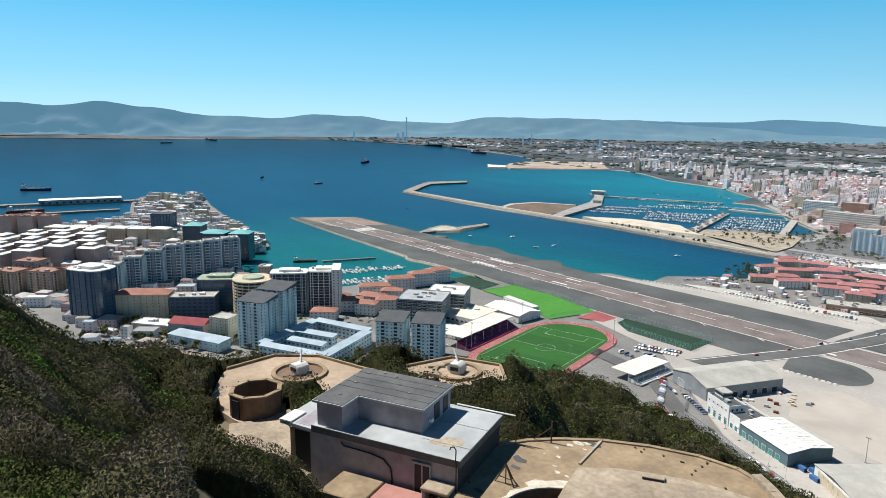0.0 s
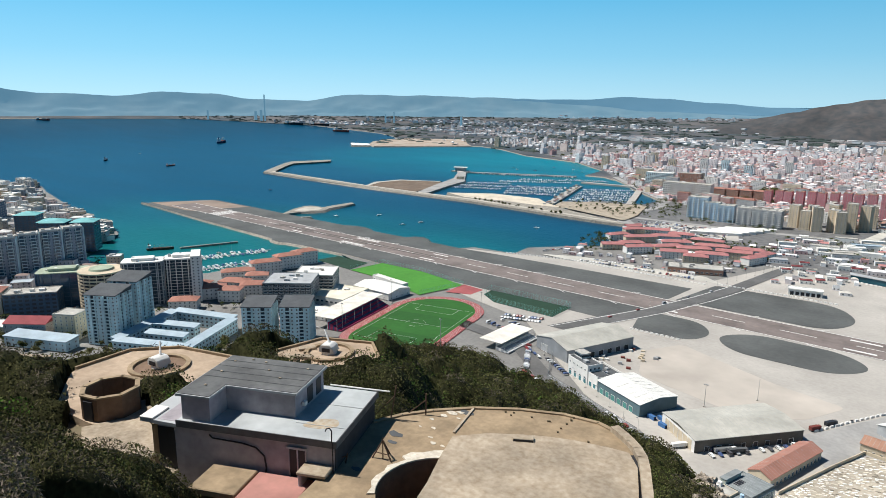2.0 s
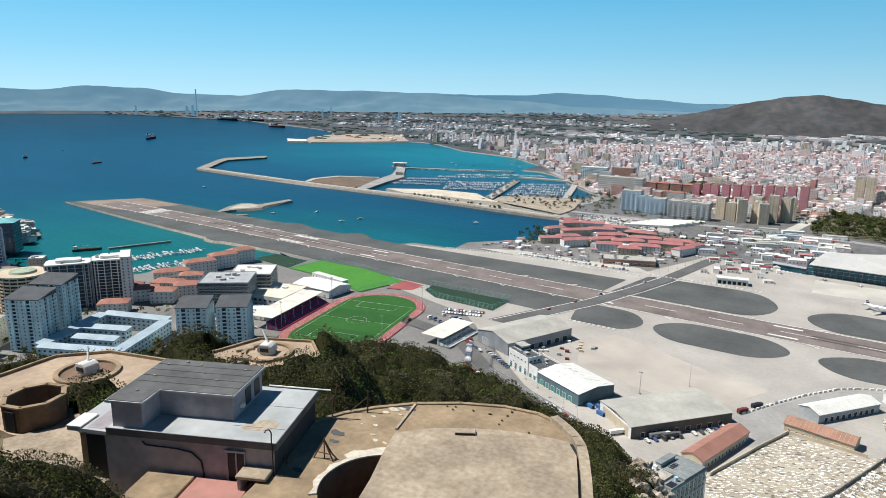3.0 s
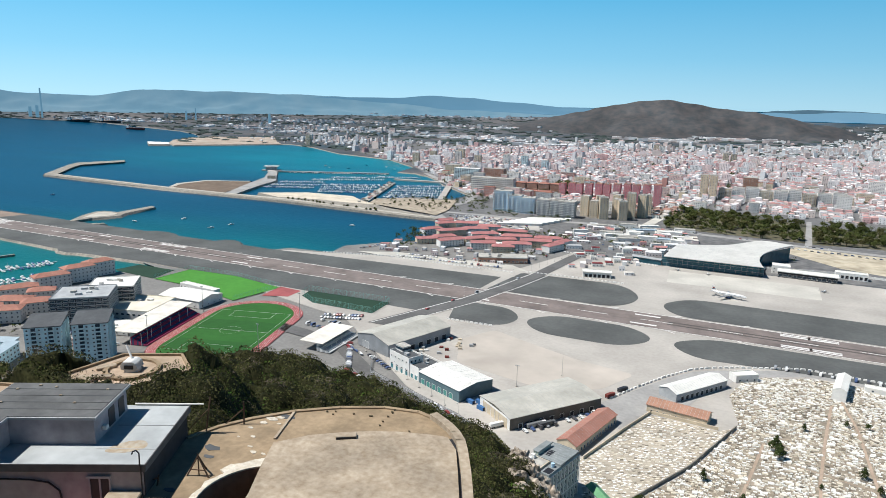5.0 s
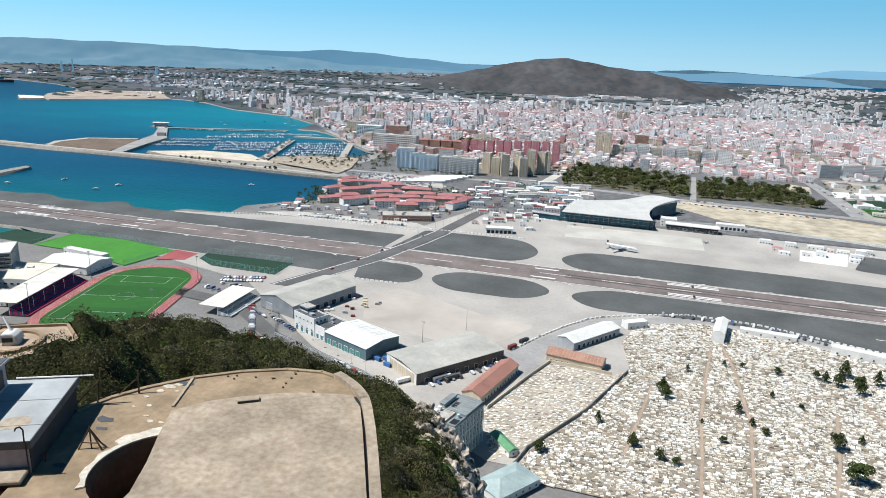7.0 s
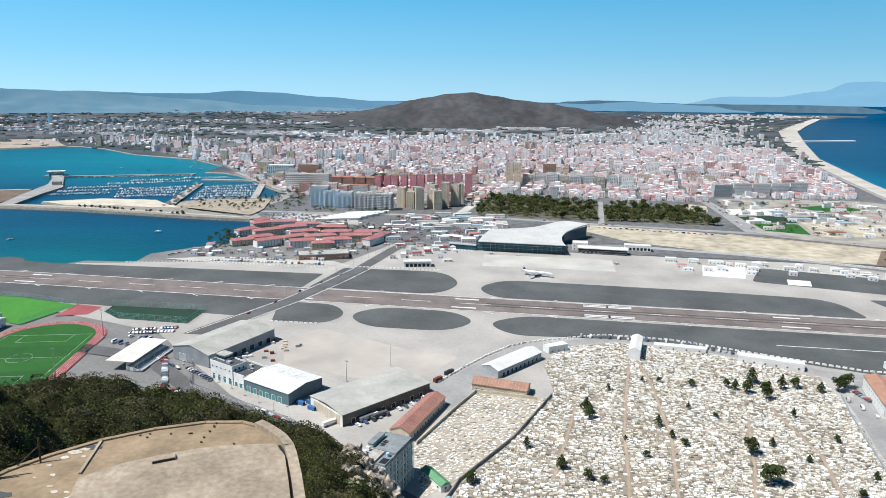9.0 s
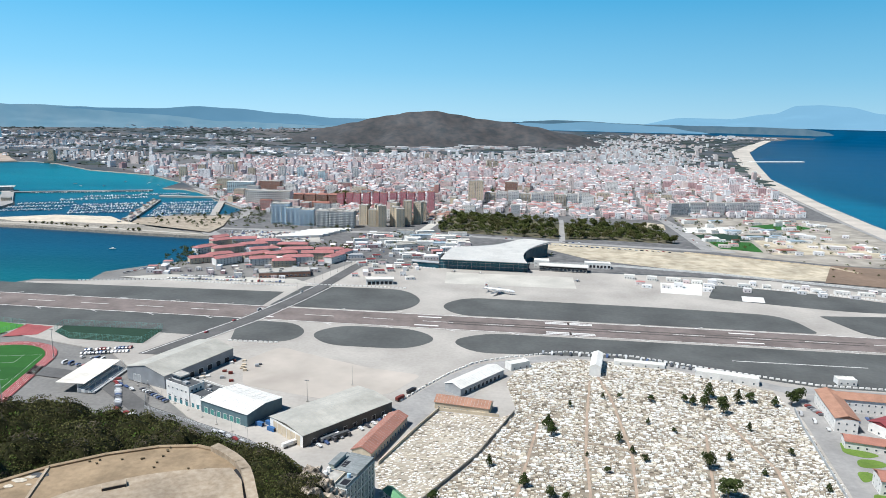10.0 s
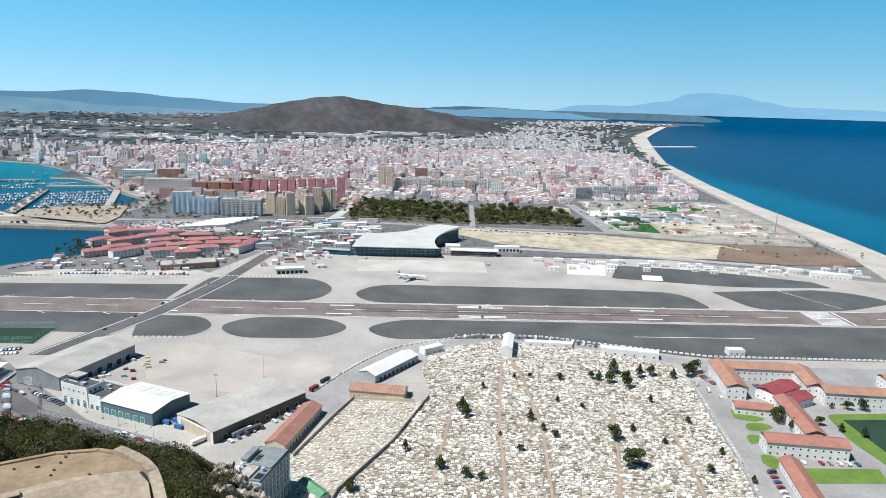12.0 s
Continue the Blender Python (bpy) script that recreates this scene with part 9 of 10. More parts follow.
def battery_house():
    e = near_thing("battery_house", "grey two-level battery house with dark felt and pale painted roofs", "house", -26.3, 21.4, 177, 26.7)
    P = lambda nm, me, lab="": part(nm, me, e, lab)
    P("wall", box("wall", -11.0, 0, -6, 0, 6.2, 4.62, M_MAUVE, bevel=0.03))
    # lower roof with a shallow fall and thin edge
    P("lower_roof", box("lower_roof", -9.6, -0.22, 4.62, 0.18, 6.45, 4.82, M_SHEET, bevel=0.03), "pale grey painted flat roof")
    P("roof_edge", box("roof_edge", -9.6, -0.27, 4.45, 0.22, -0.225, 4.86, M_FELT))
    P("roof_edge", box("roof_edge", 0.185, -0.225, 4.45, 0.235, 6.45, 4.86, M_FELT))
    P("back_rail", tube("back_rail", (-3.0, 6.42, 4.92), (1.0, 6.42, 4.92), 0.05, M_WHITE))
    for y in (1.3, 3.9):
        P("roof_seam", box("roof_seam", -2.9, y, 4.825, 0.16, y + 0.03, 4.85, M_GREYWALL))
    P("roof_stain", prism("roof_stain", rounded([(-2.6, 1.0), (-1.9, 2.1), (-0.7, 2.3), (-0.3, 1.5), (-1.2, 0.9)], 0.6), 4.80, 4.826, M_RUSTSTAIN), "brown stain on the pale roof")
    # upper storey, an L in plan
    pts = [(-7.55, 1.8), (-3.15, 1.8), (-3.15, 5.7), (-9.35, 5.7), (-9.35, 0.05), (-7.55, 0.05)]
    P("upper_wall", prism("upper_wall", pts, 4.6, 6.28, M_MAUVE))
    pts = [(-7.4, 1.6), (-2.95, 1.6), (-2.95, 5.9), (-9.6, 5.9), (-9.6, -0.12), (-7.4, -0.12)]
    P("upper_roof", prism("upper_roof", pts, 6.28, 6.42, M_GREYWALL))
    pts = [(-7.47, 1.67), (-3.02, 1.67), (-3.02, 5.83), (-9.53, 5.83), (-9.53, -0.05), (-7.47, -0.05)]
    P("felt_cover", prism("felt_cover", pts, 6.42, 6.455, M_FELT), "dark felt roof covering")
    for k in range(1, 5):
        P("felt_lap", box("felt_lap", -9.5, 1.67 + k * 0.83, 6.456, -3.05, 1.70 + k * 0.83, 6.475, M_DARKROOF))
    for k, (x, y) in enumerate(((-8.9, 4.9), (-7.9, 5.4), (-6.9, 5.2), (-8.6, 1.2), (-4.9, 3.2), (-3.9, 4.9), (-8.8, 3.2), (-6.1, 4.1))):
        P("roof_stone", box("roof_stone", x, y, 6.455, x + 0.16, y + 0.12, 6.53, M_PALECONC, bevel=0.02))
    # left annex
    # thin near-black panel over the right wall
    P("side_wall", box("side_wall", 0.002, 0.0, -5.9, 0.05, 6.2, 4.44, M_NEARBLACK, bevel=0.01), "near-black side wall")
    P("annex_wall", box("annex_wall", -11.9, 0.6, -6, -11.02, 3.6, 3.9, M_OLDCONC))
    P("annex_roof", prism("annex_roof", [(-12.1, -0.1), (-9.62, -0.25), (-9.62, 3.9), (-12.1, 3.7)], 4.4, 4.6, M_GREYWALL))
    P("annex_slab", box("annex_slab", -12.1, -0.15, 4.62, -11.2, 1.4, 4.72, M_WHITE, bevel=0.02), "white slab on the annex roof")
    # flat near-black panel carries the opening's inner shade
    P("dark_opening", box("dark_opening", -11.012, -0.03, 1.4, -9.9, 0.2, 4.2, M_DARK))
    P("shelf", box("shelf", -11.3, -0.5, 1.5, -9.8, 0.0, 1.62, M_PALECONC))
    # window with bars
    w = P("window", box("window", -2.68, -0.06, 2.2, -1.68, 0.02, 4.0, M_DARK), "dark window in a pale frame")
    for x in (-2.72, -2.2, -1.7):
        part("window_bar", box("window_bar", x, -0.12, 2.2, x + 0.07, -0.062, 4.0, M_MAUVE), w)
    part("lintel", box("lintel", -2.8, -0.14, 4.0, -1.6, -0.06, 4.12, M_GREYWALL), w)
    # bent pipe on the wall
    bm = bmesh.new()
    path = [(-7.6, -0.08, 4.15), (-7.4, -0.08, 3.95), (-5.6, -0.08, 3.9), (-4.7, -0.08, 3.75), (-4.2, -0.08, 3.3), (-4.1, -0.08, 2.6), (-4.2, -0.08, 1.8)]
    for a, b in zip(path, path[1:]):
        add_tube(bm, a, b, 0.045, n=6)
    P("wall_pipe", bm_mesh("wall_pipe", bm, M_DARK), "dark pipe bent across the wall")
    bm = bmesh.new()
    for a, b in zip([(-0.02, -0.3, 4.82), (0.0, -0.3, 5.5), (-0.12, -0.3, 5.66), (-0.3, -0.3, 5.6)], [(0.0, -0.3, 5.5), (-0.12, -0.3, 5.66), (-0.3, -0.3, 5.6), (-0.36, -0.3, 5.45)]):
        add_tube(bm, a, b, 0.035, n=6)
    add_tube(bm, (0.02, -0.3, 4.8), (0.02, -0.3, 2.9), 0.035, n=6)
    P("vent_pipe", bm_mesh("vent_pipe", bm, M_DARK))
    P("wall_lamp", box("wall_lamp", -3.1, 2.5, 5.25, -2.85, 2.8, 5.5, M_WHITE, bevel=0.04))
    for y in (3.4, 4.6):
        P("side_window", box("side_window", -3.16, y, 5.0, -3.12, y + 0.7, 6.0, M_DARK))
    return e


battery_house()


def block_thing(name, label, category, x0, y0, z0, x1, y1, z1, material, bevel=0.05):
    """A block beside the house, in the house's own axes."""
    e = near_thing(name, label, category, -26.3, 21.4, 177, 26.7, data=box(name, x0, y0, z0, x1, y1, z1, material, bevel=bevel))
    return e


block_thing("flat_roof_slab", "tan concrete flat roof slab below the house wall", "slab", -7.3, -2.75, 2.1, -4.5, -0.3, 2.5, M_OLDCONC)
block_thing("shed_wall", "dark concrete shed under the tan slab", "shed", -7.1, -2.6, -5, -4.7, -0.4, 2.1, M_BRICKBROWN)
block_thing("red_terrace", "faded red painted concrete terrace", "terrace", -4.42, -6.5, -5, -1.15, -0.3, 2.45, M_REDSLAB)
block_thing("porch_slab", "pale concrete porch slab beside the window", "slab", -1.75, -1.15, 3.1, -0.05, -0.05, 3.32, M_PALECONC)
block_thing("porch_wall", "grey porch wall under the slab", "wall", -1.7, -1.1, -5, -1.5, -0.1, 3.1, M_MAUVE)
block_thing("white_board", "white board lying below the wall", "board", -10.0, -1.6, 0.4, -8.6, -0.8, 0.5, M_WHITE, 0.01)


def gun_platform():
    e = near_thing("gun_platform", "broad round-edged concrete roof of a gun battery, stained brown", "battery roof", 0, 0, 180)
    outer = [(-28.95, 26.7), (-28.3, 28.6), (-27.2, 30.4), (-25.4, 32.5), (-23.1, 34.3), (-20.5, 35.65), (-18.2, 36.1), (-16.2, 35.6), (-14.6, 34.4), (-13.3, 32.6), (-12.2, 30.5), (-11.1, 28.2), (-9.4, 24.5), (-8.6, 20), (-10, 10), (-22, 9), (-25.4, 17.5), (-27.0, 21.9)]
    pit, r = (-20.75, 23.6), 3.25
    circ = [(pit[0] + r * math.cos(2 * math.pi * k / 28), pit[1] + r * math.sin(2 * math.pi * k / 28)) for k in range(29)]
    bm = bmesh.new()
    ring = outer + [outer[0]]
    # roof sheet with a round pit cut out of it
    loop = outer[:]
    start = min(range(28), key=lambda k: (circ[k][0] - outer[-1][0]) ** 2 + (circ[k][1] - outer[-1][1]) ** 2)
    hole = [circ[(start + k) % 28] for k in range(28)] + [circ[start]]
    vs = [bm.verts.new((x, y, 0)) for x, y in loop] + [bm.verts.new((x, y, 0)) for x, y in hole] + [bm.verts.new((outer[-1][0] + 0.001, outer[-1][1] + 0.001, 0))]
    f = bm.faces.new(vs)
    bmesh.ops.triangulate(bm, faces=[f])
    bmesh.ops.recalc_face_normals(bm, faces=bm.faces[:])
    for fc in bm.faces:
        if fc.normal.z < 0:
            fc.normal_flip()
    lo = [bm.verts.new((x * 1.0, y, -6)) for x, y in outer]
    hi = [bm.verts.new((x, y, 0)) for x, y in outer]
    for k in range(len(outer)):
        n = (k + 1) % len(outer)
        bm.faces.new((hi[k], hi[n], lo[n], lo[k]))
    part("deck", bm_mesh("deck", bm, M_OLDCONC), e)
    bm = bmesh.new()
    a = [bm.verts.new((x, y, 0.02)) for x, y in circ[:28]]
    b = [bm.verts.new((x, y, -3.0)) for x, y in circ[:28]]
    for k in range(28):
        bm.faces.new((a[k], b[k], b[(k + 1) % 28], a[(k + 1) % 28]))
    bm.faces.new(b[::-1])
    part("pit", bm_mesh("pit", bm, M_BRICKBROWN), e, "dark round gun pit")
    bm = bmesh.new()
    for k in range(1, 13):
        a0, a1 = radians(225 - 9 * k + 9), radians(225 - 9 * k)
        for r0, r1, z0, z1 in ((3.27, 3.6 if k < 8 else 4.05, -0.05, 0.09),):
            q = [(pit[0] + rr * math.cos(t), pit[1] + rr * math.sin(t)) for rr, t in ((r0, a0), (r1 + 0.12 * math.sin(k * 2.3), a0), (r1 + 0.12 * math.sin(k * 2.3 + 2.3), a1), (r0, a1))]
            add_prism(bm, q, z0, z1)
    part("pit_rim", bm_mesh("pit_rim", bm, M_SCUFF), e, "chalky broken rim round the pit")

    def kerb(line, w, h, m_, nm):
        bm = bmesh.new()
        for (x0, y0), (x1, y1) in zip(line, line[1:]):
            p, q = Vector((x0, y0, 0)), Vector((x1, y1, 0))
            nn = (q - p).cross(Vector((0, 0, 1))).normalized() * w
            add_prism(bm, [tuple(p[:2]), tuple(q[:2]), tuple((q + nn)[:2]), tuple((p + nn)[:2])], -0.3, h)
        bmesh.ops.remove_doubles(bm, verts=bm.verts[:], dist=0.02)
        return part(nm, bm_mesh(nm, bm, m_), e)

    kerb(rounded(outer[:8], 0.0), 0.28, 0.10, M_OLDCONC, "edge_kerb")
    par = [(-16.9, 36.0), (-16.2, 35.6), (-15.3, 35.0), (-14.6, 34.4), (-13.9, 33.6), (-13.3, 32.6), (-12.2, 30.5), (-11.1, 28.2), (-9.4, 24.5), (-8.6, 20)]
    kerb(par, 0.55, 0.34, M_PALECONC, "parapet")
    # upper slab with a curved back edge and a gutter before the parapet
    slab = [(-23.75, 28.3), (-22.4, 30.0), (-20.7, 31.3), (-19.4, 32.1), (-18.0, 32.75), (-16.2, 33.3), (-15.0, 33.55), (-13.95, 32.4), (-12.9, 30.3), (-11.85, 28.1), (-10.1, 24.4), (-9.3, 20), (-10.5, 11), (-19.5, 10.5), (-20.7, 21.5), (-21.6, 23.7), (-22.75, 26.0)]
    part("upper_slab", prism("upper_slab", slab, -0.1, 0.22, M_PALECONC), e, "paler raised concrete slab")
    # flat strip on the deck, painted dark for shade in the gutter
    gut = [(-15.0, 33.6), (-14.75, 33.95), (-13.75, 32.5), (-12.65, 30.3), (-11.6, 28.1), (-9.85, 24.4), (-9.1, 20), (-9.3, 20), (-10.08, 24.4), (-11.83, 28.1), (-12.88, 30.3), (-13.93, 32.4)]
    part("gutter", prism("gutter", gut, 0.0, 0.012, M_DARK), e, "flat dark strip painted for the shaded gutter gap")
    hp = pose(-20.35, 30.75, 0.2, 0, 0, 33)
    part("hatch", box("hatch", -0.62, -0.24, 0, 0.62, 0.24, 0.2, M_PALECONC, bevel=0.03), e, "raised concrete hatch lid", hp)
    # dark strip paints the shade below the lid's edge
    part("hatch_gap", box("hatch_gap", -0.58, -0.27, 0.02, 0.58, -0.245, 0.15, M_DARK), e, "", hp)
    bm = bmesh.new()
    add_prism(bm, [(-24.25, 28.9), (-24.1, 28.95), (-25.2, 32.25), (-25.35, 32.2)], -0.05, 0.10)
    part("joint_kerb", bm_mesh("joint_kerb", bm, M_PALECONC), e)
    rng = random.Random(4)
    for k, (x, y, s) in enumerate(((-25.9, 30.9, 0.5), (-25.6, 31.3, 0.32), (-26.1, 30.3, 0.28), (-25.2, 30.6, 0.2), (-26.4, 29.4, 0.22), (-25.5, 28.6, 0.18), (-24.9, 27.6, 0.2), (-26.3, 28.2, 0.15), (-24.3, 27.2, 0.26), (-23.7, 27.3, 0.2))):
        pts = [(x + s * rng.uniform(0.6, 1.2) * math.cos(t), y + s * rng.uniform(0.3, 0.8) * math.sin(t)) for t in [2 * math.pi * j / 7 for j in range(7)]]
        part("lime_patch", prism("lime_patch", pts, 0.0, 0.03, M_SCUFF), e)
    for k, (x, y, s) in enumerate(((-25.3, 31.6, 0.45), (-26.7, 26.5, 0.5), (-26.2, 25.7, 0.3), (-25.6, 22.3, 0.3))):
        pts = [(x + s * rng.uniform(0.7, 1.3) * math.cos(t), y + s * rng.uniform(0.4, 0.8) * math.sin(t)) for t in [2 * math.pi * j / 8 for j in range(8)]]
        part("dark_patch", prism("dark_patch", pts, 0.0, 0.02, M_DARKROOF), e)
    for k in range(15):
        t = rng.random()
        x, y = (-19.6 + rng.uniform(-0.15, 0.15), 33.2 + 2.4 * t) if k < 6 else (-24.5 + 9 * t, 34.4 - 2.0 * abs(t - 0.55) + rng.uniform(-0.6, 0.0))
        pts = [(x + 0.09 * math.cos(a), y + 0.06 * math.sin(a)) for a in (0.3, 1.8, 3.1, 4.6)]
        part("weed_tuft", prism("weed_tuft", pts, 0.0, 0.10, M_HILL, taper=-0.3), e)
    return e


gun_platform()


def tripod():
    e = near_thing("iron_tripod", "rusty iron tripod stand on the concrete roof", "stand", -25.25, 24.0, 180.0)
    top = (0, 0, 1.15)
    for p in ((-0.55, -0.3, 0), (0.62, 0.05, 0), (-0.1, 0.65, 0)):
        part("leg", tube("leg", p, top, 0.045, M_RUST, n=6), e)
    part("cross_bar", tube("cross_bar", (-0.36, -0.2, 0.38), (0.41, 0.03, 0.38), 0.03, M_RUST, n=6), e)
    part("post", tube("post", (0, 0, 0), (0, 0, 1.3), 0.035, M_RUST, n=6), e)


tripod()
for x, y, a, b, h in ((-28.4, 27.7, 0.35, 0.2, 2.3), (-27.1, 29.6, 0.05, 0.0, 1.5), (-26.5, 22.3, 0.1, 0.1, 0.6)):
    e = near_thing("fence_post", "leaning rusty fence post on the roof edge", "post", x, y, 180.0, group="fence posts")
    part("post", tube("post", (0, 0, -0.2), (a, b, h), 0.05, M_RUST, n=6), e)
    part("brace", tube("brace", (-0.9, -0.7, 0.05), (a * 0.8, b * 0.8, h * 0.7), 0.03, M_RUST, n=6), e)


def emplacement(x, y, rot, pad, ring_r, dome):
    e = near_thing("gun_emplacement", "round sunken gun emplacement ringed by a low concrete wall", "emplacement", x, y, 176.9, rot, group="gun emplacements")
    bm = bmesh.new()
    n = 36
    for k in range(n):
        a0, a1 = 2 * math.pi * k / n, 2 * math.pi * (k + 1) / n
        add_prism(bm, [(r * math.cos(a), r * math.sin(a)) for r, a in ((ring_r, a0), (ring_r + 0.4, a0), (ring_r + 0.4, a1), (ring_r, a1))], -0.4, 0.22)
    bmesh.ops.remove_doubles(bm, verts=bm.verts[:], dist=0.01)
    part("ring_wall", bm_mesh("ring_wall", bm, M_OLDCONC), e)
    bm = bmesh.new()
    add_tube(bm, (0, 0, -0.8), (0, 0, 0.015), ring_r, n=36)
    part("floor", bm_mesh("floor", bm, M_BRICKBROWN if dome else M_PALEEARTH), e)
    gobj = near_thing("coast_gun", "white-painted coast gun with its barrel raised", "gun", x, y, 176.93, rot, group="coast guns")
    gobj.scale = (K * 0.78, K * 0.78, K * 0.7)
    bm = bmesh.new()
    add_tube(bm, (0, 0, 0), (0, 0, 0.35), 0.9, 0.85, n=20)
    part("mount", bm_mesh("mount", bm, M_GUNWHITE), gobj)
    bm = bmesh.new()
    # shield: a box with sloping front and rounded top
    prof = [(-0.9, 0.3), (0.9, 0.3), (0.75, 1.05), (0.35, 1.35), (-0.6, 1.35), (-0.95, 0.9)]
    lo = [bm.verts.new((px_, -0.85, pz)) for px_, pz in prof]
    hi = [bm.verts.new((px_, 0.85, pz)) for px_, pz in prof]
    bm.faces.new(lo)
    bm.faces.new(hi[::-1])
    for k in range(6):
        bm.faces.new((lo[k], hi[k], hi[(k + 1) % 6], lo[(k + 1) % 6]))
    bmesh.ops.recalc_face_normals(bm, faces=bm.faces[:])
    bmesh.ops.bevel(bm, geom=bm.edges[:], offset=0.06, segments=2, affect="EDGES")
    part("shield", bm_mesh("shield", bm, M_GUNWHITE), gobj)
    # dark plate on the shield, shade of the breech hole in its colour
    part("breech_opening", box("breech_opening", -0.5, -0.93, 0.45, 0.5, -0.86, 0.95, M_DARK), gobj)
    part("barrel", tube("barrel", (0.1, 0.1, 1.0), (-0.95, 0.95, 2.75), 0.14, M_GUNWHITE, 0.09, 12), gobj)
    return e


emplacement(-54.6, 25.5, 10, None, 2.15, True)
emplacement(-46.2, 37.4, 25, None, 1.9, False)


def pad(name, label, pts, z, material, thick=0.5, category="pad"):
    e = new(name, prism(name, [(x * K, y * K) for x, y in pts], EYE + (z - thick - EYE) * K, EYE + (z - EYE) * K, material))
    return tagged(e, label, category, kind="structure")


pad("ground_gun_pad", "pale trodden gun terrace", rounded([(-59.4, 20.2), (-60.2, 25.6), (-57.4, 29.0), (-51.6, 30.9), (-46.0, 29.6), (-42.0, 27.5), (-43.5, 22.5), (-47.5, 17.2), (-53, 16.5)], 1.2), 176.9, M_PALEEARTH, 1.2)
pad("ground_gun_pad_east", "pale trodden gun terrace", rounded([(-50.2, 34.0), (-49.6, 39.4), (-45.0, 41.8), (-41.8, 39.5), (-42.5, 34.5), (-46, 32.6)], 1.0), 176.9, M_PALEEARTH, 1.2)
pad("ground_lower_terrace", "pale concrete lower terrace", [(-47.8, 16.4), (-46.6, 20.2), (-41.0, 19.2), (-39.4, 16.0), (-43.5, 14.6)], 177.05, M_PALECONC, 1.2)


def low_wall(pts, z, h, w, material, name="terrace_wall", label="low pale wall along the gun terrace"):
    bm = bmesh.new()
    for (x0, y0), (x1, y1) in zip(pts, pts[1:]):
        p, q = Vector((x0, y0, 0)), Vector((x1, y1, 0))
        nn = (q - p).cross(Vector((0, 0, 1))).normalized() * w / 2
        add_prism(bm, [tuple((p - nn)[:2]), tuple((q - nn)[:2]), tuple((q + nn)[:2]), tuple((p + nn)[:2])], -0.8, h)
    return near_thing(name, label, "wall", 0, 0, z, kind="structure", data=bm_mesh(name, bm, material))


low_wall([(-59.3, 20.4), (-60.1, 25.5), (-57.4, 28.9), (-51.6, 30.8), (-48.6, 32.4)], 176.9, 0.24, 0.22, M_OLDCONC, "wall_gun_terrace")
low_wall([(-50.1, 34.4), (-49.5, 39.3), (-45.0, 41.7), (-41.8, 39.5)], 176.9, 0.22, 0.22, M_OLDCONC, "wall_gun_terrace_east")
low_wall([(-46.4, 20.6), (-41.2, 19.4)], 177.0, 0.6, 0.3, M_PALECONC, "wall_lower_terrace")
low_wall([(-76, 6.5), (-72, 9.5), (-66, 15.0), (-60.5, 19.0)], 177.6, 0.6, 0.5, M_PALECONC, "wall_path", "pale wall along the hillside path")


def enclosure():
    e = near_thing("walled_enclosure", "roofless brown rendered enclosure with eight sides and a dark doorway", "ruin", -49.3, 19.2, 176.9, 20)
    n, r = 8, 2.05
    pts = [(r * math.cos(2 * math.pi * (k + 0.5) / n), r * 1.05 * math.sin(2 * math.pi * (k + 0.5) / n)) for k in range(n)]
    for k in range(n):
        a, b = Vector((*pts[k], 0)), Vector((*pts[(k + 1) % n], 0))
        nn = (b - a).cross(Vector((0, 0, 1))).normalized() * 0.22
        part("wall_panel", prism("wall_panel", [tuple(a[:2]), tuple(b[:2]), tuple((b - nn)[:2]), tuple((a - nn)[:2])], -1.0, 1.75, M_BRICKBROWN), e)
        part("coping", prism("coping", [tuple((a + nn * 0.3)[:2]), tuple((b + nn * 0.3)[:2]), tuple((b - nn * 1.3)[:2]), tuple((a - nn * 1.3)[:2])], 1.75, 1.86, M_OLDCONC), e)
    part("floor", prism("floor", pts, -0.2, 0.05, M_HILL), e)
    # no hole is cut; the doorway's shade is a dark panel
    part("doorway", box("doorway", -0.45, -2.12, 0.0, 0.35, -1.98, 1.5, M_DARK), e)


enclosure()
for k, (x, y, h) in enumerate(((-47.8, 34.2, 0.25), (-46.9, 35.0, 0.3), (-48.4, 36.6, 0.25))):
    near_thing("concrete_bench", "small concrete block on the gun terrace", "block", x, y, 176.9, 30 * k, "terrace blocks", data=box("concrete_bench", -0.8, -0.3, 0, 0.8, 0.3, h, M_PALECONC, bevel=0.04))

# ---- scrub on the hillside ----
# near-black green: shade between leaves is painted into this foliage
M_SCRUB = mat("painted_scrub_shade", (0.020, 0.022, 0.009), (0.052, 0.052, 0.021), fine=0.4, big=5, rough=0.9, island=0.35, bump=1.0, spec=0.05, contrast=0.35, dirt=0.4)


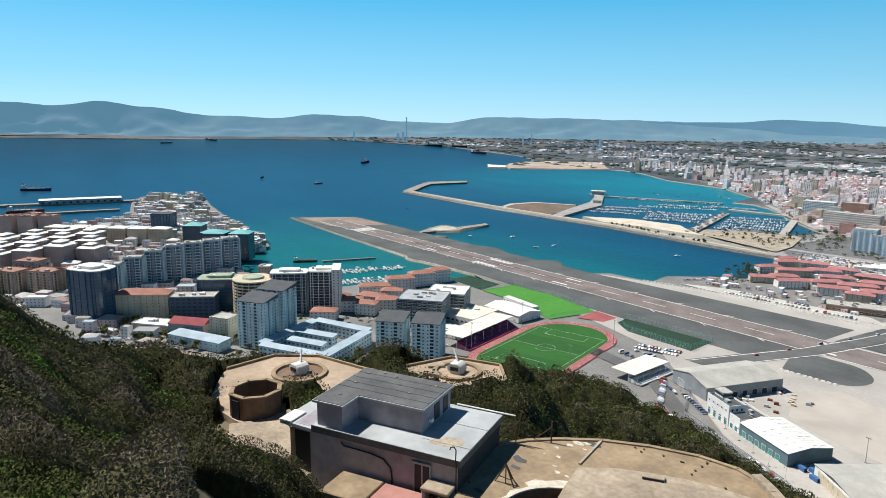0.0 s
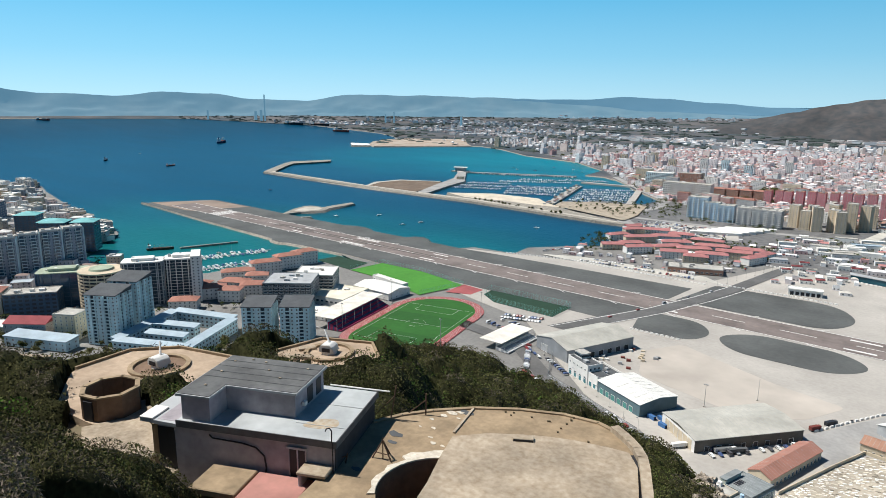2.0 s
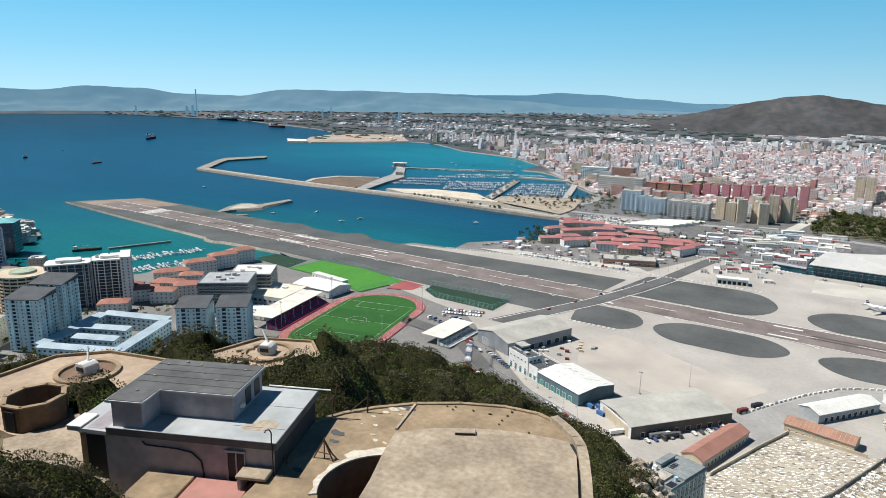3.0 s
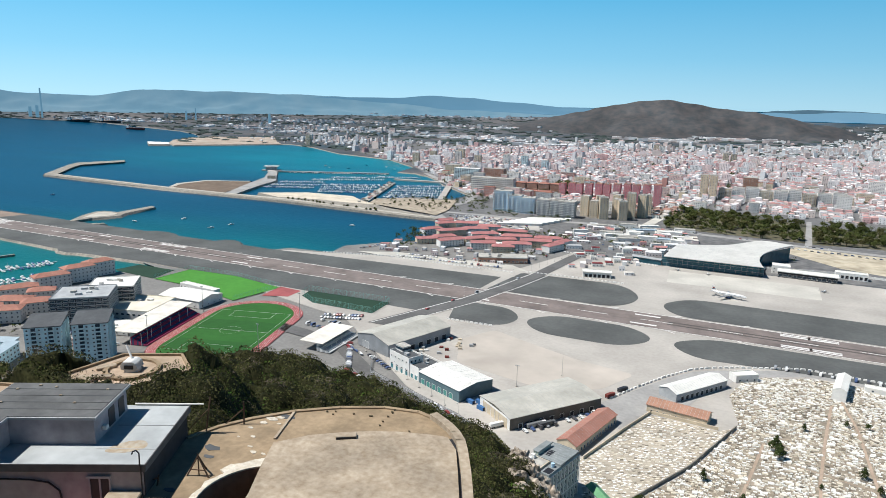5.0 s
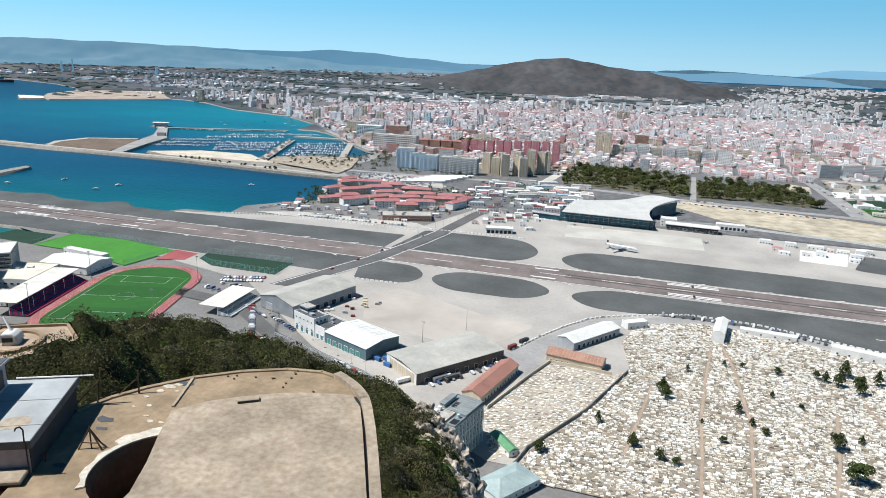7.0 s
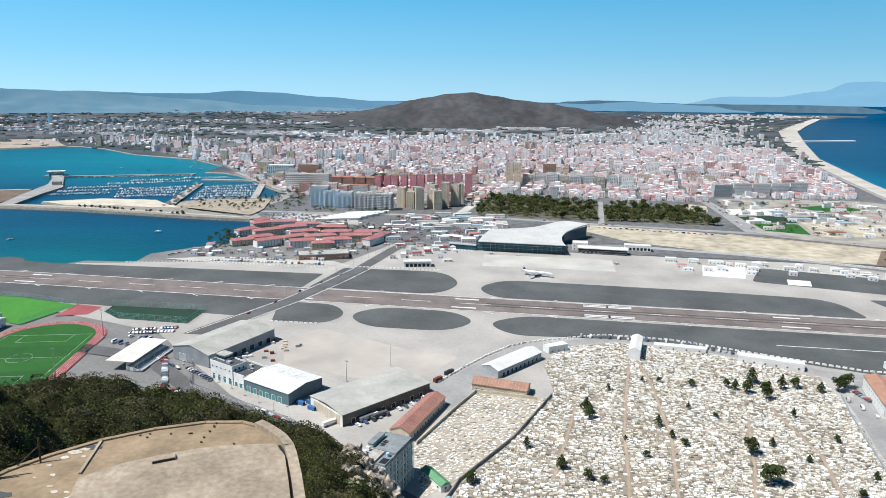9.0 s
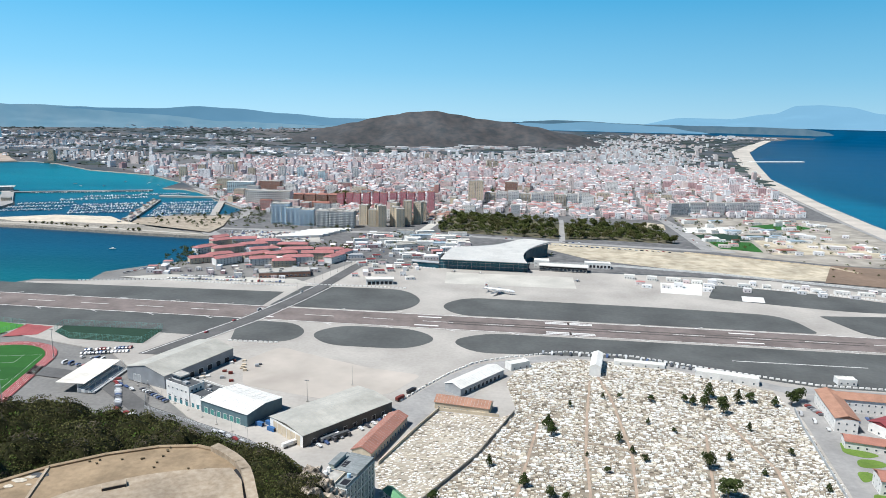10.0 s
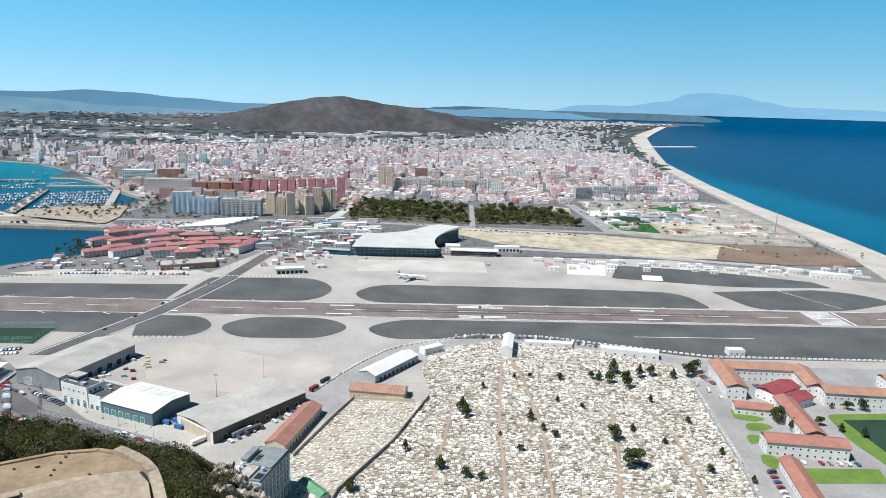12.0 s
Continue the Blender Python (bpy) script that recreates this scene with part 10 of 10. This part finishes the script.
def bush_domes(x, y, size, seed):
    """Rounded bushes strewn without order: height of the canopy (0 to 1), the way out from the nearest bush's middle, and a number for that bush."""
    ci, cj = np.floor(x / size), np.floor(y / size)
    best, bx, by, bid = np.full(len(x), 9.0), np.zeros(len(x)), np.zeros(len(x)), np.zeros(len(x))
    for di in (-1, 0, 1):
        for dj in (-1, 0, 1):
            i, j = ci + di, cj + dj
            a = np.modf(np.abs(np.sin(i * 127.1 + j * 311.7 + seed) * 43758.5))[0]
            b = np.modf(np.abs(np.sin(i * 269.5 + j * 183.3 + seed * 1.7) * 24634.6))[0]
            c = np.modf(np.abs(np.sin(i * 419.2 + j * 371.9 + seed * 0.3) * 15731.7))[0]
            dx, dy = (x - (i + a) * size) / size, (y - (j + b) * size) / size
            d = np.hypot(dx, dy) / (0.55 + 0.45 * c)
            hit = d < best
            best, bx, by, bid = np.where(hit, d, best), np.where(hit, dx, bx), np.where(hit, dy, by), np.where(hit, c, bid)
    return np.sqrt(np.clip(1 - best ** 2, 0, 1)), bx, by, bid


def inside_many(x, y, pts):
    hit, j = np.zeros(len(x), dtype=bool), len(pts) - 1
    for i in range(len(pts)):
        (xi, yi), (xj, yj) = pts[i], pts[j]
        hit ^= ((yi > y) != (yj > y)) & (x < (xj - xi) * (y - yi) / (yj - yi + 1e-12) + xi)
        j = i
    return hit


CLEARINGS = ([(-38.5, 12), (-25, 18.5), (-28, 28.8), (-40.5, 22.5)], [(-29.4, 26.7), (-28.3, 29.5), (-26, 33), (-23.3, 35.2), (-20.5, 36.6), (-18, 37.1), (-15.5, 36), (-13.2, 33.6), (-10, 28), (-7.5, 22), (-8, 5), (-26, 5), (-26.5, 20.3)],
             [(-60, 20), (-60.8, 25.8), (-57.6, 29.6), (-51.6, 31.4), (-45.5, 30.2), (-41.5, 27.5), (-44.5, 25.8), (-49.5, 24.8), (-51.5, 22.0), (-52, 16.0)], [(-51.8, 17.2), (-51.2, 21.6), (-47.6, 21.2), (-40.2, 19.8), (-38.8, 15.5), (-47.5, 14.5)], [(-50.8, 33.6), (-50, 40), (-45, 42.4), (-41.3, 39.5), (-42, 34), (-46, 32)])


def thicket():
    """Scrub that covers the hillside: a bumpy canopy of bushes, its dark inside, and leaves and twigs all over it."""
    nr = np.random.default_rng(21)
    A0, A1, na, nu = -102.0, -8.0, 189, 150
    azs, us = np.linspace(A0, A1, na), np.linspace(0.05, 1.10, nu)
    reach = np.array([crest(a)[1] for a in azs])
    table = np.array([[ground_z(a, u * dc) if u <= 1.0 else ground_z(a, dc) - (u - 1.0) * dc * 1.2 for u in us] for a, dc in zip(azs, reach)])

    def ground_many(az, u):
        fi, fj = (az - A0) / (A1 - A0) * (na - 1), np.clip((u - us[0]) / (us[-1] - us[0]) * (nu - 1), 0, nu - 1.001)
        i, j = np.clip(fi.astype(int), 0, na - 2), fj.astype(int)
        p, q = fi - i, fj - j
        return table[i, j] * (1 - p) * (1 - q) + table[i + 1, j] * p * (1 - q) + table[i, j + 1] * (1 - p) * q + table[i + 1, j + 1] * p * q

    def canopy(az, d, dc):
        x, y = d * np.sin(np.radians(az)), d * np.cos(np.radians(az))
        big, bx, by, bid = bush_domes(x, y, 4.4, 1.0)
        small, sx, sy, sid = bush_domes(x, y, 1.5, 5.0)
        far = np.clip((d - 70) / 30, 0, 1) * np.clip((-24 - az) / 6, 0, 1)
        edge = np.clip((dc * 1.03 - d) / 8, 0.35, 1.0)
        h = (0.12 + 2.0 * big * (0.5 + 0.8 * bid) + 0.75 * small * (0.35 + 0.65 * big)) * (1.0 + 0.55 * far) * edge
        clear = np.zeros(len(x), dtype=bool)
        for p in CLEARINGS:
            clear |= inside_many(x / K, y / K, p)
        clear |= (az > -18.2) & (az < -12.4) & (d > (0.87 - 0.025 * (az + 16)) * dc) & (bid < 0.62)
        return x, y, h, (bx + 0.35 * sx, by + 0.35 * sy), bid, sid, clear

    # the inside of the canopy, a dark sheet with the shade put into its colour
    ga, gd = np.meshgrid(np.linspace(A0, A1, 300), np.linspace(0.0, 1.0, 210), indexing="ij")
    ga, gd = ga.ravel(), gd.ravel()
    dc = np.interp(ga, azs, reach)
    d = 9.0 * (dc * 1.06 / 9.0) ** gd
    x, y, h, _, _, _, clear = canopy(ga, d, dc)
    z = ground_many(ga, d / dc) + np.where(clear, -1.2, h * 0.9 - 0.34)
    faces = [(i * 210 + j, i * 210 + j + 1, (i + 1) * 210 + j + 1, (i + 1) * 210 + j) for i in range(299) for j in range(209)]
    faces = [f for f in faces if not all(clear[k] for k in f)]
    tagged(new("scrub_mass", mesh_of("scrub_mass", np.stack([x, y, z], axis=1).tolist(), faces, [M_SCRUB], smooth=True)), "inner mass of the hillside scrub with shade in its dark colour", "shrubs", kind="stuff")

    n = 620000
    az = nr.uniform(A0, A1, n)
    dc = np.interp(az, azs, reach)
    d = 9.0 * (dc * 1.05 / 9.0) ** nr.uniform(0, 1, n)
    x, y, h, out, bid, sid, clear = canopy(az, d, dc)
    deep = nr.uniform(0, 1, n) ** 2
    z = ground_many(az, d / dc) + h + 0.12 - 0.55 * deep
    mix = 0.75 * bid + 0.25 * sid + 0.10 * nr.normal(size=n)
    left = az < -64
    kind_ = np.where(left, np.digitize(mix, (0.16, 0.50, 0.78)), np.digitize(mix, (0.10, 0.62, 0.90)))
    up = np.stack([1.7 * out[0] - 0.1, 1.7 * out[1], np.full(n, 0.45)], axis=1) + nr.normal(size=(n, 3)) * 0.6
    up /= np.linalg.norm(up, axis=1)[:, None]
    a = np.cross(up, nr.normal(size=(n, 3)))
    a /= np.linalg.norm(a, axis=1)[:, None]
    b = np.cross(up, a)
    s = (0.018 + 0.00112 * d) * nr.uniform(0.65, 1.6, n)
    for k, (key, m_, lab) in enumerate((("fresh", M_LEAF3, "bright green bushes in the scrub"), ("green", M_LEAF, "dense dark green evergreen scrub"), ("olive", M_LEAF2, "olive-green hillside scrub"), ("dry", M_DRY, "dry grey-brown twiggy scrub"))):
        t = (kind_ == k) & ~clear
        p, A, B, S = np.stack([x, y, z], axis=1)[t], a[t], b[t], s[t][:, None]
        long_, wide = (1.9, 0.26) if key == "dry" else (1.0, 0.56)
        q = np.stack([p - A * S * long_, p - B * S * wide, p + A * S * long_, p + B * S * wide], axis=1).reshape(-1, 3)
        tagged(new("scrub_" + key, quads("scrub_" + key, q, m_)), lab, "shrubs", kind="stuff")


thicket()


def boulder(x, y, z, s, seed):
    bm = bmesh.new()
    bmesh.ops.create_icosphere(bm, subdivisions=4, radius=1.0)
    for v in bm.verts:
        n = noise.fractal(v.co * 1.3 + Vector((seed, 0, 0)), 0.9, 2.1, 5)
        c = noise.cell(v.co * 1.9 + Vector((0, seed, 0)))
        r_ = noise.ridged_multi_fractal(v.co * 2.2 + Vector((0, 0, seed)), 0.9, 2.2, 5, 1.0, 2.0)
        v.co *= 0.90 + 0.38 * n + 0.16 * c + 0.08 * r_
        v.co = Vector((v.co.x * s * 0.8, v.co.y * s * 0.9, v.co.z * s * 1.05))
    ob = new("limestone_crag", bm_mesh("limestone_crag", bm, M_ROCK))
    ob.matrix_basis = pose(x, y, z, 0, 0, seed * 57)
    return tagged(ob, "rough pale limestone crag on the cliff edge", "rock", "cliff crags")


rnd = random.Random(77)
for k in range(44):
    az = -18.0 + 5.4 * (k % 11 + rnd.uniform(0.1, 0.9)) / 11
    u = 1.0 - 0.052 * (k // 11 + rnd.uniform(-0.3, 0.3))
    el_, dc = crest(az)
    d = u * dc
    s = rnd.uniform(1.0, 1.9) * (1.0 if k < 11 else 1.25)
    boulder(d * math.sin(radians(az)), d * math.cos(radians(az)), ground_z(az, min(d, dc)) - 0.10 * s, s, k + 1)
